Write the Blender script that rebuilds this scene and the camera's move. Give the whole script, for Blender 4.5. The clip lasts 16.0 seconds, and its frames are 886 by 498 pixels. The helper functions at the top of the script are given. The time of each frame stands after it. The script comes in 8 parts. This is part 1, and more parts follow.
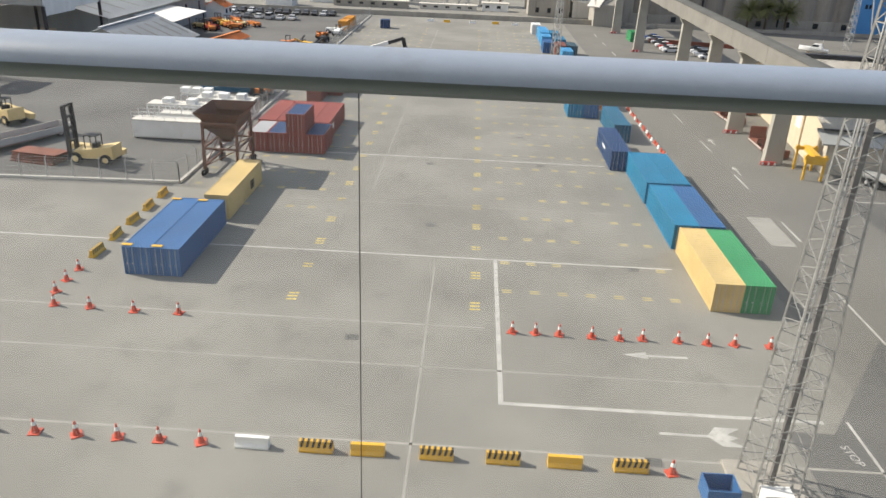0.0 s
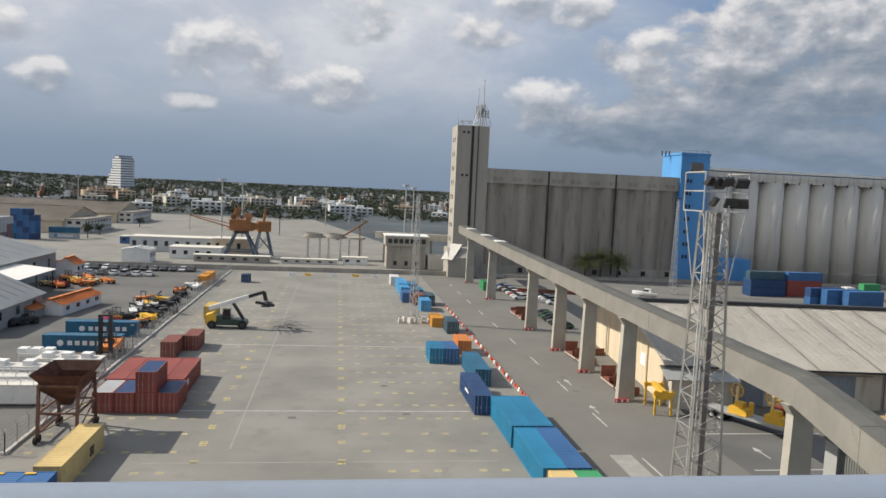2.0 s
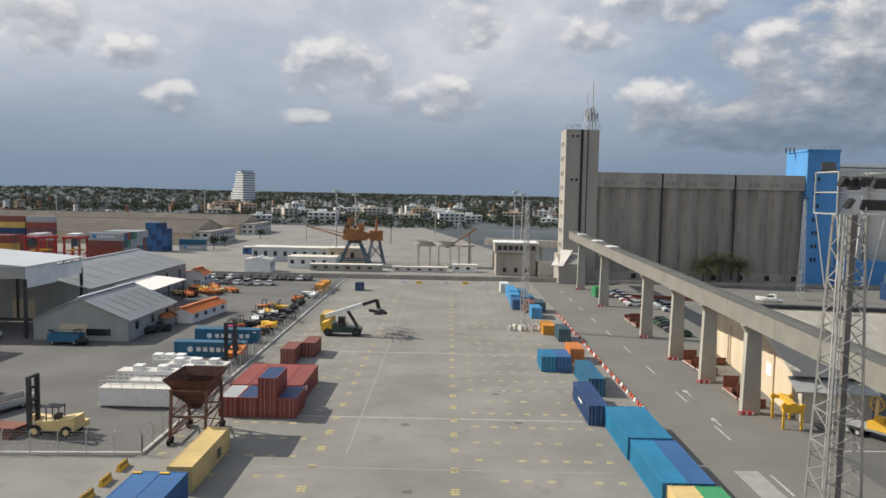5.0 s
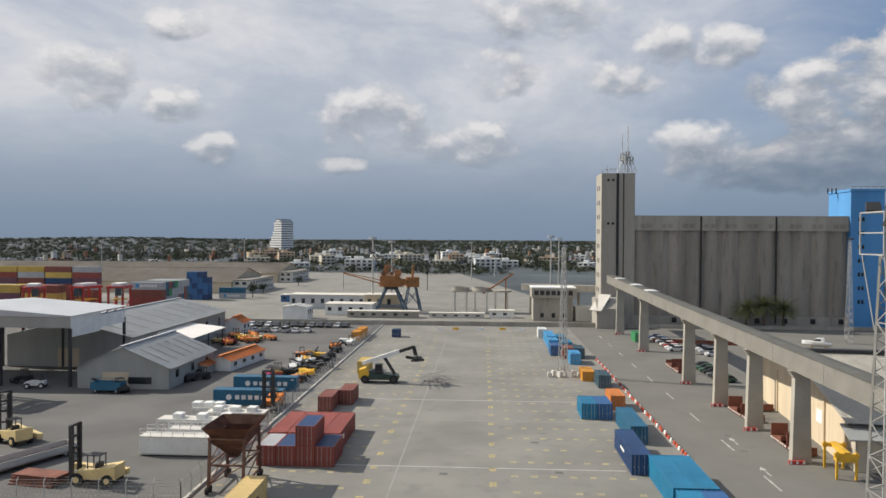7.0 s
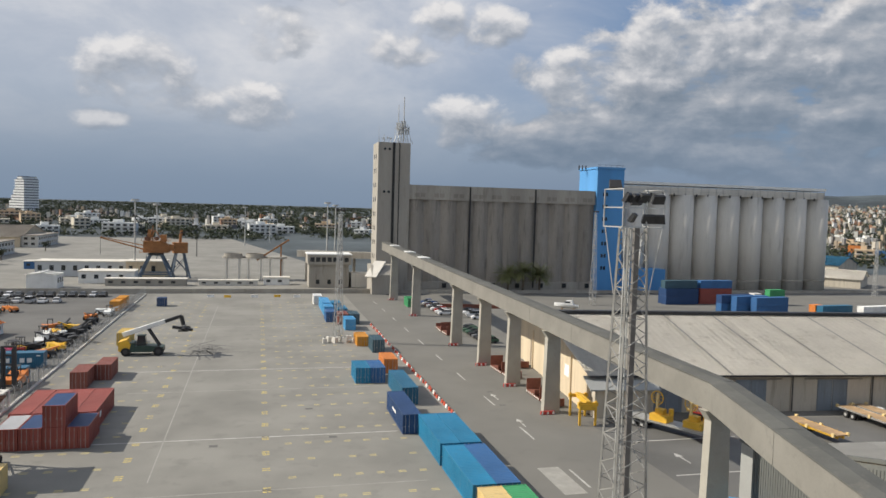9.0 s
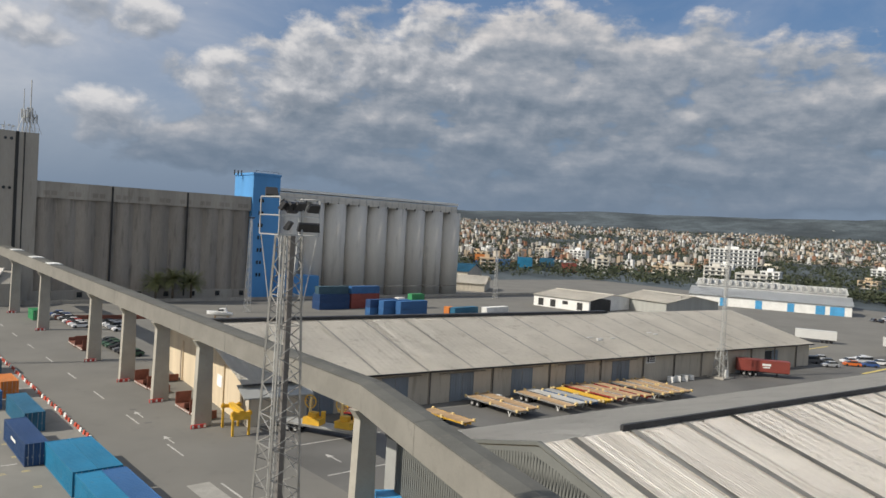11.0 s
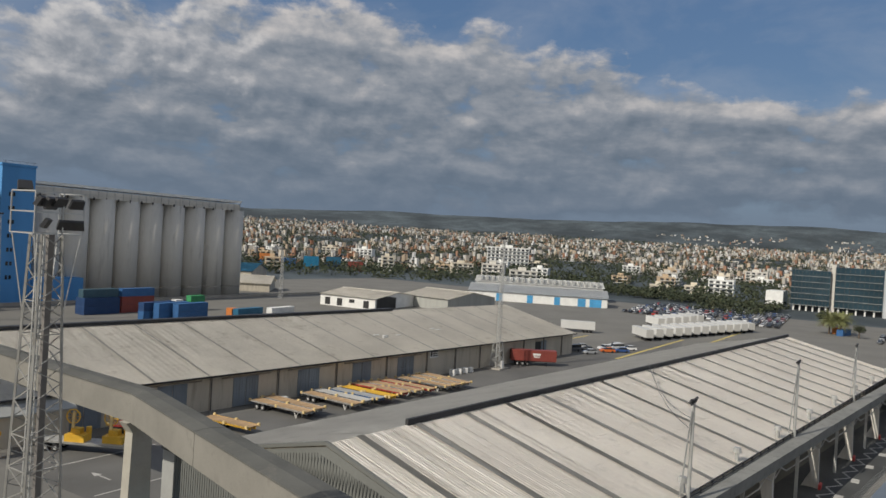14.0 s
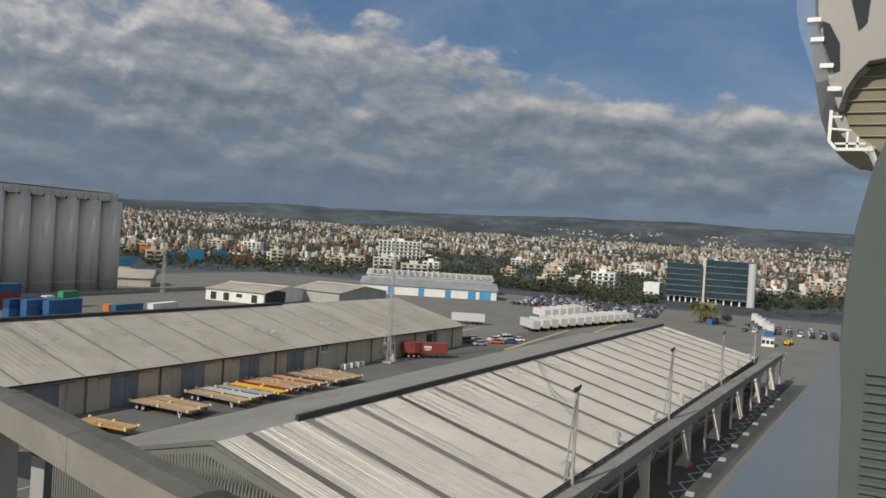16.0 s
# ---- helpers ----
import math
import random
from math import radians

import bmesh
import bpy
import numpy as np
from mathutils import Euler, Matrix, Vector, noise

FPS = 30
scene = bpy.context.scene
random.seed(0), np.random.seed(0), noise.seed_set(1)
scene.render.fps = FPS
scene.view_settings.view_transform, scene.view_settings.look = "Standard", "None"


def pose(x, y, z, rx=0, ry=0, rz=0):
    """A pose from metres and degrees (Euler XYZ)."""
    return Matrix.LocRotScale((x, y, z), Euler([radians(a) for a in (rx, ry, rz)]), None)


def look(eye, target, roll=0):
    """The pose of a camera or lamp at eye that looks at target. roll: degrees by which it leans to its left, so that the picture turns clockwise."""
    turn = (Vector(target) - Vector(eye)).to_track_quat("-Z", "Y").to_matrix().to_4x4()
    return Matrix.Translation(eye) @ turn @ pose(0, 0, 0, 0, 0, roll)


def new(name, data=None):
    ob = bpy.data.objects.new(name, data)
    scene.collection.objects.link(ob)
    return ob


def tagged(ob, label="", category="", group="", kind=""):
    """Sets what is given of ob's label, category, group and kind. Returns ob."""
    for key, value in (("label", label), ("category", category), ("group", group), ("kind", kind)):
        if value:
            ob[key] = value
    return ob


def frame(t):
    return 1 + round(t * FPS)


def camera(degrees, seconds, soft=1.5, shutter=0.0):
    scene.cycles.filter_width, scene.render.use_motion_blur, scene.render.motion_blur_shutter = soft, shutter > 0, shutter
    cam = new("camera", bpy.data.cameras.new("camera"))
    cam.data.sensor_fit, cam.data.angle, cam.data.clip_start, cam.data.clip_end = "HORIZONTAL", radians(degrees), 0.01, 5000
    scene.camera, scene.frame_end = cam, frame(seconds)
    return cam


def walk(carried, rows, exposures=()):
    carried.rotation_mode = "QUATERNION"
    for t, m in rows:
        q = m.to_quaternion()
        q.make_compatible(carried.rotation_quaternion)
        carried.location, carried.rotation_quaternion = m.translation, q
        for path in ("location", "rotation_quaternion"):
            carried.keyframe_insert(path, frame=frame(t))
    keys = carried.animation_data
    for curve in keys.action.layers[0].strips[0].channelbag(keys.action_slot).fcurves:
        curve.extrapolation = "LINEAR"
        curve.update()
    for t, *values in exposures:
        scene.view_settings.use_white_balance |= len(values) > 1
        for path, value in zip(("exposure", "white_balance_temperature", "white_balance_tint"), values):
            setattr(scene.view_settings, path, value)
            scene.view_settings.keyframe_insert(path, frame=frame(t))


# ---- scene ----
cam = camera(61.89, 16.0, soft=1.6)
PATH = [
    (0.0, pose(0.000, -0.680, 28.900, 65.96, -2.26, 2.74)),
    (0.5, pose(0.000, -0.620, 28.920, 72.14, -2.77, 1.68)),
    (1.0, pose(0.000, -0.560, 28.950, 78.12, -3.08, 1.84)),
    (1.5, pose(0.000, -0.500, 28.990, 82.44, -3.61, 0.57)),
    (2.0, pose(0.000, -0.420, 29.055, 85.41, -2.59, -7.94)),
    (2.5, pose(0.000, -0.420, 29.040, 85.76, -3.56, -11.36)),
    (3.0, pose(0.000, -0.300, 29.140, 85.69, -3.14, -9.27)),
    (3.5, pose(0.000, -0.200, 29.180, 85.63, -2.41, -4.07)),
    (4.0, pose(0.000, -0.140, 29.200, 85.60, -1.53, -1.56)),
    (4.2, pose(0.000, -0.130, 29.200, 85.57, -1.43, -1.41)),
    (6.3, pose(0.000, -0.095, 29.205, 87.30, -0.61, 3.76)),
    (6.5, pose(0.000, -0.092, 29.208, 88.01, -0.53, 3.68)),
    (7.0, pose(0.000, -0.083, 29.217, 89.16, -0.31, 3.21)),
    (7.5, pose(0.000, -0.075, 29.225, 88.34, -0.06, 2.02)),
    (8.0, pose(0.000, -0.067, 29.233, 86.82, -0.22, 0.67)),
    (8.5, pose(0.000, -0.058, 29.242, 86.55, -0.87, -1.69)),
    (9.0, pose(0.000, -0.050, 29.250, 86.86, -1.64, -13.96)),
    (9.5, pose(0.000, -0.042, 29.258, 87.54, -2.05, -25.67)),
    (10.0, pose(0.000, -0.033, 29.267, 88.19, -2.61, -33.91)),
    (10.2, pose(0.000, -0.030, 29.270, 88.33, -2.82, -36.21)),
    (12.3, pose(0.000, 0.000, 29.330, 88.64, -3.70, -43.78)),
    (12.5, pose(0.000, 0.000, 29.330, 88.77, -3.79, -45.60)),
    (13.0, pose(0.000, 0.000, 29.330, 89.05, -3.70, -50.17)),
    (13.5, pose(0.000, 0.000, 29.330, 89.21, -3.57, -53.42)),
    (14.0, pose(0.000, 0.000, 29.330, 89.39, -3.47, -56.65)),
    (14.5, pose(0.000, 0.000, 29.330, 89.53, -3.46, -59.91)),
    (15.0, pose(0.000, 0.000, 29.330, 89.56, -3.57, -62.56)),
    (15.5, pose(0.000, 0.000, 29.330, 89.50, -3.63, -64.02)),
    (16.0, pose(0.000, 0.000, 29.330, 89.40, -3.64, -65.05)),
]
walk(cam, PATH, exposures=[(0.0, 0.36), (0.5, 0.25), (1.0, 0.06), (1.5, 0.06), (4.0, 0.05), (7.0, 0.0), (10.0, 0.03), (12.5, -0.42), (16.0, -0.44)])

# ---- light: partly clouded sky, sun low over the far side of the yard ----
SUN_DIR = Vector((-0.765, 0.232, 0.60)).normalized()
world = bpy.data.worlds.new("sky")
scene.world = world
world.use_nodes = True
wn, wl = world.node_tree.nodes, world.node_tree.links
wn.clear()
w_out = wn.new("ShaderNodeOutputWorld")
w_bg = wn.new("ShaderNodeBackground")
wl.new(w_bg.outputs[0], w_out.inputs[0])
sky = wn.new("ShaderNodeTexSky")
sky.sky_type = "NISHITA"
sky.sun_disc = False
sky.sun_elevation = math.asin(SUN_DIR.z)
sky.sun_rotation = math.atan2(SUN_DIR.x, SUN_DIR.y)
sky.air_density, sky.dust_density, sky.ozone_density = 1.2, 1.5, 1.5
w_bg.inputs[1].default_value = 0.1


def wmath(op, a, b=None, clamp=False):
    n = wn.new("ShaderNodeMath")
    n.operation, n.use_clamp = op, clamp
    for i, v in enumerate((a, b)):
        if v is None:
            continue
        if isinstance(v, (int, float)):
            n.inputs[i].default_value = v
        else:
            wl.new(v, n.inputs[i])
    return n.outputs[0]


def wramp(v, stops):
    n = wn.new("ShaderNodeValToRGB")
    el = n.color_ramp.elements
    while len(el) < len(stops):
        el.new(0.5)
    for e, (p, c) in zip(el, stops):
        e.position, e.color = p, (*c, 1)
    wl.new(v, n.inputs[0])
    return n.outputs[0]


def wmix(f, a, b):
    n = wn.new("ShaderNodeMix")
    n.data_type = "RGBA"
    for s, v in ((n.inputs[0], f), (n.inputs[6], a), (n.inputs[7], b)):
        if isinstance(v, tuple):
            s.default_value = (*v, 1)
        elif isinstance(v, (int, float)):
            s.default_value = v
        else:
            wl.new(v, s)
    return n.outputs[2]


# clouds: heaps at their bearings (degrees west of north, height, half width, half height), broken up by noise
w_tc = wn.new("ShaderNodeTexCoord")
w_sep = wn.new("ShaderNodeSeparateXYZ")
wl.new(w_tc.outputs["Generated"], w_sep.inputs[0])
elev = wmath("MAXIMUM", w_sep.outputs[2], 0.0)
bearing = wmath("ARCTAN2", wmath("MULTIPLY", w_sep.outputs[0], -1.0), w_sep.outputs[1])
HEAPS = [(28.5, 11.0, 3.6, 2.3), (23.3, 9.4, 2.6, 1.5), (8.4, 9.0, 4.4, 2.7), (1.0, 7.2, 4.0, 2.1), (20.2, 6.7, 2.2, 1.4), (11.2, 5.6, 2.8, 0.8),
         (22.6, 15.1, 2.4, 1.3), (-1.3, 12.5, 2.8, 2.1), (-10.5, 11.9, 3.4, 1.5), (-13.5, 13.9, 2.5, 1.9), (-17.4, 13.5, 3.0, 1.7), (-4.3, 16.8, 4.9, 1.9),
         (-16.0, 6.7, 4.0, 2.1), (-24.6, 9.9, 4.6, 3.6), (-30.5, 11.6, 5.0, 3.2), (-37.5, 13.0, 5.2, 3.4)]
DECKS = [(-46.0, 9.0, 26.0, 8.0), (-32.0, 5.4, 20.0, 2.6), (-58.0, 5.2, 34.0, 3.2), (-68.0, 8.2, 20.0, 4.2), (-84.0, 7.4, 18.0, 4.0)]


def sky_point(d_bearing, d_elev):
    c = wn.new("ShaderNodeCombineXYZ")
    wl.new(wmath("ADD", bearing, d_bearing), c.inputs[0])
    wl.new(wmath("ADD", w_sep.outputs[2], d_elev), c.inputs[1])
    return c.outputs[0]


def wvec(op, a, b):
    n = wn.new("ShaderNodeVectorMath")
    n.operation = op
    wl.new(a, n.inputs[0])
    if b is not None:
        n.inputs[1].default_value = b
    return n.outputs["Value" if op == "LENGTH" else "Vector"]


def heaps_at(p, heaps):
    best = None
    for az, el, w, h in heaps:
        q = wvec("MULTIPLY", wvec("SUBTRACT", p, (radians(az), math.sin(radians(el)), 0)), (1 / radians(w), 1 / radians(h), 0))
        f = wmath("SUBTRACT", 1.0, wvec("LENGTH", q, None))
        if best is None:
            best = f
        else:
            n = wn.new("ShaderNodeMath")
            n.operation = "SMOOTH_MAX"
            wl.new(best, n.inputs[0])
            wl.new(f, n.inputs[1])
            n.inputs[2].default_value = 0.25
            best = n.outputs[0]
    return wmath("MAXIMUM", best, -1.2)


def wnoise(vec, stretch, scale, detail, rough, distort=0.0):
    n = wn.new("ShaderNodeTexNoise")
    n.inputs["Scale"].default_value, n.inputs["Detail"].default_value = scale, detail
    n.inputs["Roughness"].default_value, n.inputs["Distortion"].default_value = rough, distort
    wl.new(wvec("MULTIPLY", vec, stretch), n.inputs["Vector"])
    return n.outputs["Fac"]


def cover_at(p, detail):
    billow = wmath("SUBTRACT", wnoise(p, (1, 1.5, 1), 17.0, detail, 0.56, 0.2), 0.5)
    banks = wmath("SUBTRACT", wnoise(p, (1, 3.2, 1), 5.5, detail, 0.55, 0.1), 0.5)
    small = wmath("ADD", wmath("MINIMUM", wmath("MULTIPLY", heaps_at(p, HEAPS), 1.4), 0.6), wmath("MULTIPLY", billow, 3.0))
    deck = wmath("ADD", wmath("ADD", wmath("MINIMUM", wmath("MULTIPLY", heaps_at(p, DECKS), 1.8), 0.55), wmath("MULTIPLY", banks, 2.1)), wmath("MULTIPLY", billow, 1.5))
    return small, deck


westness = wmath("SUBTRACT", 1.0, wmath("MULTIPLY", wmath("ADD", w_sep.outputs[0], -0.12), 2.4, clamp=True), clamp=True)
here, over = sky_point(0.0, 0.0), sky_point(0.006, 0.017)
heap_c, deck_c = cover_at(here, 9.0)
heap_o, deck_o = cover_at(over, 5.0)
wisps = wnoise(here, (1, 2.2, 1), 4.0, 6.0, 0.6, 0.3)
heap_lit = wmath("ADD", wmath("MULTIPLY", wmath("SUBTRACT", heap_c, heap_o), 0.62), 0.40, clamp=True)
deck_lit = wmath("ADD", wmath("MULTIPLY", wmath("SUBTRACT", deck_c, deck_o), 0.62), wmath("ADD", wmath("MULTIPLY", elev, 1.6), 0.16), clamp=True)
heap_mask = wmath("MULTIPLY", wramp(heap_c, [(0.0, (0, 0, 0)), (0.62, (0.95, 0.95, 0.95))]), wmath("SUBTRACT", 1.0, wmath("MULTIPLY", westness, 0.12)))
deck_mask = wramp(deck_c, [(0.0, (0, 0, 0)), (0.34, (1, 1, 1))])
heap_col = wramp(heap_lit, [(0.08, (2.9, 3.25, 3.8)), (0.38, (4.1, 4.35, 4.8)), (0.64, (5.9, 5.95, 6.2)), (0.95, (8.0, 7.8, 7.7))])
deck_col = wramp(deck_lit, [(0.08, (1.7, 2.2, 2.85)), (0.34, (2.45, 2.9, 3.55)), (0.60, (3.75, 4.05, 4.55)), (0.95, (7.2, 6.9, 6.8))])
thin = wramp(wisps, [(0.34, (5.0, 5.3, 5.9)), (0.62, (6.9, 6.95, 7.2))])
thin = wmix(wramp(elev, [(0.03, (1, 1, 1)), (0.19, (0, 0, 0))]), thin, (2.9, 3.6, 4.6))
blue = wmix(0.6, sky.outputs[0], (0.9, 2.0, 4.3))
veiled = wmix(wmath("ADD", wmath("MULTIPLY", westness, 0.80), wmath("MULTIPLY", wmath("SUBTRACT", wisps, 0.42), 0.9, clamp=True), clamp=True), blue, thin)
cloudy = wmix(heap_mask, wmix(deck_mask, veiled, deck_col), heap_col)
haze = wramp(elev, [(0.0, (0.9, 0.9, 0.9)), (0.05, (0.55, 0.55, 0.55)), (0.14, (0, 0, 0))])
wl.new(wmix(haze, cloudy, (2.0, 2.65, 3.6)), w_bg.inputs[0])

sun_data = bpy.data.lights.new("sun", "SUN")
sun_data.energy, sun_data.angle, sun_data.color = 5.0, radians(0.6), (1.0, 0.93, 0.82)
sun = new("sun", sun_data)
sun.matrix_world = look((0, 0, 0), -SUN_DIR)


# ---- materials ----
def mat(name, col, rough=0.7, metal=0.0, var=0.18, scale=1.0, bump=0.1, fine=14.0, dirt=(0.0, (0.1, 0.09, 0.08)), streak=False, world_space=False, obj_var=0.0, spec=0.4):
    """A painted or bare surface: base colour with patches, grain, dirt and fine relief."""
    m = bpy.data.materials.new(name)
    m.use_nodes = True
    n, l = m.node_tree.nodes, m.node_tree.links
    p = n["Principled BSDF"]
    p.inputs["Roughness"].default_value, p.inputs["Metallic"].default_value = rough, metal
    p.inputs["Specular IOR Level"].default_value = spec
    if world_space:
        vec = n.new("ShaderNodeNewGeometry").outputs["Position"]
    else:
        vec = n.new("ShaderNodeTexCoord").outputs["Object"]
    if streak:
        mp = n.new("ShaderNodeMapping")
        mp.inputs["Scale"].default_value = (1, 1, 0.12)
        l.new(vec, mp.inputs[0])
        vec = mp.outputs[0]

    def tex(s, d, r=0.55):
        t = n.new("ShaderNodeTexNoise")
        t.inputs["Scale"].default_value, t.inputs["Detail"].default_value, t.inputs["Roughness"].default_value = s, d, r
        l.new(vec, t.inputs["Vector"])
        return t.outputs["Fac"]

    def ramp(v, a, b, ca, cb):
        t = n.new("ShaderNodeValToRGB")
        t.color_ramp.elements[0].position, t.color_ramp.elements[1].position = a, b
        t.color_ramp.elements[0].color, t.color_ramp.elements[1].color = ca, cb
        l.new(v, t.inputs[0])
        return t.outputs[0]

    def mix(f, a, b, mode="MIX"):
        t = n.new("ShaderNodeMix")
        t.data_type, t.blend_type = "RGBA", mode
        for s, v in ((t.inputs[0], f), (t.inputs[6], a), (t.inputs[7], b)):
            if isinstance(v, tuple):
                s.default_value = v
            elif isinstance(v, float):
                s.default_value = v
            else:
                l.new(v, s)
        return t.outputs[2]

    lo = tuple(c * (1 - var) for c in col) + (1,)
    hi = tuple(min(1, c * (1 + var)) for c in col) + (1,)
    patches = ramp(tex(0.35 * scale, 3), 0.35, 0.65, lo, hi)
    grain = ramp(tex(fine * scale, 3, 0.7), 0.3, 0.7, (1 - var * 0.7,) * 3 + (1,), (1 + var * 0.5,) * 3 + (1,))
    c = mix(1.0, patches, grain, "MULTIPLY")
    if dirt[0] > 0:
        spots = ramp(tex(1.3 * scale, 6, 0.65), 0.62 - 0.25 * dirt[0], 0.78, (0, 0, 0, 1), (1, 1, 1, 1))
        c = mix(spots, c, tuple(dirt[1]) + (1,))
    if obj_var:
        oi = n.new("ShaderNodeObjectInfo")
        mr = n.new("ShaderNodeMapRange")
        mr.inputs[3].default_value, mr.inputs[4].default_value = 1 - obj_var, 1 + obj_var
        l.new(oi.outputs["Random"], mr.inputs[0])
        hsv = n.new("ShaderNodeHueSaturation")
        l.new(mr.outputs[0], hsv.inputs["Value"])
        l.new(c, hsv.inputs["Color"])
        c = hsv.outputs[0]
    l.new(c, p.inputs["Base Color"])
    if bump:
        b = n.new("ShaderNodeBump")
        b.inputs["Strength"].default_value, b.inputs["Distance"].default_value = bump, 0.02
        l.new(tex(fine * scale, 4, 0.6), b.inputs["Height"])
        l.new(b.outputs[0], p.inputs["Normal"])
    return m


def island_mat(name, stops, rough=0.8):
    """Many small things in one mesh, each island its own colour."""
    m = bpy.data.materials.new(name)
    m.use_nodes = True
    n, l = m.node_tree.nodes, m.node_tree.links
    p = n["Principled BSDF"]
    p.inputs["Roughness"].default_value = rough
    gm = n.new("ShaderNodeNewGeometry")
    r = n.new("ShaderNodeValToRGB")
    r.color_ramp.interpolation = "CONSTANT"
    el = r.color_ramp.elements
    while len(el) < len(stops):
        el.new(0.5)
    for i, (e, c) in enumerate(zip(el, stops)):
        e.position, e.color = i / len(stops), (*c, 1)
    l.new(gm.outputs["Random Per Island"], r.inputs[0])
    t = n.new("ShaderNodeTexNoise")
    t.inputs["Scale"].default_value, t.inputs["Detail"].default_value = 0.25, 4
    l.new(gm.outputs["Position"], t.inputs["Vector"])
    mr = n.new("ShaderNodeMapRange")
    mr.inputs[3].default_value, mr.inputs[4].default_value = 0.72, 1.2
    l.new(t.outputs["Fac"], mr.inputs[0])
    x = n.new("ShaderNodeMix")
    x.data_type, x.blend_type = "RGBA", "MULTIPLY"
    x.inputs[0].default_value = 1.0
    l.new(r.outputs[0], x.inputs[6])
    l.new(mr.outputs[0], x.inputs[7])
    l.new(x.outputs[2], p.inputs["Base Color"])
    return m


def glass_mat(name, col, rough=0.05, alpha=1.0):
    m = bpy.data.materials.new(name)
    m.use_nodes = True
    p = m.node_tree.nodes["Principled BSDF"]
    p.inputs["Base Color"].default_value = (*col, 1)
    p.inputs["Roughness"].default_value = rough
    p.inputs["IOR"].default_value = 1.5
    p.inputs["Specular IOR Level"].default_value = 0.6
    p.inputs["Alpha"].default_value = alpha
    return m


def ribbed(m, angle, pitch, depth, gloss, seam=0.0):
    """Presses sheet ribs into a material: a wave across the sheet, with lap joints along it."""
    n, l = m.node_tree.nodes, m.node_tree.links
    p = n["Principled BSDF"]
    geo = n.new("ShaderNodeNewGeometry")
    mp = n.new("ShaderNodeMapping")
    mp.inputs["Rotation"].default_value = (0, 0, radians(angle))
    l.new(geo.outputs["Position"], mp.inputs[0])
    sp = n.new("ShaderNodeSeparateXYZ")
    l.new(mp.outputs[0], sp.inputs[0])

    def op(o, a, b):
        t = n.new("ShaderNodeMath")
        t.operation = o
        for i, v in enumerate((a, b)):
            if isinstance(v, (int, float)):
                t.inputs[i].default_value = v
            elif v is not None:
                l.new(v, t.inputs[i])
        return t.outputs[0]
    h = op("SINE", op("MULTIPLY", sp.outputs[0], 2 * math.pi / pitch), None)
    if seam:
        h = op("ADD", h, op("MULTIPLY", op("LESS_THAN", op("FRACT", op("MULTIPLY", sp.outputs[1], 1 / seam), None), 0.05), 1.5))
    b = n.new("ShaderNodeBump")
    b.inputs["Strength"].default_value, b.inputs["Distance"].default_value = 1.0, depth
    l.new(h, b.inputs["Height"])
    for k in list(p.inputs["Normal"].links):
        l.new(k.from_socket, b.inputs["Normal"])
    l.new(b.outputs[0], p.inputs["Normal"])
    p.inputs["Roughness"].default_value = gloss
    return m


M = {}
M["concrete_yard"] = mat("concrete_yard", (0.222, 0.214, 0.190), 0.9, var=0.13, scale=0.22, bump=0.0, fine=40, dirt=(0.32, (0.165, 0.158, 0.142)), world_space=True)
M["asphalt"] = mat("asphalt", (0.125, 0.122, 0.114), 0.9, var=0.16, scale=0.2, bump=0.2, fine=60, dirt=(0.3, (0.12, 0.12, 0.115)), world_space=True)
M["road"] = mat("road", (0.166, 0.160, 0.143), 0.9, var=0.08, scale=0.2, bump=0.2, fine=50, dirt=(0.2, (0.135, 0.13, 0.118)), world_space=True)
# blue-grey cast of both tones is distance haze mixed into the base colour
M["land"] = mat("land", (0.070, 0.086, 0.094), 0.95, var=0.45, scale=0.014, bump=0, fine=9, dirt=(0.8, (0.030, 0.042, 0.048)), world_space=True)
M["silo_concrete"] = mat("silo_concrete", (0.30, 0.272, 0.235), 0.9, var=0.16, scale=0.5, bump=0.15, fine=8, dirt=(0.35, (0.13, 0.115, 0.10)), streak=True)
M["silo_band"] = mat("silo_band", (0.36, 0.335, 0.29), 0.9, var=0.13, scale=0.5, bump=0.15, fine=8, dirt=(0.3, (0.2, 0.18, 0.15)), streak=True)
M["silo_light"] = mat("silo_light", (0.60, 0.575, 0.52), 0.85, var=0.08, scale=0.4, bump=0.15, fine=8, dirt=(0.2, (0.34, 0.32, 0.28)), streak=True)
M["tower_concrete"] = mat("tower_concrete", (0.36, 0.335, 0.29), 0.9, var=0.1, scale=0.5, bump=0.15, fine=8, dirt=(0.3, (0.24, 0.22, 0.18)), streak=True)
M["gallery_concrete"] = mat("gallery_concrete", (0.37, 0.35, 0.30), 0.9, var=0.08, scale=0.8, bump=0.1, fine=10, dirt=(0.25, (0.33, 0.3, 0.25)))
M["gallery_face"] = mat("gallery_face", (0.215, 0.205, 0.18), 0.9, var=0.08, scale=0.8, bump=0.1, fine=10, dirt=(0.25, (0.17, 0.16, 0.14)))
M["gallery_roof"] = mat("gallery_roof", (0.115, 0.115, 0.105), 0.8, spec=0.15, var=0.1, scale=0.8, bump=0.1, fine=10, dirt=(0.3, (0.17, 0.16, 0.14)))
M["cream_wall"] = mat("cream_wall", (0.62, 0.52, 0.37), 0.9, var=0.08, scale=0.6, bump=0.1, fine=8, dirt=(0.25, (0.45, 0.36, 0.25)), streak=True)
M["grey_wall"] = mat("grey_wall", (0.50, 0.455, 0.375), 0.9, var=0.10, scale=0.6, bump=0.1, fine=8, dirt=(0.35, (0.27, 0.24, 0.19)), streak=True)
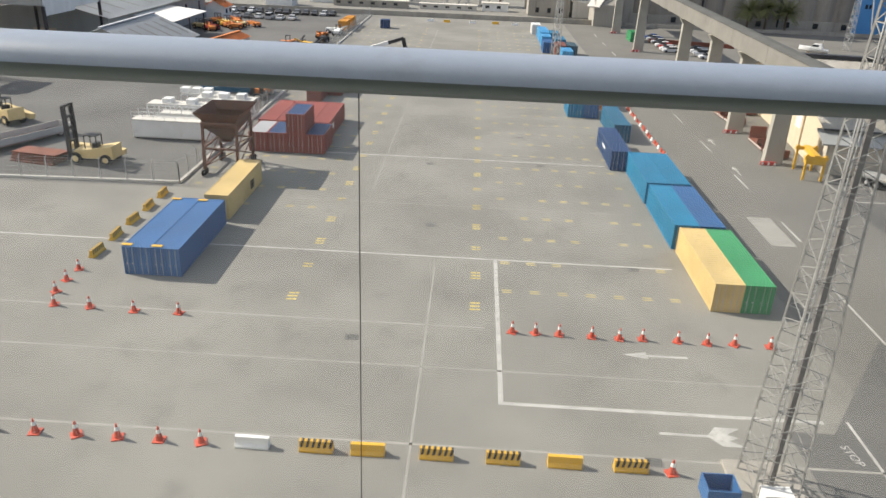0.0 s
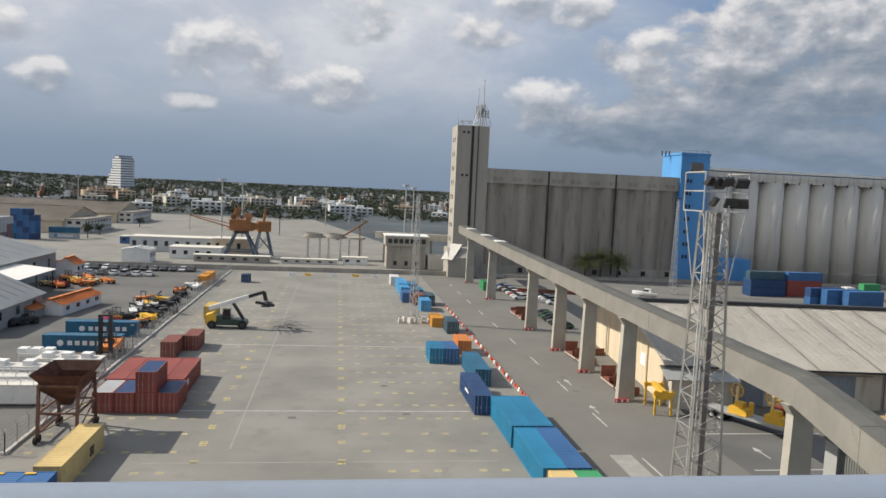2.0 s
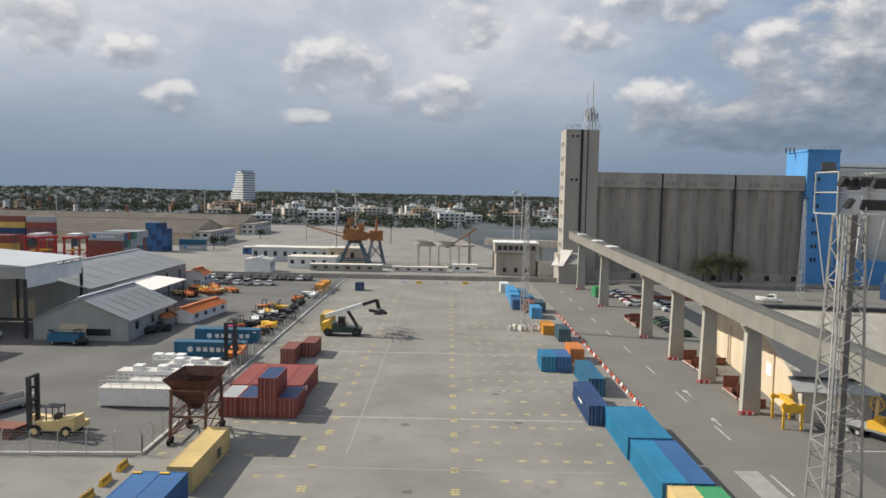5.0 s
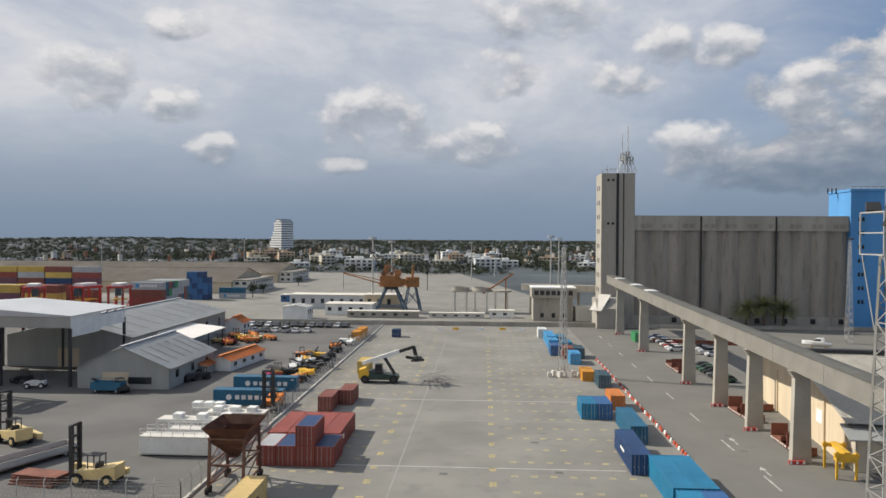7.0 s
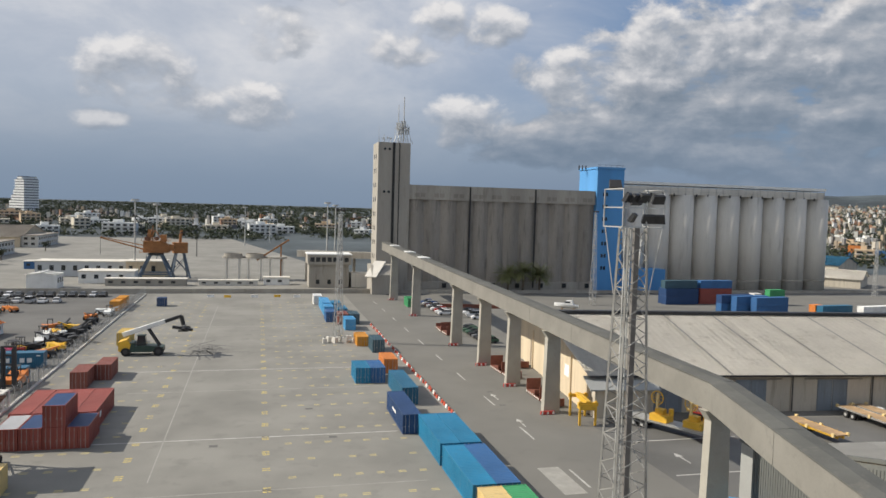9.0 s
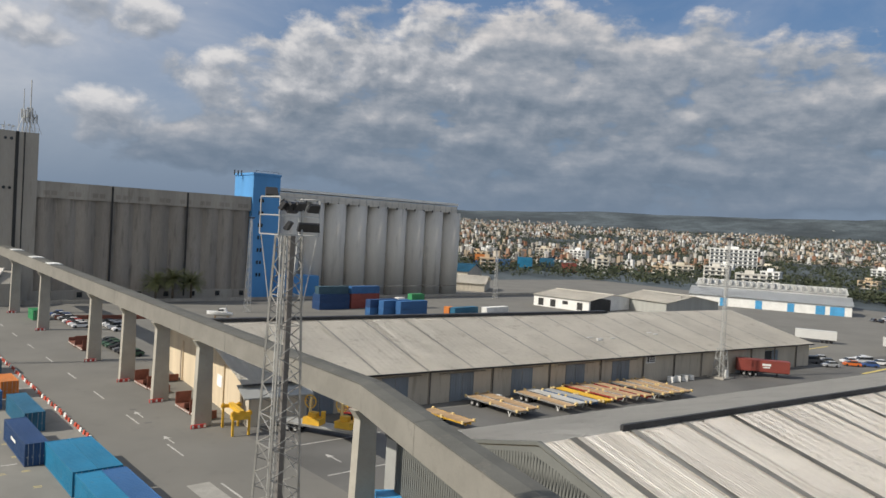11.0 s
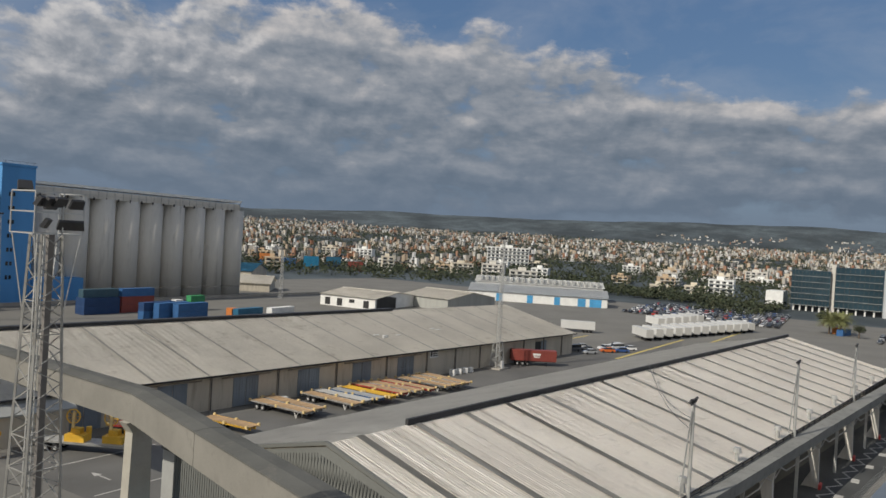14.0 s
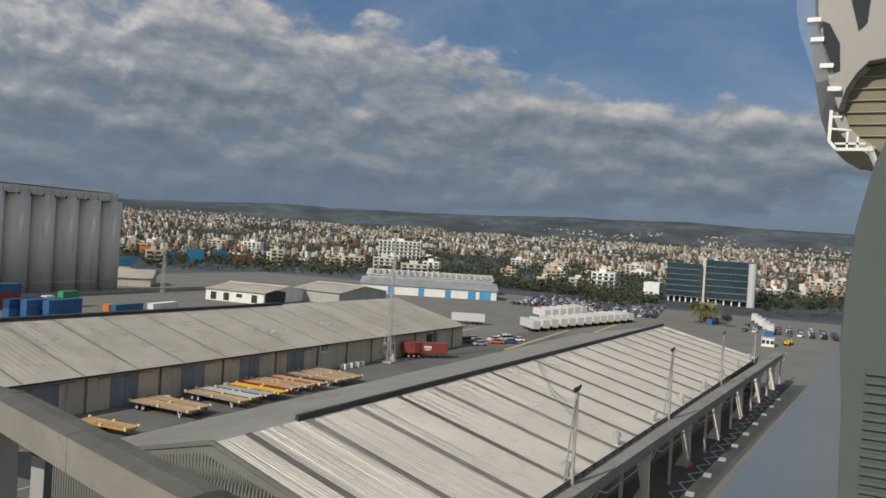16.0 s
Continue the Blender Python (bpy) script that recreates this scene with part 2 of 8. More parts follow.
M["sheet_roof"] = mat("sheet_roof", (0.66, 0.625, 0.555), 0.75, spec=0.08, var=0.07, scale=0.3, bump=0.05, fine=6, dirt=(0.2, (0.44, 0.4, 0.34)))
M["white_roof"] = mat("white_roof", (0.97, 0.91, 0.82), 0.6, spec=0.08, var=0.04, scale=0.4, bump=0.05, fine=5, dirt=(0.15, (0.76, 0.72, 0.64)))
ribbed(M["white_roof"], 5.8, 0.36, 0.013, 0.36, 3.4)
M["white_roof"].node_tree.nodes["Principled BSDF"].inputs["Specular IOR Level"].default_value = 0.5
M["gable_sheet"] = mat("gable_sheet", (0.15, 0.155, 0.145), 0.7, var=0.07, scale=0.5, bump=0.05, fine=6, spec=0.2)
M["skylight_strip"] = mat("skylight_strip", (0.36, 0.35, 0.32), 0.5, var=0.1, bump=0.03)
M["grey_roof"] = mat("grey_roof", (0.47, 0.46, 0.43), 0.7, spec=0.1, var=0.06, scale=0.3, bump=0.05, fine=6, dirt=(0.2, (0.33, 0.33, 0.31)))
M["grey_sheet"] = mat("grey_sheet", (0.33, 0.335, 0.32), 0.6, var=0.07, scale=0.5, bump=0.05, fine=6)
M["dark_metal"] = mat("dark_metal", (0.05, 0.05, 0.052), 0.55, metal=0.3, var=0.2)
M["galv"] = mat("galv", (0.47, 0.47, 0.45), 0.5, metal=0.35, var=0.15, scale=2)
M["tyre"] = mat("tyre", (0.025, 0.025, 0.026), 0.9, var=0.2)
M["white_paint"] = mat("white_paint", (0.76, 0.76, 0.73), 0.55, var=0.06, dirt=(0.2, (0.5, 0.47, 0.42)))
M["line_white"] = mat("line_white", (0.44, 0.43, 0.40), 0.9, var=0.15, scale=2, dirt=(0.55, (0.30, 0.29, 0.26)), world_space=True)
M["line_faint"] = mat("line_faint", (0.315, 0.305, 0.275), 0.9, var=0.1, scale=2, dirt=(0.5, (0.27, 0.26, 0.235)), world_space=True)
M["line_yellow"] = mat("line_yellow", (0.60, 0.47, 0.13), 0.9, var=0.15, scale=2, dirt=(0.4, (0.38, 0.34, 0.24)), world_space=True)
M["line_worn"] = mat("line_worn", (0.50, 0.42, 0.19), 0.9, var=0.15, scale=2, dirt=(0.45, (0.32, 0.29, 0.2)), world_space=True)
M["yellow"] = mat("yellow", (0.72, 0.42, 0.04), 0.55, var=0.12, obj_var=0.08, dirt=(0.25, (0.3, 0.2, 0.06)))
M["pale_yellow"] = mat("pale_yellow", (0.72, 0.55, 0.26), 0.55, var=0.1, dirt=(0.3, (0.4, 0.28, 0.12)))
M["black"] = mat("black", (0.03, 0.03, 0.03), 0.6, var=0.2)
M["cone_red"] = mat("cone_red", (0.55, 0.09, 0.05), 0.6, var=0.15, obj_var=0.1)
M["red_paint"] = mat("red_paint", (0.48, 0.06, 0.05), 0.55, var=0.12, dirt=(0.25, (0.2, 0.05, 0.04)))
M["orange"] = mat("orange", (0.68, 0.22, 0.05), 0.55, var=0.12, dirt=(0.25, (0.35, 0.14, 0.06)))
M["crane_orange"] = mat("crane_orange", (0.33, 0.15, 0.055), 0.65, var=0.2, dirt=(0.4, (0.2, 0.1, 0.05)))
M["crane_blue"] = mat("crane_blue", (0.10, 0.14, 0.19), 0.65, var=0.2, dirt=(0.3, (0.1, 0.08, 0.06)))
M["rust"] = mat("rust", (0.16, 0.085, 0.06), 0.85, var=0.25, scale=2, dirt=(0.4, (0.09, 0.05, 0.04)))
M["rust_deck"] = mat("rust_deck", (0.20, 0.075, 0.05), 0.85, var=0.25, scale=2, dirt=(0.4, (0.1, 0.05, 0.04)))
M["timber"] = mat("timber", (0.40, 0.27, 0.15), 0.85, var=0.2, scale=2, dirt=(0.3, (0.25, 0.17, 0.1)), obj_var=0.1)
M["blue_tower"] = mat("blue_tower", (0.085, 0.28, 0.57), 0.6, var=0.06, scale=0.5, dirt=(0.15, (0.08, 0.24, 0.5)), streak=True)
M["pane"] = glass_mat("pane", (0.03, 0.035, 0.04), 0.08)
M["leaf"] = mat("leaf", (0.055, 0.075, 0.025), 0.8, var=0.35, scale=1.0)
M["palm_leaf"] = mat("palm_leaf", (0.19, 0.20, 0.08), 0.7, var=0.3)
M["bark"] = mat("bark", (0.13, 0.10, 0.07), 0.9, var=0.25, scale=3)
M["plank_sign"] = mat("plank_sign", (0.8, 0.8, 0.78), 0.6)

CONTAINER_COLOURS = {
    "blue": (0.04, 0.125, 0.29), "cyan": (0.02, 0.185, 0.33), "navy": (0.022, 0.058, 0.15), "teal": (0.028, 0.13, 0.22),
    "yellow": (0.58, 0.40, 0.10), "sand": (0.62, 0.46, 0.20), "green": (0.05, 0.27, 0.11), "red": (0.27, 0.065, 0.05), "brown": (0.23, 0.075, 0.055),
    "orange": (0.58, 0.20, 0.05), "grey": (0.42, 0.43, 0.44), "white": (0.7, 0.7, 0.68), "dark": (0.05, 0.10, 0.13), "light_blue": (0.07, 0.30, 0.55), "amber": (0.62, 0.27, 0.03)}
for k, c in CONTAINER_COLOURS.items():
    M["box_" + k] = mat("box_" + k, c, 0.5, var=0.12, scale=0.8, bump=0.05, dirt=(0.22, tuple(0.45 * v + 0.05 for v in c)), obj_var=0.06)


# ---- mesh helpers ----
def box(bm, x0, x1, y0, y1, z0, z1, rot=None):
    vs = [bm.verts.new(v) for v in ((x0, y0, z0), (x1, y0, z0), (x1, y1, z0), (x0, y1, z0), (x0, y0, z1), (x1, y0, z1), (x1, y1, z1), (x0, y1, z1))]
    if rot:
        for v in vs:
            v.co = rot @ v.co
    for f in ((0, 3, 2, 1), (4, 5, 6, 7), (0, 1, 5, 4), (1, 2, 6, 5), (2, 3, 7, 6), (3, 0, 4, 7)):
        bm.faces.new([vs[i] for i in f])
    return vs


def beam(bm, a, b, w, h=None):
    """A square bar from a to b."""
    a, b = Vector(a), Vector(b)
    h = h or w
    d = b - a
    if d.length < 1e-6:
        return
    m = Matrix.Translation(a) @ d.to_track_quat("Z", "Y").to_matrix().to_4x4()
    box(bm, -w / 2, w / 2, -h / 2, h / 2, 0, d.length, m)


def prism(bm, pts, axis, a, b):
    """An outline of (u, v) points pushed along an axis from a to b: x: (y, z), y: (x, z), z: (x, y)."""
    def at(p, s):
        return {"x": (s, p[0], p[1]), "y": (p[0], s, p[1]), "z": (p[0], p[1], s)}[axis]
    va = [bm.verts.new(at(p, a)) for p in pts]
    vb = [bm.verts.new(at(p, b)) for p in pts]
    n = len(pts)
    bm.faces.new(va)
    bm.faces.new(vb[::-1])
    for i in range(n):
        bm.faces.new((va[i], vb[i], vb[(i + 1) % n], va[(i + 1) % n]))


def tube(bm, a, b, r, r2=None, n=8, caps=True):
    a, b = Vector(a), Vector(b)
    m = Matrix.Translation(a) @ (b - a).to_track_quat("Z", "Y").to_matrix().to_4x4()
    L = (b - a).length
    r2 = r if r2 is None else r2
    va = [bm.verts.new(m @ Vector((r * math.cos(6.28318 * i / n), r * math.sin(6.28318 * i / n), 0))) for i in range(n)]
    vb = [bm.verts.new(m @ Vector((r2 * math.cos(6.28318 * i / n), r2 * math.sin(6.28318 * i / n), L))) for i in range(n)]
    for i in range(n):
        bm.faces.new((va[i], va[(i + 1) % n], vb[(i + 1) % n], vb[i]))
    if caps:
        bm.faces.new(va[::-1])
        bm.faces.new(vb)


def quad(bm, a, b, c, d):
    bm.faces.new([bm.verts.new(v) for v in (a, b, c, d)])


def mesh_of(name, bm, material):
    bmesh.ops.recalc_face_normals(bm, faces=bm.faces)
    me = bpy.data.meshes.new(name)
    bm.to_mesh(me)
    bm.free()
    me.materials.append(M[material] if isinstance(material, str) else material)
    return me


def part(name, bm, material, parent=None, label=""):
    me = mesh_of(name, bm, material) if isinstance(bm, bmesh.types.BMesh) else bm
    ob = new(name, me)
    if parent:
        ob.parent = parent
    if label:
        ob["label"] = label
    return ob


def thing(name, label, category, m=None, group="", kind=""):
    ob = new(name)
    ob.empty_display_size = 0.3
    tagged(ob, label, category, group, kind)
    if m is not None:
        ob.matrix_basis = m
    return ob


def setting(name, bm, material, label, category):
    return tagged(part(name, bm, material), label, category, kind="structure")


# ---- ground ----
def land_height(x, y):
    r = math.hypot(x, y)
    yaw = math.degrees(math.atan2(-x, y))
    if r < 650:
        return 0.0
    side = min(1.0, max(0.0, (-yaw - 18) / 22.0))
    side = side * side * (3 - 2 * side)
    if y < 0:
        side = min(1.0, max(0.0, (x - 200) / 500))
    rise = min(1.0, (r - 650) / 3300)
    hill = min(1.0, max(0.0, (r - 3300) / 700))
    hill = hill * hill * (3 - 2 * hill)
    tops = 29 + 4000 * math.tan(math.radians(float(np.interp(-yaw, (30, 41, 53, 65, 81, 92, 110), (1.2, 1.5, 1.95, 2.1, 2.55, 2.2, 1.9))))) + 8 * noise.noise((math.radians(yaw) * 9, 0.3, 0)) + 7 * noise.noise((math.radians(yaw) * 31, 1.7, 0))
    flat = 7 * min(1.0, (r - 650) / 900) + (1 - side) * (11 * min(1.0, max(0.0, (r - 1150) / 900)) + 6 * math.exp(-((yaw - 26) / 6) ** 2) * min(1.0, max(0.0, (r - 1500) / 700)))
    return flat + side * (92 * rise ** 1.25 + (tops - 92) * hill * 0.95 + 5 * noise.noise((x / 400, y / 400, 0)) * rise)


bm = bmesh.new()
RINGS = [0, 200, 400, 650] + [650 + 150 * i for i in range(1, 28)] + [4900]
SEG = 300
rings = []
for r in RINGS:
    if r == 0:
        rings.append([bm.verts.new((0, 0, -0.02))])
    else:
        row = []
        for i in range(SEG):
            a = 2 * math.pi * i / SEG
            x, y = r * math.sin(a), r * math.cos(a)
            row.append(bm.verts.new((x, y, land_height(x, y) - 0.02)))
        rings.append(row)
for a, b in zip(rings, rings[1:]):
    for i in range(SEG):
        j = (i + 1) % SEG
        if len(a) == 1:
            bm.faces.new((a[0], b[i], b[j]))
        else:
            bm.faces.new((a[i], b[i], b[j], a[j]))
ground = setting("ground", bm, "land", "dry scrubby coastal land rising to haze-tinted far hills", "ground")


def slab(name, pts, z0, z1, material, label, category):
    bm = bmesh.new()
    prism(bm, pts, "z", z0, z1)
    return setting(name, bm, material, label, category)


slab("yard", [(-420, -40), (27.6, -40), (27.6, 246), (-33.5, 246), (-33.5, 77.5), (-420, 77.5)], -0.3, 0.0, "concrete_yard", "grey concrete container yard with faded paint marks", "pavement")
slab("road_east", [(27.6, -40), (420, -90), (420, 246), (27.6, 246)], -0.3, -0.004, "road", "worn grey port road beside the yard", "road")
slab("yard_west", [(-420, 77.5), (-33.5, 77.5), (-33.5, 246), (-420, 246)], -0.3, -0.006, "asphalt", "dark asphalt working yard with oil stains", "pavement")
slab("yard_north", [(-420, 252), (47, 252), (47, 262), (-20, 610), (-420, 610)], -0.3, -0.008, "concrete_yard", "wide pale storage yard behind the wall", "pavement")
slab("lot_northeast", [(47, 246), (420, 246), (420, 330), (47, 330)], -0.3, -0.010, "road", "grey yard in front of the silos", "pavement")


def strips(name, rects, material, label, z=0.004):
    """Painted marks, thin sheets of paint on the paving."""
    bm = bmesh.new()
    for x0, x1, y0, y1 in rects:
        box(bm, x0, x1, y0, y1, z - 0.003, z)
    return setting(name, bm, material, label, "road marking")


rnd = random.Random(4)
digits = []
for cx in (1.2, -13.9):
    for k in range(30):
        y = 53.05 + 5.75 * k
        for j in range(3):
            if rnd.random() < 0.9:
                digits += [(cx - 0.42, cx + 0.05, y - 0.75 + j * 0.55, y - 0.52 + j * 0.55), (cx + 0.12, cx + 0.42, y - 0.72 + j * 0.55, y - 0.5 + j * 0.55)]
strips("bay_mark", digits, "line_yellow", "faded yellow painted bay bars")
ticks = []
for k in range(30):
    y = 56.0 + 5.78 * k
    for i in range(7):
        for x in (3.9 + 2.4 * i, -31.0 + 2.4 * i):
            if -27 < x < -16 and 54 < y < 72 or rnd.random() < 0.12:
                continue
            ticks += [(x - 0.42, x + 0.42, y - 0.28, y - 0.1), (x - 0.42, x + 0.42, y + 0.1, y + 0.28)]
strips("slot_mark", ticks, "line_worn", "small yellow crosses for container corners")
strips("cross_line", [(-45, 19.5, 62.2, 62.45), (-20, 18, 93.6, 93.85), (-20, 27, 132.6, 132.9), (2.85, 3.2, 39.6, 62.2), (3.2, 24, 39.6, 39.95)], "line_white", "long faded white painted line")
strips("faint_line", [(-45, 2, 49.4, 49.6), (-60, 30, 35.0, 35.2), (-40, 26, 43.5, 43.65), (-19, 18, 75.9, 76.05), (-19, 18, 118, 118.2), (-19, 18, 180, 180.3), (-2.6, -2.45, 30, 60), (-10.9, -10.76, 80, 217)], "line_faint", "worn pale painted line")
strips("lane_line", [(34.6, 34.85, 71 + 16.5 * i, 76.5 + 16.5 * i) for i in range(10)] + [(33.2, 33.4, 20, 60), (25.5, 25.7, 20, 40), (46, 62, 84.5, 84.75), (46, 70, 72.5, 72.75)], "line_white", "white dashed lane line")
bm = bmesh.new()
for pts in ([(12.2, 46.8), (14.0, 47.3), (14.0, 46.95), (17.0, 46.95), (17.0, 46.65), (14.0, 46.65), (14.0, 46.3)],):
    prism(bm, pts, "z", 0.001, 0.004)
setting("arrow_mark", bm, "line_white", "white painted direction arrow", "road marking")
bm = bmesh.new()
prism(bm, [(12.9, 37.75), (16.0, 37.75), (16.6, 38.6), (18.2, 38.6), (17.2, 37.9), (17.9, 37.6), (17.2, 37.3), (18.2, 36.7), (16.6, 36.7), (16.0, 37.5), (12.9, 37.5)], "z", 0.001, 0.004)
setting("arrow_mark", bm, "line_white", "white painted forked turn arrow", "road marking")
for ax, ay in ((35.6, 95), (36.3, 109), (50, 78)):
    bm = bmesh.new()
    prism(bm, [(ax - 0.1, ay - 2), (ax + 0.1, ay - 2), (ax + 0.1, ay + 0.4), (ax + 0.5, ay + 0.4), (ax, ay + 1.8), (ax - 0.5, ay + 0.4), (ax - 0.1, ay + 0.4)], "z", 0.001, 0.004)
    setting("arrow_mark", bm, "line_white", "white painted lane arrow", "road marking")
stop = bpy.data.curves.new("stop_mark", "FONT")
stop.body, stop.size, stop.extrude, stop.align_x = "STOP", 0.8, 0.002, "CENTER"
stop.materials.append(M["line_white"])
ob = new("stop_mark", stop)
ob.matrix_basis = pose(24.15, 36.53, 0.006, 0, 0, -80)
tagged(ob, "white painted word STOP on asphalt", "road marking", kind="structure")
slab("asphalt_patch", [(21.2, 30.5), (40, 28), (33, 51), (24.2, 38.6), (21.2, 38.6)], -0.01, 0.002, "asphalt", "darker asphalt patch at the road junction", "pavement")
slab("asphalt_patch", [(31.2, 69.5), (33.8, 69.5), (33.8, 77.5), (31.2, 77.5)], -0.01, 0.002, "line_faint", "pale repaired patch of paving", "pavement")
slab("asphalt_patch", [(45, 60), (78, 64), (200, 52), (260, 70), (260, 78), (75, 91.5), (45, 94)], -0.01, 0.001, "asphalt", "dark asphalt lane between the warehouses", "pavement")
bm = bmesh.new()
for i in range(46):
    a = rnd.uniform(-2.6, 1.2)
    L = rnd.uniform(1.5, 7)
    cx, cy = -10.2 + rnd.uniform(-2.5, 2.5), 152 + rnd.uniform(-7, 6)
    beam(bm, (cx, cy, 0.003), (cx + L * math.cos(a), cy + L * math.sin(a), 0.003), 0.35, 0.004)
setting("tyre_mark", bm, "asphalt", "dark scuffed tyre marks on concrete", "stain")


# ---- grain silos ----
def silo_block():
    t = thing("silo_building", "long dark concrete grain silo with a tall stair tower", "silo")
    bm = bmesh.new()
    n = 12
    w = 71.0 / n
    # pleated front: shallow vertical bays
    pts = []
    for i in range(n):
        x0 = 51 + i * w
        for k in range(9):
            a = math.pi * k / 8
            pts.append((x0 + w * k / 8, 256.2 - 1.1 * math.sin(a)))
    pts += [(122, 285), (51, 285)]
    prism(bm, pts, "z", 3.2, 32.2)
    part("silo_wall", bm, "silo_concrete", t)
    bm = bmesh.new()
    box(bm, 50.9, 122.0, 254.9, 285.2, 32.2, 37.0)
    part("upper_band", bm, "silo_band", t, "paler concrete top band")
    bm = bmesh.new()
    box(bm, 50.9, 122.0, 254.8, 285, 0, 3.2)
    part("plinth", bm, "silo_band", t)
    for i in range(8):
        x = 54.5 + i * 9.2
        bm = bmesh.new()
        box(bm, x, x + 1.6, 254.6, 254.9, 1.0, 2.7)
        part("plinth_window", bm, "pane", t)
    for i in range(10):
        x = 53 + i * 7.1
        for x0 in (x, x + 2.1):
            bm = bmesh.new()
            box(bm, x0, x0 + 1.7, 254.84, 254.95, 33.1, 34.5)
            part("band_panel", bm, "silo_concrete", t)
    for x in (73.3, 98.2):
        bm = bmesh.new()
        box(bm, x - 0.28, x + 0.28, 254.7, 255.0, 1, 37.1)
        part("expansion_joint", bm, "black", t, "dark vertical expansion joint")
    bm = bmesh.new()
    for i in range(12):
        box(bm, 56 + i * 5.6, 57 + i * 5.6, 262, 263, 37, 37.35)
    box(bm, 51, 122, 255.0, 255.3, 37, 37.3)
    part("parapet", bm, "silo_band", t)
    # stair tower
    bm = bmesh.new()
    box(bm, 39.7, 51.0, 254.3, 266, 0, 51.6)
    part("stair_tower", bm, "tower_concrete", t, "tall square concrete stair tower")
    bm = bmesh.new()
    for x0, x1 in ((44.7, 45.6), (47.0, 47.3)):
        box(bm, x0, x1, 254.1, 254.3, 14, 51.6)
    part("tower_groove", bm, "black", t, "dark vertical slot")
    for k in range(9):
        z = 6 + k * 5.0
        for y0 in (258.2, 262.0):
            bm = bmesh.new()
            box(bm, 39.62, 39.7, y0, y0 + 1.1, z, z + 1.6)
            part("tower_window", bm, "pane", t)
    for z in (49.3, 34.5):
        for x in (42.0, 43.6):
            bm = bmesh.new()
            tube(bm, (x, 254.1, z), (x, 254.35, z), 0.45, n=12)
            part("round_vent", bm, "pane", t)
    bm = bmesh.new()
    for i in range(7):
        x = 39.9 + i * 1.83
        beam(bm, (x, 254.5, 51.6), (x, 254.5, 53.0), 0.09)
    beam(bm, (39.8, 254.5, 53), (51, 254.5, 53), 0.09)
    beam(bm, (39.8, 254.5, 52.3), (51, 254.5, 52.3), 0.07)
    part("roof_rail", bm, "galv", t)
    for x, h, r in ((49.1, 16.5, 0.22), (47.2, 13.5, 0.16), (50.4, 7, 0.1), (46.0, 6.0, 0.1), (48.2, 8.0, 0.14), (40.3, 5.5, 0.06), (42.2, 3.0, 0.1)):
        bm = bmesh.new()
        tube(bm, (x, 258, 51.6), (x, 258, 51.6 + h), r, r * 0.7, n=6)
        if h > 6.5:
            for k in range(4):
                a = k * 1.57 + 0.4
                tube(bm, (x + 0.7 * math.cos(a), 258 + 0.7 * math.sin(a), 53.5 + h * 0.2), (x + 0.7 * math.cos(a), 258 + 0.7 * math.sin(a), 56.2 + h * 0.2), 0.16, n=6)
                beam(bm, (x, 258, 55), (x + 0.7 * math.cos(a), 258 + 0.7 * math.sin(a), 55), 0.07)
            for s in (-1, 1):
                beam(bm, (x + 1.8 * s, 257, 51.6), (x, 258, 57), 0.12)
        part("antenna", bm, "galv", t, "grey radio antenna with panel arrays")
    for x, z in ((41.4, 52.9), (43.0, 53.2), (44.1, 53.0)):
        bm = bmesh.new()
        tube(bm, (x, 255.2, z), (x, 255.6, z), 0.38, 0.2, n=12)
        beam(bm, (x, 255.6, 51.6), (x, 255.6, z), 0.1)
        part("dish", bm, "white_paint", t)
    # tower foot with the sloped hood of the gallery
    bm = bmesh.new()
    prism(bm, [(243, 0), (254.3, 0), (254.3, 9.5), (248, 9.5), (243, 6.5)], "x", 36.8, 45.5)
    part("foot_building", bm, "tower_concrete", t)
    bm = bmesh.new()
    beam(bm, (36.2, 242.6, 5.8), (40.4, 249, 10.6), 4.2, 0.4)
    part("hood", bm, "silo_light", t)


silo_block()


def blue_tower():
    t = thing("elevator_tower", "bright blue sheet-clad elevator tower between silos", "tower")
    bm = bmesh.new()
    box(bm, 122.1, 133.0, 254.0, 270, 0, 45.6)
    part("cladding", bm, "blue_tower", t)
    bm = bmesh.new()
    box(bm, 121.8, 133.2, 253.7, 270.3, 45.6, 46.4)
    part("roof_edge", bm, "blue_tower", t)
    for k in range(7):
        bm = bmesh.new()
        z = 8 + k * 4.6
        box(bm, 124.6, 125.3, 253.85, 254.0, z, z + 1.3)
        box(bm, 125.8, 126.5, 253.85, 254.0, z, z + 1.3)
        part("window", bm, "pane", t)
    bm = bmesh.new()
    box(bm, 133.0, 149.5, 250, 257, 0, 8.6)
    part("low_house", bm, "blue_tower", t, "low light blue machine house")
    bm = bmesh.new()
    for i in range(30):
        x = 133.3 + i * 0.54
        box(bm, x, x + 0.12, 249.9, 250, 0.2, 8.5)
    part("cladding_rib", bm, "blue_tower", t)
    for s in (0, 1, 2):
        bm = bmesh.new()
        tube(bm, (119 + s * 1.4, 264, 45.4), (119 + s * 1.4, 264, 47.3), 0.25, n=8)
        part("roof_pipe", bm, "dark_metal", t)
    bm = bmesh.new()
    for i in range(5):
        beam(bm, (123 + 2.3 * i, 254.2, 46.4), (123 + 2.3 * i, 254.2, 47.2), 0.08)
    beam(bm, (122.2, 254.2, 47.2), (133, 254.2, 47.2), 0.08)
    part("roof_rail", bm, "dark_metal", t)


blue_tower()


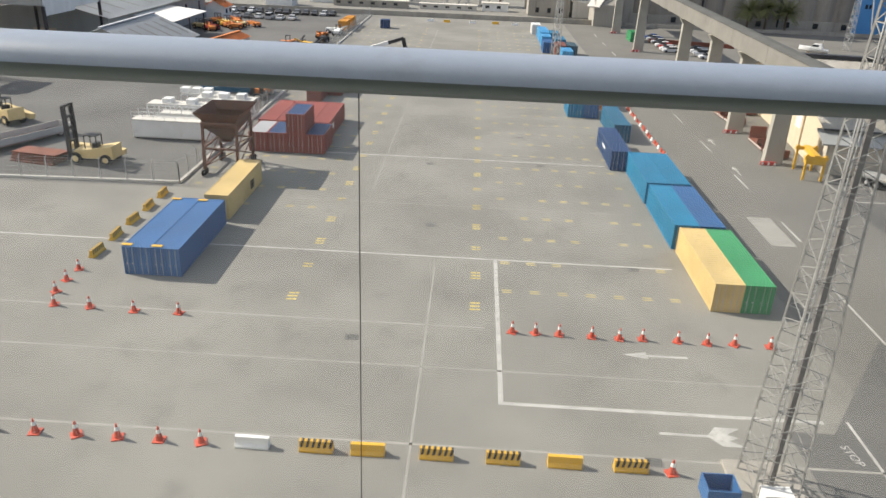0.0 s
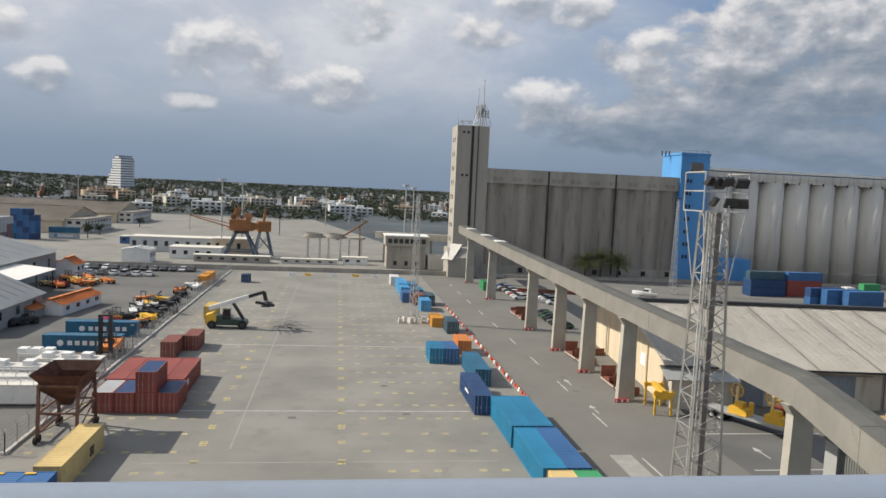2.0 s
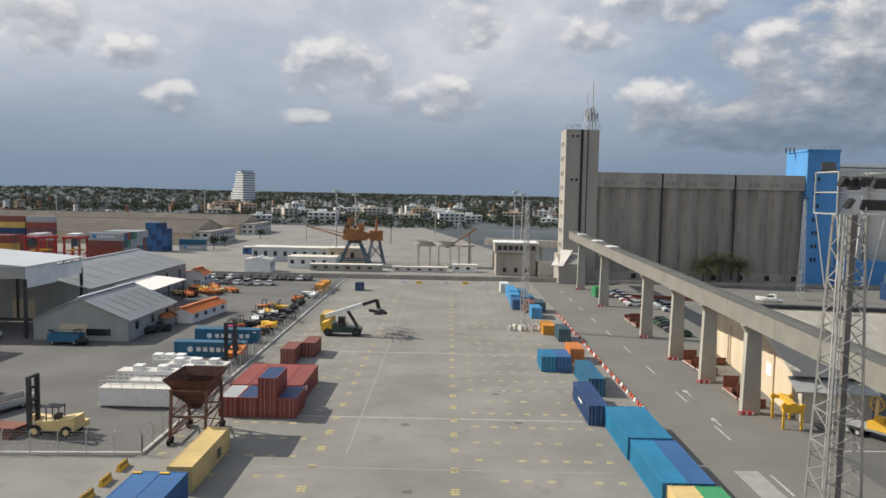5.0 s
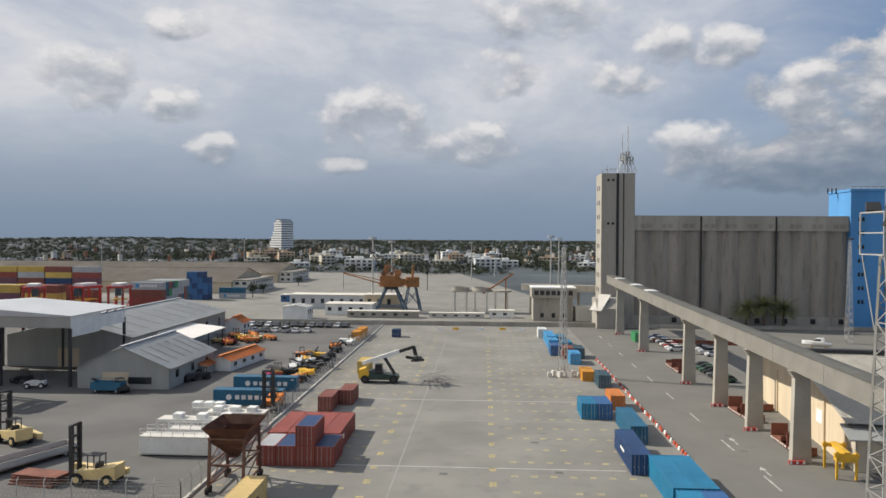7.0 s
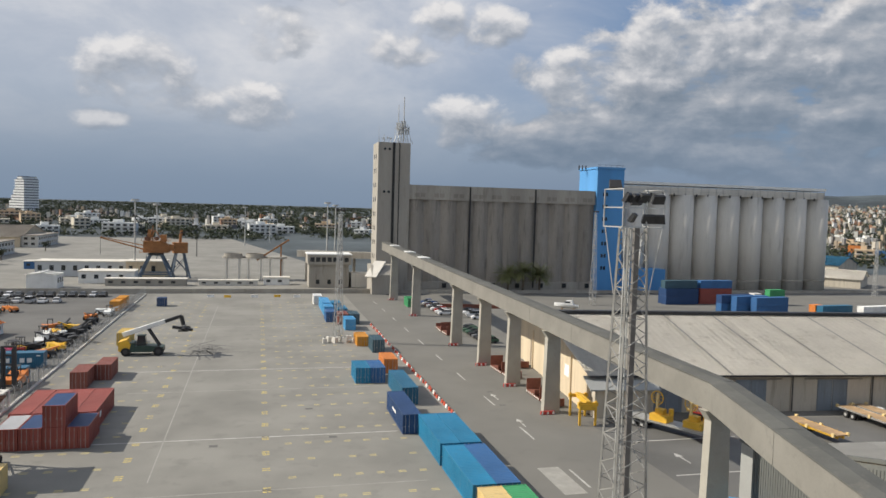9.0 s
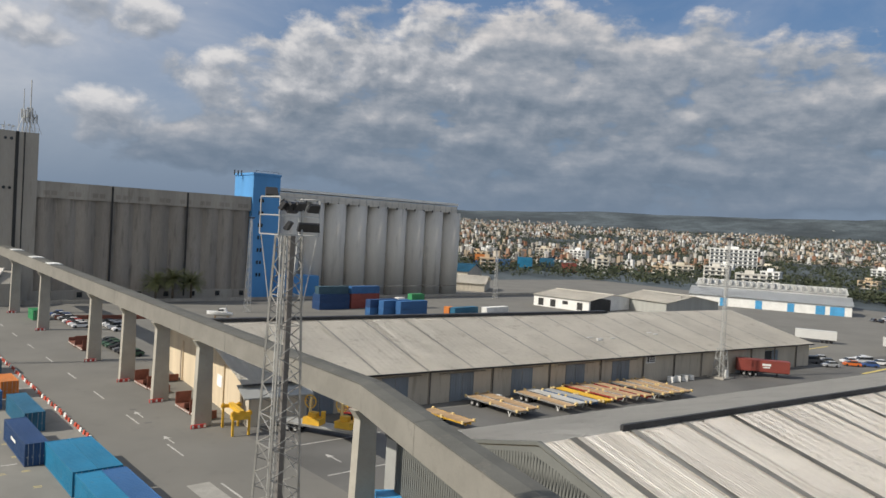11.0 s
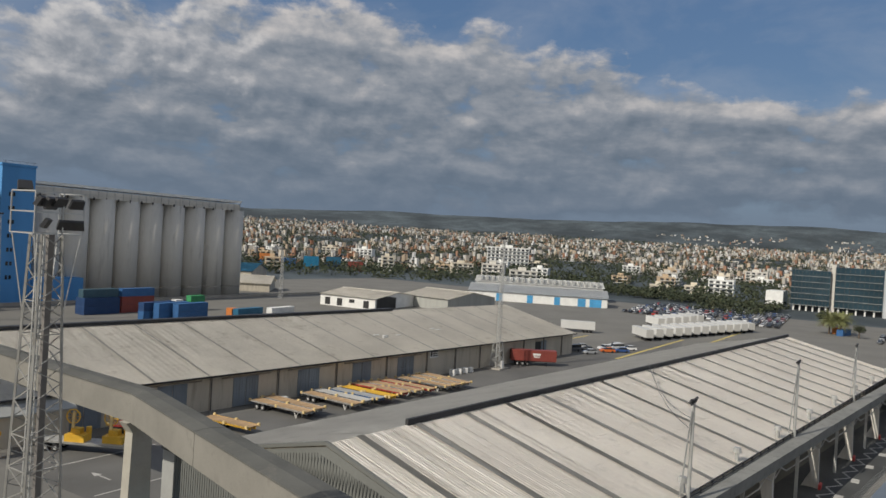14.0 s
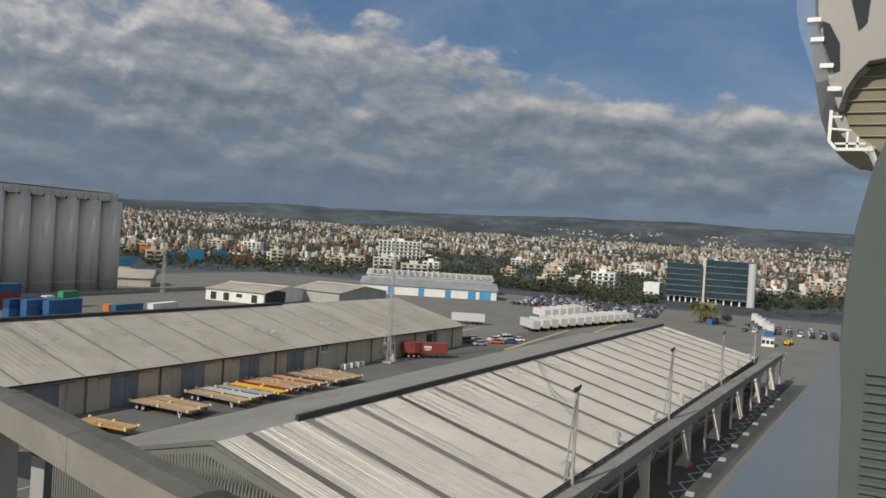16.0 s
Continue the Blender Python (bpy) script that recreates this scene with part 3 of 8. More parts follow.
def silo_row():
    t = thing("silo_row", "pale cylindrical concrete grain silos standing in a row", "silo")
    n, x0, x1 = 9, 135.0, 228.4
    d = (x1 - x0) / n
    for i in range(n):
        bm = bmesh.new()
        cx = x0 + (i + 0.5) * d
        tube(bm, (cx, 260.2, 0), (cx, 260.2, 37.2), d / 2 - 0.12, n=32)
        ob = part("silo_cylinder", bm, "silo_light", t)
        for p in ob.data.polygons:
            p.use_smooth = abs(p.normal.z) < 0.5
        bm = bmesh.new()
        tube(bm, (cx, 260.2, 3.6), (cx, 260.2, 4.2), d / 2 + 0.02, n=32)
        part("base_ring", bm, "silo_band", t)
        bm = bmesh.new()
        box(bm, cx - 0.4, cx + 0.4, 255.2, 255.5, 0.2, 2.1)
        part("silo_door", bm, "galv", t)
    for i in range(n - 1):
        cx = x0 + (i + 1) * d
        bm = bmesh.new()
        box(bm, cx - 0.5, cx + 0.5, 259, 261, 0, 37)
        part("infill", bm, "silo_concrete", t)
    bm = bmesh.new()
    box(bm, 133.1, 223.6, 255.6, 265.2, 37.2, 40.0)
    part("top_gallery", bm, "silo_light", t)
    bm = bmesh.new()
    box(bm, 133.1, 224.0, 255.2, 265.6, 40.6, 41.6)
    part("gallery_roof", bm, "white_paint", t, "white sheet roof of the top gallery")
    bm = bmesh.new()
    for i in range(28):
        x = 133.4 + i * 90 / 27
        beam(bm, (x, 255.4, 37.2), (x, 255.4, 40.7), 0.14)
    beam(bm, (133.4, 255.4, 38.4), (223.4, 255.4, 38.4), 0.1)
    part("gallery_rail", bm, "galv", t)
    for i in range(18):
        x = 135.5 + i * 4.9
        bm = bmesh.new()
        box(bm, x - 0.25, x + 0.25, 255.35, 255.6, 36.6, 37.6)
        part("bracket", bm, "dark_metal", t)


silo_row()
bm = bmesh.new()
box(bm, 47, 300, 246, 246.35, 0, 1.1)
setting("wall_silo_yard", bm, "silo_band", "low concrete boundary wall before the silos", "wall")
bm = bmesh.new()
box(bm, -140, 47, 246.2, 246.7, 0, 1.5)
box(bm, -140, 47, 246.0, 246.2, 0, 0.35)
setting("wall_north", bm, "silo_band", "long low concrete boundary wall of the yard", "wall")


# ---- conveyor gallery on columns ----
GA = [(41.65, 246.5, 17.4), (41.65, 58.9, 14.05), (33.6, 31.0, 13.9), (27.6, 10.2, 13.8)]


def gallery():
    t = thing("conveyor_gallery", "long grey concrete conveyor gallery raised on columns", "gallery")
    for k, (a, b) in enumerate(zip(GA, GA[1:])):
        a, b = Vector(a), Vector(b)
        d = (b - a)
        nseg = max(1, round(d.length / 15.6))
        for i in range(nseg):
            p, q = a + d * i / nseg, a + d * (i + 1) / nseg
            if i:
                p = p + d.normalized() * 0.06
            side = Vector((d.y, -d.x, 0)).normalized()
            bm = bmesh.new()
            vs = []
            for base in (p, q):
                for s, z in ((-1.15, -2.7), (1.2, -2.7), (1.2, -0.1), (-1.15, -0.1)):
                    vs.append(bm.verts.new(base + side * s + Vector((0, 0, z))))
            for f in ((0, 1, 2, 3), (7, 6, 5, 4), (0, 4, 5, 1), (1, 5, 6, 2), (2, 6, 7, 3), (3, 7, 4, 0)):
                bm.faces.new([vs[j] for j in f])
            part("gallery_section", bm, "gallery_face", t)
            bm = bmesh.new()
            vs = []
            for base in (p, q):
                for s, z in ((-1.28, -0.14), (1.28, -0.14), (1.28, -0.02), (0, 0.1), (-1.28, -0.02)):
                    vs.append(bm.verts.new(base + side * s + Vector((0, 0, z))))
            bm.faces.new(vs[:5])
            bm.faces.new(vs[5:][::-1])
            for j in range(5):
                bm.faces.new((vs[j], vs[5 + j], vs[5 + (j + 1) % 5], vs[(j + 1) % 5]))
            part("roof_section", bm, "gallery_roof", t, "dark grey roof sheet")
    for y in (229, 205, 187):
        bm = bmesh.new()
        z = 17.4 - (246.5 - y) * 0.0179
        prism(bm, [(40.3, z), (43.0, z), (43.0, z + 0.16), (41.65, z + 0.22), (40.3, z + 0.16)], "y", y - 2.2, y + 2.2)
        part("skylight", bm, "white_paint", t, "white replaced roof sheet")
    for y in (229, 195, 152.5, 132.3, 116, 99.3, 59.5):
        z = 17.4 - (246.5 - y) * 0.0179 - 2.7
        bm = bmesh.new()
        x0, x1 = (40.7, 42.7)
        prism(bm, [(x0 - 0.25, 0), (x1 + 0.25, 0), (x1, z - 1.0), (x1 + 0.7, z), (x0 - 0.7, z), (x0, z - 1.0)], "y", y - 0.55, y + 0.55)
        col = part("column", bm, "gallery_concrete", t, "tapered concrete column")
        bm = bmesh.new()
        for i in range(5):
            a = x0 - 0.9 + i * 0.42
            prism(bm, [(a, 0), (a + 0.42, 0), (a + 0.42, 0.5), (a, 0.5)], "y", y - 1.2, y - 0.9)
        part("base_guard", bm, "red_paint" , col, "red and white crash guard")
        for i in (0, 2, 4):
            a = x0 - 0.9 + i * 0.42
            bm = bmesh.new()
            box(bm, a + 0.08, a + 0.36, y - 1.22, y - 1.2, 0.05, 0.45)
            part("guard_stripe", bm, "white_paint", col)


gallery()


# ---- warehouses ----
class Frame:
    """A building's own axes: u along its long wall, v across it."""
    def __init__(self, x, y, deg):
        self.m = Matrix.Translation((x, y, 0)) @ Matrix.Rotation(radians(deg), 4, "Z")

    def p(self, u, v, z):
        return self.m @ Vector((u, v, z))


W2 = pose(46.9, 97.9, 0, 0, 0, -6.05)     # grey sheet-roofed shed
W2L, W2D, W2E, W2R = 148.0, 47.0, 6.0, 11.4


def warehouse_two():
    t = thing("warehouse", "long warehouse with pale sheet roof and cream walls", "warehouse", W2)
    L, D, E_, R_ = W2L, W2D, W2E, W2R
    # west gable: warmer, lighter base than the other walls, sunlight put into the colour
    bm = bmesh.new()
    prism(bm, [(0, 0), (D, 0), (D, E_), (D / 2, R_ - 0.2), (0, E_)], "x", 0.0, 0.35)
    part("gable_wall", bm, "cream_wall", t, "cream plaster gable wall with sunlight in its colour")
    bm = bmesh.new()
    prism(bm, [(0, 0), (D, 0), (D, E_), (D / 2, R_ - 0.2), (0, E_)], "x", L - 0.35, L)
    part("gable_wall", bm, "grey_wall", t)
    bm = bmesh.new()
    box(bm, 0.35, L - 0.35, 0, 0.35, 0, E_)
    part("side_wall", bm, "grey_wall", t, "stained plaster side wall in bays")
    bm = bmesh.new()
    box(bm, 0.35, L - 0.35, D - 0.35, D, 0, E_)
    part("side_wall", bm, "grey_wall", t)
    s = (R_ - E_) / (D / 2)
    for v0, v1, z0, z1 in ((-1.0, D / 2, E_ - s, R_), (D + 1.0, D / 2, E_ - s, R_)):
        bm = bmesh.new()
        n = int(L / 1.1)
        top, bot = [], []
        for i in range(n * 2 + 1):
            u = -0.4 + (L + 0.8) * i / (2 * n)
            dz = 0.014 if i % 2 else 0.0
            top.append(bm.verts.new((u, v0, z0 + dz)))
            bot.append(bm.verts.new((u, v1, z1 + dz)))
        for i in range(n * 2):
            bm.faces.new((top[i], top[i + 1], bot[i + 1], bot[i]))
        bmesh.ops.solidify(bm, geom=bm.faces[:], thickness=0.12)
        part("roof_slope", bm, "sheet_roof", t, "pale corrugated sheet roof")
    for i in range(16):
        u = 21.9 + 9.25 * i
        if u > L - 8:
            break
        bm = bmesh.new()
        w = 0.2
        vs = [(u - w, -1.02, E_ - s + 0.075), (u + w, -1.02, E_ - s + 0.075), (u - 0.3 + w, D / 2, R_ + 0.075), (u - 0.3 - w, D / 2, R_ + 0.075)]
        quad(bm, *vs)
        bmesh.ops.solidify(bm, geom=bm.faces[:], thickness=0.05)
        part("roof_seam", bm, "skylight_strip", t, "dark weathered seam across the roof")
    bm = bmesh.new()
    box(bm, 0, 98, D / 2 - 0.7, D / 2 + 0.7, R_, R_ + 0.5)
    part("ridge_vent", bm, "dark_metal", t, "raised dark ridge vent")
    bm = bmesh.new()
    for u, v in ((78, 9), (80, 8.2), (79.2, 7.4), (84, 8), (98, 10), (99, 9)):
        box(bm, u, u + 1.4, v, v + 0.6, E_ + s * v + 0.1, E_ + s * v + 0.2)
    part("roof_patch", bm, "white_paint", t)
    bm = bmesh.new()
    box(bm, -0.3, L + 0.3, -1.15, -0.95, E_ - s - 0.25, E_ - s + 0.02)
    part("gutter", bm, "dark_metal", t)
    for u in (5.5, 18.8, 32.1, 45.4, 59.0, 72.6, 85.1, 95.0, 104.3, 113.5, 123.0, 132.5, 142.0):
        bm = bmesh.new()
        box(bm, u - 0.22, u + 0.22, -0.18, 0, 0, E_ - 0.3)
        part("pilaster", bm, "silo_concrete", t)
        bm = bmesh.new()
        box(bm, u - 0.05, u + 0.05, -0.26, -0.18, 0, E_ - 0.3)
        part("downpipe", bm, "dark_metal", t)
    for u in (9.5, 22.9, 36.3, 49.8, 63.2, 75.9):
        bm = bmesh.new()
        box(bm, u - 2.2, u + 7.4, -0.2, 0, 4.9, 5.1)
        part("door_track", bm, "silo_concrete", t)
        for k in range(2):
            bm = bmesh.new()
            box(bm, u + 2.55 * k, u + 2.55 * k + 2.45, -0.08, 0, 0.05, 4.85)
            door = part("sliding_door", bm, M["door_blue"], t, "faded grey-blue steel sliding door leaf")
            bm = bmesh.new()
            for q in range(5):
                box(bm, u + 2.55 * k + 0.1 + 0.54 * q, u + 2.55 * k + 0.16 + 0.54 * q, -0.12, -0.08, 0.1, 4.8)
            for z in (0.1, 2.4, 4.7):
                box(bm, u + 2.55 * k + 0.02, u + 2.55 * k + 2.43, -0.13, -0.08, z, z + 0.1)
            part("door_rib", bm, M["door_blue"], door)
    # doorway is a solid black panel; the unlit interior is only its colour
    bm = bmesh.new()
    box(bm, 128.6, 131.4, -0.02, 0.34, 0.05, 4.6)
    part("open_doorway", bm, "black", t, "black panel for the shade inside an open doorway")
    bm = bmesh.new()
    box(bm, 131.5, 134.0, -0.1, 0, 0.05, 4.7)
    part("sliding_door", bm, M["door_blue"], t, "pushed-aside grey-blue door leaf")
    # side lean-to with a small roof at the west end
    bm = bmesh.new()
    prism(bm, [(-2.5, 0), (0, 0), (0, 5.2), (-2.5, 4.4)], "x", 0.2, 9)
    part("lean_to", bm, "grey_wall", t)
    bm = bmesh.new()
    prism(bm, [(-3.4, 4.3), (0, 5.55), (0, 5.35), (-3.4, 4.1)], "x", -0.8, 9.6)
    part("lean_to_roof", bm, "grey_sheet", t)
    for v in (8, 15.5, 23, 31):
        bm = bmesh.new()
        box(bm, -0.25, 0.0, v - 0.3, v + 0.3, 0, 7.0)
        part("pilaster", bm, "cream_wall", t)
    bm = bmesh.new()
    box(bm, -0.10, 0.0, 9, 11.2, 3.2, 5.0)
    part("sign_board", bm, "plank_sign", t, "white sign board with illegible dark text")
    bm = bmesh.new()
    box(bm, 86.0, 88.8, -0.1, 0, 3.9, 5.6)
    sign = part("sign_board", bm, "plank_sign", t, "white sign board with number and small dark text")
    bm = bmesh.new()
    for k in range(3):
        box(bm, 87.1, 88.6, -0.12, -0.1, 4.2 + 0.45 * k, 4.42 + 0.45 * k)
    box(bm, 86.3, 86.8, -0.12, -0.1, 4.2, 5.3)
    part("sign_text", bm, "black", sign)


M["door_blue"] = mat("door_blue", (0.20, 0.235, 0.27), 0.7, var=0.12, streak=True, dirt=(0.3, (0.15, 0.15, 0.15)))
warehouse_two()

W1_S = [Vector((42.0, 19.7, 8.0)), Vector((178.4, 4.5, 8.0))]
W1_R = [Vector((44.4, 39.1, 12.7)), Vector((180.5, 25.3, 12.7))]
W1_N = [Vector((45.2, 58.8, 8.0)), Vector((186.0, 46.5, 8.0))]


def warehouse_one():
    t = thing("warehouse", "large transit shed with a bright white corrugated roof", "warehouse")

    def sheet(name, a0, a1, b0, b1, n, amp, material, label, off=0.0):
        bm = bmesh.new()
        A, B = [], []
        for i in range(2 * n + 1):
            f = i / (2 * n)
            dz = Vector((0, 0, (amp if i % 2 else 0) + off))
            A.append(bm.verts.new(a0.lerp(a1, f) + dz))
            B.append(bm.verts.new(b0.lerp(b1, f) + dz))
        for i in range(2 * n):
            bm.faces.new((A[i], A[i + 1], B[i + 1], B[i]))
        bmesh.ops.solidify(bm, geom=bm.faces[:], thickness=0.12)
        return part(name, bm, material, t, label)

    cuts = [0.0] + [(48.0 + 7.08 * k - 44.4) / 136.1 for k in range(19)] + [1.0]
    for i, (f0, f1) in enumerate(zip(cuts, cuts[1:])):
        sheet("white_roof_bay", W1_S[0].lerp(W1_S[1], f0), W1_S[0].lerp(W1_S[1], f1), W1_R[0].lerp(W1_R[1], f0), W1_R[0].lerp(W1_R[1], f1), 14, 0.018, "white_roof", "glossy white corrugated roof bay")
        if i:
            c0, c1 = W1_S[0].lerp(W1_S[1], f0), W1_R[0].lerp(W1_R[1], f0)
            e = (W1_S[1] - W1_S[0]).normalized() * 0.42
            up = Vector((0, 0, 0.085))
            bm = bmesh.new()
            quad(bm, c0 - e + up, c0 + e + up, c1 + e + up, c1 - e + up)
            bmesh.ops.solidify(bm, geom=bm.faces[:], thickness=0.04)
            part("skylight_strip", bm, "skylight_strip", t, "grey weathered skylight strip")
    sheet("grey_roof_slope", W1_N[0], W1_N[1], W1_R[0], W1_R[1], 150, 0.015, "grey_roof", "grey corrugated north roof slope")
    for a, b, c in ((W1_S[0], W1_R[0], W1_N[0]), (W1_S[1], W1_R[1], W1_N[1])):
        bm = bmesh.new()
        base = [Vector((p.x, p.y, 0)) for p in (a, c)]
        lo = Vector((0, 0, -0.25))
        f = [base[0], base[1], c + lo, b + lo, a + lo]
        bm.faces.new([bm.verts.new(v) for v in f])
        bmesh.ops.solidify(bm, geom=bm.faces[:], thickness=0.3)
        part("gable_wall", bm, "gable_sheet", t, "dark grey ribbed sheet gable wall")
    for a, b, inset in ((W1_S[0], W1_S[1], 5.0), (W1_N[0], W1_N[1], -0.2)):
        bm = bmesh.new()
        d = (b - a).normalized()
        a, b = a + Vector((0, inset, 0)), b + Vector((0, inset, 0))
        quad(bm, (a.x + d.x, a.y + d.y, 0), (b.x - d.x, b.y - d.y, 0), b - d + Vector((0, 0, -0.2)), a + d + Vector((0, 0, -0.2)))
        bmesh.ops.solidify(bm, geom=bm.faces[:], thickness=0.3)
        part("side_wall", bm, "grey_wall", t)
    d = (W1_R[1] - W1_R[0]).normalized()
    bm = bmesh.new()
    a, b = W1_R[0] + d * 9.5, W1_R[1]
    beam(bm, a + Vector((0, 0, 0.14)), b + Vector((0, 0, 0.14)), 0.34, 0.8)
    part("ridge_cap", bm, "dark_metal", t, "dark raised ridge cap")
    bm = bmesh.new()
    beam(bm, W1_S[0], W1_R[0] + Vector((0, 0, 0.05)), 0.3)
    beam(bm, W1_R[0] + Vector((0, 0, 0.05)), W1_N[0], 0.3)
    part("verge_trim", bm, "gable_sheet", t)
    # ribs of the west gable
    bm = bmesh.new()
    for i in range(1, 110):
        f = i / 110
        p = W1_S[0].lerp(W1_N[0], f)
        z = 8 + 4.4 * (1 - abs(2 * f - 1))
        box(bm, p.x - 0.06, p.x + 0.0, p.y - 0.05, p.y + 0.05, 0, z - 0.3)
    part("sheet_rib", bm, "gable_sheet", t)


warehouse_one()


# ---- containers ----
def corrugated(bm, a, b, z0, z1, inward, pitch=0.28, depth=0.04):
    """A ribbed wall from a to b (in plan), ribs pressed inward."""
    a, b = Vector((*a, 0)), Vector((*b, 0))
    d = b - a
    n = max(3, int(d.length / pitch))
    inw = Vector((*inward, 0))
    lo, hi = [], []
    for i in range(n):
        for f, s in ((0, 0), (0.3, 0), (0.5, 1), (0.8, 1)):
            p = a + d * ((i + f) / n) + inw * (depth * s)
            lo.append(bm.verts.new((p.x, p.y, z0)))
            hi.append(bm.verts.new((p.x, p.y, z1)))
    lo.append(bm.verts.new((b.x, b.y, z0)))
    hi.append(bm.verts.new((b.x, b.y, z1)))
    for i in range(len(lo) - 1):
        bm.faces.new((lo[i], lo[i + 1], hi[i + 1], hi[i]))


BOX_MESH = {}


def container(colour, L, x, y, z=0.0, turn=0.0, label="", doors_first=True, H=2.59, group="containers in the yard", marks=None, roof=None, fine=True):
    """x, y: middle of the base; the long side runs along y before turning."""
    W = 2.44
    key = (colour, L, H, roof, fine)
    if key not in BOX_MESH:
        mt = "box_" + colour
        h, l = W / 2, L / 2
        out = {}
        bm = bmesh.new()
        for sx in (-1, 1):
            for sy in (-1, 1):
                box(bm, sx * h - (0.12 if sx > 0 else 0), sx * h + (0.12 if sx < 0 else 0), sy * l - (0.14 if sy > 0 else 0), sy * l + (0.14 if sy < 0 else 0), 0, H)
            box(bm, sx * h - (0.08 if sx > 0 else 0), sx * h + (0.08 if sx < 0 else 0), -l + 0.14, l - 0.14, H - 0.1, H - 0.005)
            box(bm, sx * h - (0.08 if sx > 0 else 0), sx * h + (0.08 if sx < 0 else 0), -l + 0.14, l - 0.14, 0.02, 0.17)
        for sy in (-1, 1):
            y0 = sy * l - (0.12 if sy > 0 else 0)
            box(bm, -h + 0.12, h - 0.12, y0, y0 + 0.12, 0.02, 0.17)
            box(bm, -h + 0.12, h - 0.12, y0, y0 + 0.12, H - 0.12, H - 0.005)
        box(bm, -h + 0.08, h - 0.08, -l + 0.12, l - 0.12, 0.1, 0.16)
        out["frame"] = mesh_of("frame", bm, mt)
        for nm, s in (("side_panel", -1), ("side_panel_b", 1)):
            bm = bmesh.new()
            corrugated(bm, (s * (h - 0.02), -l + 0.14), (s * (h - 0.02), l - 0.14), 0.17, H - 0.1, (-s, 0), 0.28 if fine else 0.6)
            out[nm] = mesh_of("side_panel", bm, mt)
        bm = bmesh.new()
        n = int(L / (0.45 if fine else 1.2))
        A, B = [], []
        for i in range(n):
            for f, dz in ((0, 0), (0.45, 0), (0.55, -0.025), (0.95, -0.025)):
                yy = -l + 0.1 + (L - 0.2) * (i + f) / n
                A.append(bm.verts.new((-h + 0.08, yy, H - 0.02 + dz)))
                B.append(bm.verts.new((h - 0.08, yy, H - 0.02 + dz)))
        for i in range(len(A) - 1):
            bm.faces.new((A[i], A[i + 1], B[i + 1], B[i]))
        out["roof"] = mesh_of("roof", bm, "box_" + (roof or colour))
        bm = bmesh.new()
        corrugated(bm, (-h + 0.12, l - 0.04), (h - 0.12, l - 0.04), 0.17, H - 0.12, (0, -1), 0.25)
        out["front_panel"] = mesh_of("front_panel", bm, mt)
        for nm, x0, x1 in (("door", -h + 0.13, -0.01), ("door_b", 0.01, h - 0.13)):
            bm = bmesh.new()
            box(bm, x0, x1, -l + 0.03, -l + 0.08, 0.18, H - 0.13)
            for k in range(4):
                z0 = 0.35 + k * (H - 0.6) / 4
                box(bm, x0 + 0.06, x1 - 0.06, -l + 0.015, -l + 0.03, z0, z0 + (H - 0.6) / 4 - 0.14)
            out[nm] = mesh_of("door", bm, mt)
        bm = bmesh.new()
        for xx in (-0.85, -0.35, 0.35, 0.85):
            tube(bm, (xx, -l - 0.005, 0.1), (xx, -l - 0.005, H - 0.08), 0.022, n=6)
            box(bm, xx - 0.16, xx + 0.03, -l - 0.03, -l + 0.02, 1.0, 1.07)
        if fine:
            out["lock_rod"] = mesh_of("lock_rod", bm, "galv")
        bm = bmesh.new()
        for sx in (-1, 1):
            for sy in (-1, 1):
                for zz in (0, H - 0.118):
                    cx, cy = sx * (h - 0.085), sy * (l - 0.085)
                    box(bm, cx - 0.09, cx + 0.09, cy - 0.092, cy + 0.092, zz, zz + 0.122)
        if fine:
            out["corner_casting"] = mesh_of("corner_casting", bm, mt)
        BOX_MESH[key] = out
    names = {"side_panel_b": "side_panel", "door_b": "door"}
    t = thing("container", label or colour + " steel shipping container", "container", pose(x, y, z, 0, 0, turn + (0 if doors_first else 180)), group)
    for nm, me in BOX_MESH[key].items():
        part(names.get(nm, nm), me, None, t)
    if marks:
        marks(t, L, H)
    return t


def side_bars(rects, material="white_paint", side=1):
    """Bars for unreadable lettering and plain shapes for marks on a side wall: along, up, length, height."""
    def put(t, L, H):
        bm = bmesh.new()
        for a, z, l, h in rects:
            x = side * 1.235
            box(bm, min(x, x - side * 0.03), max(x, x - side * 0.03), a, a + l, z, z + h)
        part("lettering", bm, material, t, "painted lettering bars")
    return put


# pair of blue boxes and the yellow box by the fence
container("blue", 12.19, -27.7, 61.3, label="weathered blue forty-foot container on the yard", marks=side_bars([(-2, 1.0, 3.5, 0.5)], "white_paint"))
container("blue", 12.19, -25.22, 61.3, label="weathered blue forty-foot container beside its twin")
for xx, yy in ((-28.6, 55.6), (-26.0, 55.6), (-28.6, 66.9), (-26.0, 66.9)):
    bm = bmesh.new()
    box(bm, -0.45, 0.45, -0.2, 0.2, 0, 0.05)
    ob = part("twist_plate", bm, "yellow")
    ob.matrix_basis = pose(xx, yy, 2.61)
    tagged(ob, "small yellow plate lying on a container roof", "plate")


def yellow_marks(t, L, H):
    bm = bmesh.new()
    for k in range(3):
        box(bm, 1.205, 1.235, 1.6, 2.9, 1.25 - 0.35 * k, 1.5 - 0.35 * k)
    part("lettering", bm, "black", t, "black mark on the side")


container("sand", 12.19, -25.25, 74.7, label="yellow forty-foot container with a black mark", marks=yellow_marks)
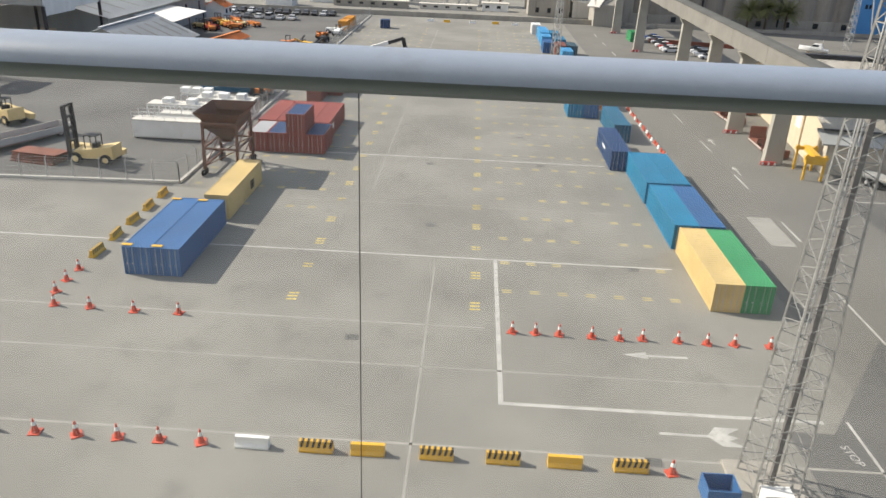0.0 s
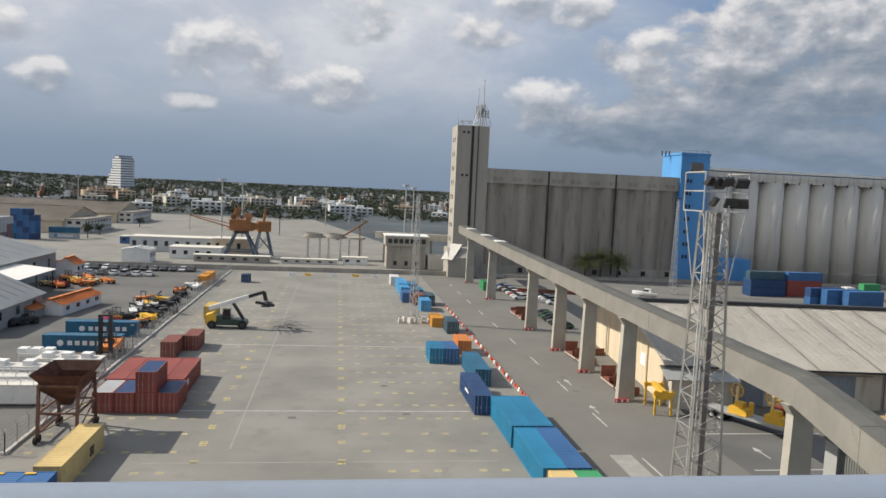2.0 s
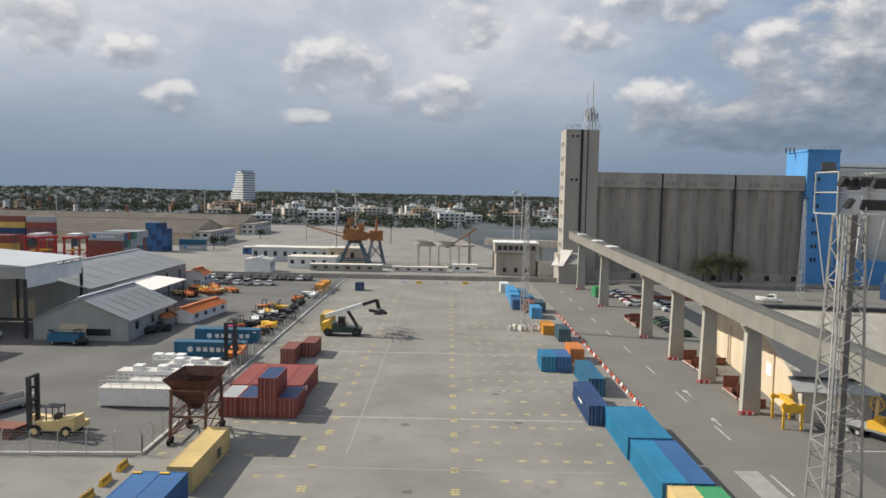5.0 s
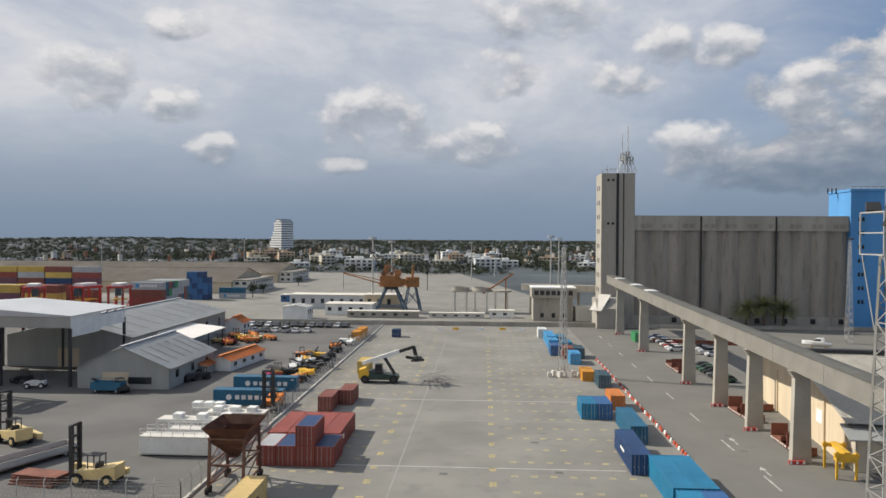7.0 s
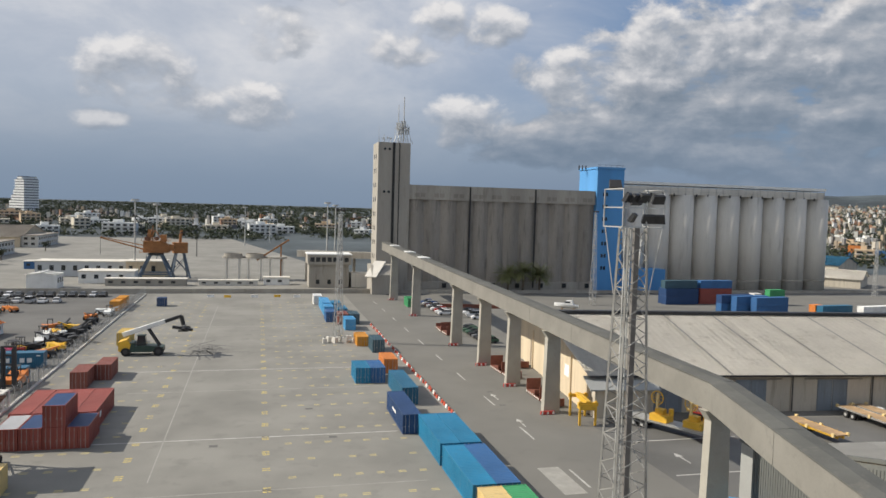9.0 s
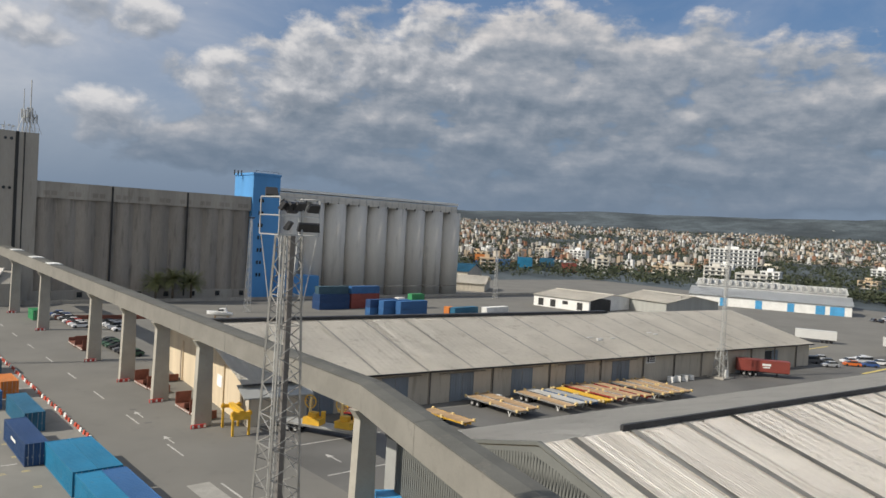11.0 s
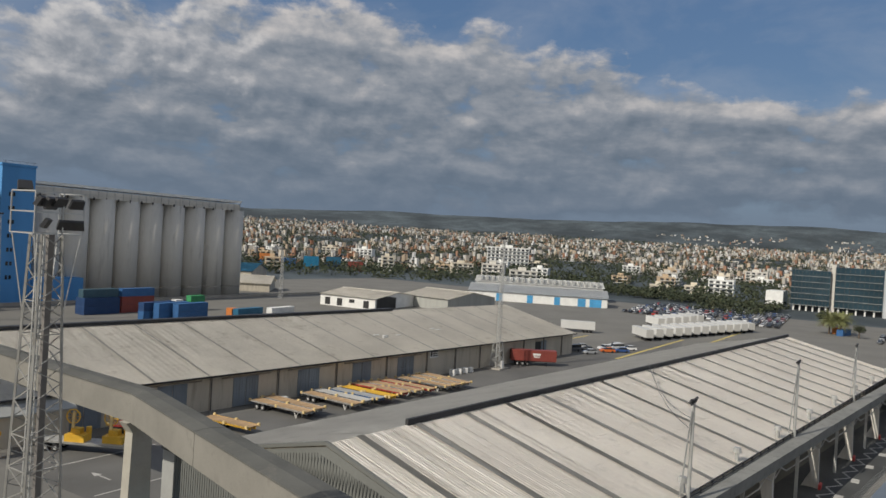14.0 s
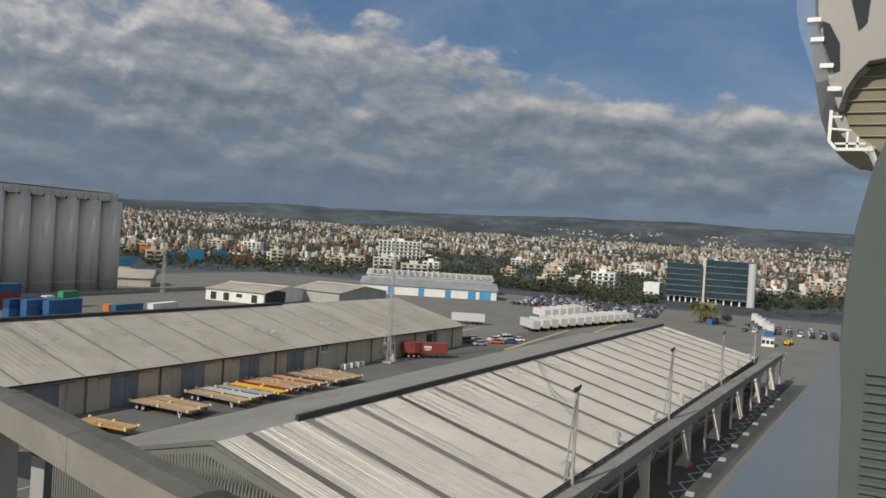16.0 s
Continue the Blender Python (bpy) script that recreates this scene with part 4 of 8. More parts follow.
# stacked red-brown boxes
for i, (c, lb) in enumerate((("red", "red-brown twenty-foot container in a row"), ("red", "red-brown container with bluish roof"), ("red", "red-brown twenty-foot container under another"), ("red", "red-brown container at the end of the row"))):
    container(c, 6.06, -27.75 + 2.52 * i, 95.6, label=lb, roof="grey" if i in (0,) else "navy" if i in (1, 3) else None, group="stack of red containers")
container("red", 6.06, -22.7, 95.6, 2.6, label="red-brown container stacked on top with blue roof", roof="navy", group="stack of red containers")
container("red", 12.19, -20.7, 105.2, 0, label="red forty-foot container behind the stack", group="stack of red containers", marks=side_bars([(-4.5, 1.2, 1.6, 0.7)]))
for xx in (-23.2, -25.7, -28.2):
    container("red", 12.19, xx, 105.2, 0, label="red forty-foot container with rusty roof", group="stack of red containers")
container("brown", 6.06, -26.5, 125.0, label="red-brown twenty-foot container standing alone")
container("brown", 6.06, -24.0, 130.4, label="red-brown twenty-foot container standing alone")
container("yellow", 6.06, -26.0, 160.5, label="yellow twenty-foot container near the fence")
container("amber", 6.06, -36.2, 209.5, label="orange twenty-foot container beyond the fence")
container("amber", 6.06, -36.0, 217, label="orange twenty-foot container beyond the fence")
container("navy", 2.9, -25.8, 217, label="small dark blue storage container", H=2.3)
# row beside the road
container("sand", 12.19, 22.0, 60.5, label="sand yellow forty-foot container on the yard")
container("green", 12.19, 24.47, 60.5, label="green forty-foot container beside the yellow one")
container("cyan", 12.19, 21.7, 73.3, label="bright blue forty-foot container with streaked roof")
container("blue", 12.19, 24.2, 73.3, label="blue forty-foot container with worn roof")
container("cyan", 12.19, 21.6, 86.1, label="cyan blue forty-foot container on the yard")
container("cyan", 12.19, 24.1, 86.1, label="cyan blue forty-foot container beside its twin")
container("navy", 12.19, 19.6, 98.2, label="dark navy forty-foot container on the yard", marks=side_bars([(-1, 1.3, 2.6, 0.35)], side=-1))
container("teal", 12.19, 22.2, 112.2, label="teal blue forty-foot container on the yard")
container("cyan", 6.06, 17.1, 123.2, label="blue twenty-foot container on the concrete yard")
container("blue", 6.06, 19.6, 123.2, label="blue twenty-foot container between two others")
container("orange", 6.06, 22.9, 129.8, label="orange twenty-foot container on the concrete yard")
container("dark", 6.06, 23.7, 148.5, label="dark grey-green twenty-foot container")
container("amber", 6.06, 21.5, 155.5, label="orange twenty-foot container on the concrete yard", H=2.0)
container("light_blue", 6.06, 21.3, 175.5, label="bright blue twenty-foot container on the yard")
container("brown", 6.06, 20.6, 184, label="red-brown twenty-foot container on the yard")
container("dark", 6.06, 23.3, 184, label="dark green twenty-foot container on the yard")
container("cyan", 6.06, 21.5, 194, label="blue twenty-foot container on the concrete yard")
container("blue", 6.06, 17.9, 188, label="dark blue twenty-foot container on the yard")
container("light_blue", 6.06, 18.3, 198, label="bright blue container in a far row")
container("light_blue", 12.19, 18.4, 209, label="bright blue container in a far row")
container("cyan", 6.06, 21, 205, label="blue container in a far row")
container("white", 6.06, 17.2, 221, label="white container at the end of the row")
container("green", 6.06, 44.0, 214.5, label="green twenty-foot container with white top box")


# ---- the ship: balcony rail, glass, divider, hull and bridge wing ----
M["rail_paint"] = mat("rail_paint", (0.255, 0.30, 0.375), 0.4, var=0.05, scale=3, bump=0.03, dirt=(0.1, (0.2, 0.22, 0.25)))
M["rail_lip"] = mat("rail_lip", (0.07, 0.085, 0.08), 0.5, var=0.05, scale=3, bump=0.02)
# flat blue-grey in place of the bluish reflecting glass beside the rail
M["glass_stand_in_grey"] = mat("glass_stand_in_grey", (0.135, 0.155, 0.175), 0.3, var=0.06, scale=1.5, bump=0.03, dirt=(0.2, (0.17, 0.19, 0.20)))
# the ship's white taken down to grey, so the wing's shade is in the colour
M["wing_shaded_white"] = mat("wing_shaded_white", (0.34, 0.325, 0.305), 0.4, var=0.05, scale=0.4, bump=0.02)
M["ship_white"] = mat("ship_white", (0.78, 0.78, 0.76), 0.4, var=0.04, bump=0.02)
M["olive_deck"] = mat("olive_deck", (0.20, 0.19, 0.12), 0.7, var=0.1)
M["frosted"] = mat("frosted", (0.085, 0.105, 0.10), 0.35, var=0.06, scale=1.2, bump=0.05)
M["rail_glass"] = glass_mat("rail_glass", (0.75, 0.80, 0.79), 0.02, 0.075)


def ship():
    rail = thing("balcony_rail", "grey-blue painted balcony handrail over glass panels", "railing")
    bend = (0.87, 0.285)
    far = (9.0, -0.80)
    pts = [(-6.0, 0.295), bend]
    top = [(0.001, -0.030), (0.005, -0.020), (0.012, -0.011), (0.024, -0.004), (0.038, 0.0), (0.055, 0.002), (0.078, 0.001), (0.093, -0.004), (0.104, -0.012), (0.110, -0.024), (0.112, -0.038), (0.106, -0.049), (0.092, -0.053), (0.060, -0.053)]
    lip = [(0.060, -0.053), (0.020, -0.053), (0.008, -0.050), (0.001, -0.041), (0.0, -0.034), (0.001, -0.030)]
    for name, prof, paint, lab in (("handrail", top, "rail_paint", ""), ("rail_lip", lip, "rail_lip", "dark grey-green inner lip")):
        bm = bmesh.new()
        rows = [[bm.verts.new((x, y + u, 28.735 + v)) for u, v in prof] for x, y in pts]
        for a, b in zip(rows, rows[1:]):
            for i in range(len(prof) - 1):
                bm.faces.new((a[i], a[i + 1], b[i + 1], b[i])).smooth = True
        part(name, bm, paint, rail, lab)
    for (x0, y0), (x1, y1) in (((-6.0, pts[0][1]), (-1.62, 0.33)), ((-1.61, 0.33), (-0.163, 0.303)), ((-0.157, 0.303), (0.86, 0.285)), ((0.88, 0.283), far)):
        bm = bmesh.new()
        quad(bm, (x0, y0 + 0.055, 27.7), (x1, y1 + 0.055, 27.7), (x1, y1 + 0.055, 28.69), (x0, y0 + 0.055, 28.69))
        ob = part("glass_panel", bm, "rail_glass", rail, "clear glass balustrade panel")
        ob.visible_shadow = False
    bm = bmesh.new()
    beam(bm, (-0.160, 0.358, 27.7), (-0.160, 0.358, 28.69), 0.0016)
    part("panel_joint", bm, "dark_metal", rail)
    # opaque slab added where bluish glass lies beside the rail
    bm = bmesh.new()
    prism(bm, [(0.88, -0.14), (9.0, -1.19), (9.0, -0.745), (0.88, 0.267)], "z", 28.70, 28.733)
    bmesh.ops.bevel(bm, geom=bm.edges[:], offset=0.012, segments=3, affect="EDGES")
    part("side_shelf", bm, "glass_stand_in_grey", rail, "flat grey-blue slab standing in for glass behind the rail")
    div = thing("balcony_divider", "grey-green frosted balcony divider with curved edge", "partition")
    bm = bmesh.new()
    edge = [(-0.23, 29.75), (-0.165, 29.62), (-0.12, 29.5), (-0.10, 29.4), (-0.09, 29.29), (-0.088, 29.2), (-0.095, 29.12), (-0.10, 28.96), (-0.11, 28.6), (-0.11, 27.62)]
    prism(bm, edge + [(-1.9, 27.62), (-1.9, 29.95), (-0.5, 29.9)], "x", 1.35, 1.375)
    part("panel", bm, "frosted", div)
    for k in range(26):
        bm = bmesh.new()
        z = 28.80 + 0.0145 * k
        box(bm, 1.345, 1.35, -1.8, -0.125, z, z + 0.006)
        part("slat", bm, "frosted", div)
    # hull and decks behind and below the balcony
    hull = thing("ship_hull", "white steel ship side with cabin decks", "ship")
    bm = bmesh.new()
    prism(bm, [(-90, -4.5), (0.87, -2.0), (60, -10.0), (60, -30), (-90, -30)], "z", -1.0, 27.2)
    part("hull_side", bm, "ship_white", hull)
    bm = bmesh.new()
    prism(bm, [(-6.2, -2.2), (-6.2, 0.5), (0.9, 0.36), (9.2, -0.72), (9.2, -3.1), (0.9, -2.0)], "z", 27.2, 27.6)
    part("balcony_floor", bm, "ship_white", hull)
    bm = bmesh.new()
    prism(bm, [(-90, -4.6), (0.87, -2.1), (20, -4.6), (20, -30), (-90, -30)], "z", 27.6, 40)
    part("cabin_wall", bm, "ship_white", hull)
    # deck overhead, out of view, added to keep sun and sky off the rail
    bm = bmesh.new()
    prism(bm, [(-30, -4.6), (-30, -0.35), (1.3, -0.35), (1.3, -2.1)], "z", 30.05, 30.35)
    part("balcony_ceiling", bm, "ship_white", hull)
    # bridge wing
    wing = thing("bridge_wing", "white rounded ship bridge wing, coloured grey for shade, dark ribbed underside", "ship part")
    bm = bmesh.new()
    prism(bm, [(-0.35, 38.2), (-0.42, 37.0), (-0.62, 35.9), (-0.85, 34.8), (-1.14, 34.05), (-1.3, 34.65), (-1.55, 35.1), (-1.85, 35.45), (-4.5, 35.9), (-4.5, 38.4)], "x", 25.0, 31.0)
    part("wing_body", bm, "wing_shaded_white", wing)
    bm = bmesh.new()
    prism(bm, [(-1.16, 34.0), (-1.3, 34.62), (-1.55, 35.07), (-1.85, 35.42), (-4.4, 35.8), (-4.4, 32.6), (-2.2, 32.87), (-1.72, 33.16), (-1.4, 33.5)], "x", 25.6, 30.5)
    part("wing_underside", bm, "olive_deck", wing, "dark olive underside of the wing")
    bm = bmesh.new()
    arc = [(-1.83, 35.42), (-1.5, 35.07), (-1.25, 34.6), (-1.15, 34.0), (-1.38, 33.46), (-1.7, 33.12), (-2.17, 32.84)]
    for a, b in zip(arc, arc[1:]):
        beam(bm, (25.5, *a), (25.5, *b), 0.09, 0.3)
    part("wing_rim", bm, "wing_shaded_white", wing)
    for k in range(6):
        bm = bmesh.new()
        z = 33.3 + k * 0.36
        box(bm, 25.52, 25.6, -2.6, -1.4, z, z + 0.025)
        part("rib", bm, "wing_shaded_white", wing)
    bm = bmesh.new()
    prism(bm, [(-0.55, 36.7), (-0.75, 36.6), (-1.05, 36.0), (-1.1, 35.2), (-0.8, 35.1), (-0.62, 35.9)], "x", 24.95, 25.0)
    part("wing_window", bm, "pane", wing)
    bm = bmesh.new()
    prism(bm, [(-1.2, 37.6), (-1.52, 36.36), (-1.73, 36.6), (-1.8, 37.6)], "x", 24.95, 25.0)
    part("wing_window", bm, "pane", wing)
    bm = bmesh.new()
    out = [(-0.02, 37.9), (-0.08, 37.0), (-0.2, 36.4), (-0.5, 35.6), (-0.75, 34.9)]
    for a, b in zip(out, out[1:]):
        beam(bm, (24.9, *a), (24.9, *b), 0.06, 0.5)
    part("outer_fairing", bm, "rail_glass", wing)
    for k in range(5):
        bm = bmesh.new()
        a = out[k]
        box(bm, 24.8, 24.95, a[0] - 0.42, a[0] - 0.05, a[1] - 0.35, a[1] - 0.22)
        part("bracket", bm, "ship_white", wing)
    bm = bmesh.new()
    fr = [(-0.95, 34.0), (-0.94, 33.08), (-1.14, 32.83), (-2.1, 32.83)]
    for a, b in zip(fr, fr[1:]):
        beam(bm, (25.0, *a), (25.0, *b), 0.09)
    for a, b in (((-0.95, 33.45), (-1.5, 33.4)), ((-1.42, 33.4), (-1.42, 32.83)), ((-1.1, 33.0), (-1.9, 33.0)), ((-1.7, 33.2), (-1.7, 32.83)), ((-0.95, 33.8), (-1.25, 33.8))):
        beam(bm, (25.0, *a), (25.0, *b), 0.06)
    part("platform_frame", bm, "ship_white", wing, "white open platform frame")
    bm = bmesh.new()
    beam(bm, (25.0, -2.0, 32.9), (25.3, -2.35, 32.2), 0.12)
    part("stay", bm, "ship_white", wing)


ship()


# ---- lattice lighting masts ----
def lattice(bm, base_w, top_w, h, bays, leg, brace, z0=0.0, sides=4):
    def c(k, z):
        w = base_w + (top_w - base_w) * z / h
        a = math.pi / 4 + k * 2 * math.pi / sides
        r = w / math.sqrt(2)
        return Vector((r * math.cos(a), r * math.sin(a), z0 + z))
    zs = [h * (1 - (1 - i / bays) ** 1.0) for i in range(bays + 1)]
    for k in range(sides):
        beam(bm, c(k, 0), c(k, h), leg)
    for a, b in zip(zs, zs[1:]):
        m = (a + b) / 2
        for k in range(sides):
            beam(bm, c(k, a), c((k + 1) % sides, m), brace)
            beam(bm, c((k + 1) % sides, m), c(k, b), brace)
            if int(a) % 2 == 0:
                beam(bm, c(k, b), c((k + 1) % sides, b), brace)


def floodlight(bm, p, yaw, tilt, s=1.0):
    m = Matrix.Translation(p) @ Matrix.Rotation(yaw, 4, "Z") @ Matrix.Rotation(tilt, 4, "X")
    prism_pts = [(-0.32 * s, -0.2 * s), (0.32 * s, -0.2 * s), (0.28 * s, 0.24 * s), (-0.28 * s, 0.24 * s)]
    n0 = len(bm.verts)
    prism(bm, prism_pts, "y", -0.09 * s, 0.09 * s)
    bm.verts.ensure_lookup_table()
    for v in bm.verts[n0:]:
        v.co = m @ v.co


M["duct_grey"] = mat("duct_grey", (0.16, 0.15, 0.14), 0.7, var=0.15)


M["mast_steel"] = mat("mast_steel", (0.30, 0.295, 0.275), 0.6, metal=0.15, var=0.15, scale=2, dirt=(0.2, (0.2, 0.17, 0.13)))


def big_mast(x, y):
    t = thing("lighting_mast", "tall galvanised lattice lighting mast with floodlights", "mast", pose(x, y, 0))
    bm = bmesh.new()
    lattice(bm, 2.55, 0.95, 28.6, 19, 0.10, 0.042)
    part("lattice", bm, "mast_steel", t)
    bm = bmesh.new()
    box(bm, 0.05, 0.32, -0.1, 0.12, 0, 28.6)
    part("cable_duct", bm, M["duct_grey"], t, "grey cable duct up the middle")
    bm = bmesh.new()
    for s in (-0.55, -0.25):
        beam(bm, (s - 0.3, -0.5, 0), (s - 0.05, -0.35, 28.6), 0.05)
    for k in range(70):
        z = 0.4 + 0.4 * k
        f = z / 28.6 * 0.25
        beam(bm, (-0.85 + f, -0.5 + f * 0.6, z), (-0.55 + f, -0.5 + f * 0.6, z), 0.03)
    part("ladder", bm, "galv", t)
    bm = bmesh.new()
    for z in (28.6, 29.55, 30.45):
        for a, b in (((-1.1, -1), (1.1, -1)), ((1.1, -1), (1.1, 1)), ((1.1, 1), (-1.1, 1)), ((-1.1, 1), (-1.1, -1))):
            beam(bm, (*a, z), (*b, z), 0.055)
    for a in ((-1.1, -1), (1.1, -1), (1.1, 1), (-1.1, 1), (0.15, -1)):
        beam(bm, (*a, 28.6), (*a, 30.45), 0.055)
    for sx in (-1, 1):
        for sy in (-1, 1):
            beam(bm, (sx * 1.05, sy * 0.95, 28.6), (sx * 0.62, sy * 0.62, 25.2), 0.045)
    part("head_frame", bm, "galv", t, "pale steel head frame")
    for i, (px_, py_, pz, yw) in enumerate(((-0.9, -1.0, 30.0, 0.7), (-0.5, -1.0, 29.98, 0.5), (-0.05, -1.05, 30.0, 0.2), (0.75, -1.0, 29.95, 0.0), (-0.6, -1.0, 29.05, 0.8), (0.25, -1.0, 29.0, -0.3), (0.8, -1.0, 29.0, -0.5), (-0.6, 0.9, 30.7, 2.9), (0.6, 1.0, 29.9, 3.3))):
        bm = bmesh.new()
        floodlight(bm, (px_, py_, pz), yw, 0.55)
        part("floodlight", bm, "dark_metal", t)
    bm = bmesh.new()
    box(bm, -2.0, 2.0, -2.0, 2.0, 0, 0.25)
    part("mast_foot", bm, "silo_band", t)
    bm = bmesh.new()
    box(bm, -1.0, 0.6, -2.1, -1.2, 0.25, 1.2)
    part("control_cabinet", bm, "white_paint", t)
    return t


big_mast(18.0, 33.2)


def thin_mast(x, y, h, w=1.6):
    t = thing("lighting_mast", "slender grey lattice lighting mast", "mast", pose(x, y, 0, 0, 0, 20), "far lighting masts")
    bm = bmesh.new()
    lattice(bm, w, 0.5, h - 1, 14, 0.12, 0.07)
    part("lattice", bm, "galv", t)
    bm = bmesh.new()
    beam(bm, (-0.9, 0, h), (0.9, 0, h), 0.1)
    beam(bm, (-0.9, 0, h - 0.7), (0.9, 0, h - 0.7), 0.1)
    beam(bm, (0, 0, h - 1.1), (0, 0, h + 0.2), 0.12)
    part("head_frame", bm, "galv", t)
    for s in (-0.8, 0.0, 0.8):
        bm = bmesh.new()
        floodlight(bm, (s, -0.2, h - 0.2), 0, 0.5)
        part("floodlight", bm, "dark_metal", t)
    return t


thin_mast(103.2, 214.9, 29.8)
thin_mast(16.9, 158.3, 28.5)
thin_mast(231.0, 235.0, 22.0)
for i in range(7):
    t = thing("ballast_block", "weathered pale concrete block round a mast foot", "block", pose(14.0 + 1.05 * i, 157.0 + (1.6 if i % 2 else 0.0), 0, 0, 0, 17 * i), "blocks round the mast foot")
    bm = bmesh.new()
    prism(bm, [(-0.5, 0), (0.5, 0), (0.42, 1.0 + 0.08 * (i % 3)), (-0.42, 1.0 + 0.08 * (i % 3))], "y", -0.55, 0.55)
    part("block", bm, "silo_light", t)
    bm = bmesh.new()
    tube(bm, (0, 0, 0.95), (0, 0, 1.3), 0.1, n=6)
    part("lifting_eye", bm, "dark_metal", t)
t = thing("kerb_plate", "long concrete kerb slab beside the mast foot", "kerb", pose(21.5, 158.0, 0))
bm = bmesh.new()
box(bm, -2.6, 2.6, -0.8, 0.8, 0, 0.45)
part("slab", bm, "silo_light", t)


def pole_mast(x, y, h, base=2.0):
    t = thing("lighting_mast", "tall thin light mast with braced foot frame", "mast", pose(x, y, 0))
    bm = bmesh.new()
    lattice(bm, base * 1.3, base * 0.75, 6.5, 3, 0.13, 0.08)
    part("foot_frame", bm, "galv", t)
    bm = bmesh.new()
    lattice(bm, 0.75, 0.5, h - 6.0, 16, 0.09, 0.04, 6.0)
    tube(bm, (-0.5, 0, 0.3), (-0.1, 0, h), 0.11, n=6)
    part("pole", bm, "galv", t)
    bm = bmesh.new()
    beam(bm, (-1.3, 0, h), (1.3, 0, h), 0.1)
    part("crossbar", bm, "dark_metal", t)
    for s in (-1.2, -0.4, 0.4, 1.2):
        bm = bmesh.new()
        floodlight(bm, (s, 0, h + 0.3), 0, 0.4)
        part("floodlight", bm, "dark_metal", t)
    bm = bmesh.new()
    box(bm, -2.2, 2.2, -2, 2, 0, 0.3)
    part("mast_foot", bm, "silo_band", t)
    bm = bmesh.new()
    box(bm, -0.5, 0.4, -1.6, -1.1, 0.3, 2.0)
    part("control_cabinet", bm, "white_paint", t)


pole_mast(154.0, 84.0, 30.6)
for x, y, h in ((-45.5, 300, 29), (-39.0, 310, 27.5), (29.5, 330, 30), (34.5, 345, 29), (-9, 520, 26), (-165, 500, 27), (-250, 470, 26), (8, 560, 20)):
    t = thing("light_pole", "tall thin steel light pole far off", "pole", pose(x, y, 0), "far light poles")
    bm = bmesh.new()
    tube(bm, (0, 0, 0), (0, 0, h), 0.42, 0.24, n=6)
    part("pole", bm, "galv", t)
    bm = bmesh.new()
    tube(bm, (0, 0, h - 0.2), (0, 0, h + 0.5), 1.5, 1.5, n=8)
    part("lamp_head", bm, "galv", t)


# ---- small yard furniture ----
def cone_at(x, y, tilt=0):
    t = thing("traffic_cone", "orange-red traffic cone with white sleeve", "traffic cone", pose(x, y, 0, 0, 0, tilt), "traffic cones on the yard")
    part("cone_body", CONE["body"], None, t)
    part("sleeve", CONE["sleeve"], None, t)
    part("base", CONE["base"], None, t)


CONE = {}
bm = bmesh.new()
tube(bm, (0, 0, 0.06), (0, 0, 1.0), 0.22, 0.05, n=12)
CONE["body"] = mesh_of("cone_body", bm, "cone_red")
bm = bmesh.new()
tube(bm, (0, 0, 0.55), (0, 0, 0.8), 0.142, 0.098, n=12)
CONE["sleeve"] = mesh_of("sleeve", bm, "white_paint")
bm = bmesh.new()
box(bm, -0.34, 0.34, -0.34, 0.34, 0, 0.07)
CONE["base"] = mesh_of("base", bm, "cone_red")
for x, y in [(-24.9 + 2.5 * i, 34.0) for i in range(5)] + [(12.8, 33.9), (-27.6, 34.1)]:
    cone_at(x, y, rnd.uniform(0, 90))
for i, x in enumerate((4.1, 5.9, 7.7, 10.2, 12.3, 14.1, 16.8, 19.0, 21.1, 23.8)):
    cone_at(x, 49.0 + rnd.uniform(-0.1, 0.1), rnd.uniform(0, 90))
for x, y in ((-31.9, 49.2), (-29.0, 49.1), (-25.4, 48.9), (-21.9, 49.0), (-32.9, 51.3), (-33.1, 53.4), (-33.1, 55.5)):
    cone_at(x, y, rnd.uniform(0, 90))


def barrier(x, y, style, turn=0.0):
    lab = {"striped": "yellow and black striped concrete barrier block", "yellow": "yellow painted concrete barrier block", "white": "white painted concrete barrier block"}[style]
    t = thing("barrier_block", lab, "barrier", pose(x, y, 0, 0, 0, turn), "barrier blocks on the yard")
    part("block", BLOCK["white" if style == "white" else "yellow"], None, t)
    if style == "striped":
        part("stripe_paint", BLOCK["stripe"], None, t)


BLOCK = {}
prof = [(-0.3, 0), (0.3, 0), (0.3, 0.12), (0.17, 0.3), (0.13, 0.72), (-0.13, 0.72), (-0.17, 0.3), (-0.3, 0.12)]
for k, mt in (("yellow", "yellow"), ("white", "white_paint")):
    bm = bmesh.new()
    prism(bm, prof, "x", -1.0, 1.0)
    BLOCK[k] = mesh_of("block", bm, mt)
bm = bmesh.new()
for k in range(6):
    x0 = -0.95 + 0.34 * k
    for sgn in (-1, 1):
        quad(bm, (x0, sgn * 0.175, 0.3), (x0 + 0.16, sgn * 0.175, 0.3), (x0 + 0.26, sgn * 0.136, 0.715), (x0 + 0.1, sgn * 0.136, 0.715))
    quad(bm, (x0 + 0.1, -0.13, 0.725), (x0 + 0.26, -0.13, 0.725), (x0 + 0.26, 0.13, 0.725), (x0 + 0.1, 0.13, 0.725))
BLOCK["stripe"] = mesh_of("stripe_paint", bm, "black")
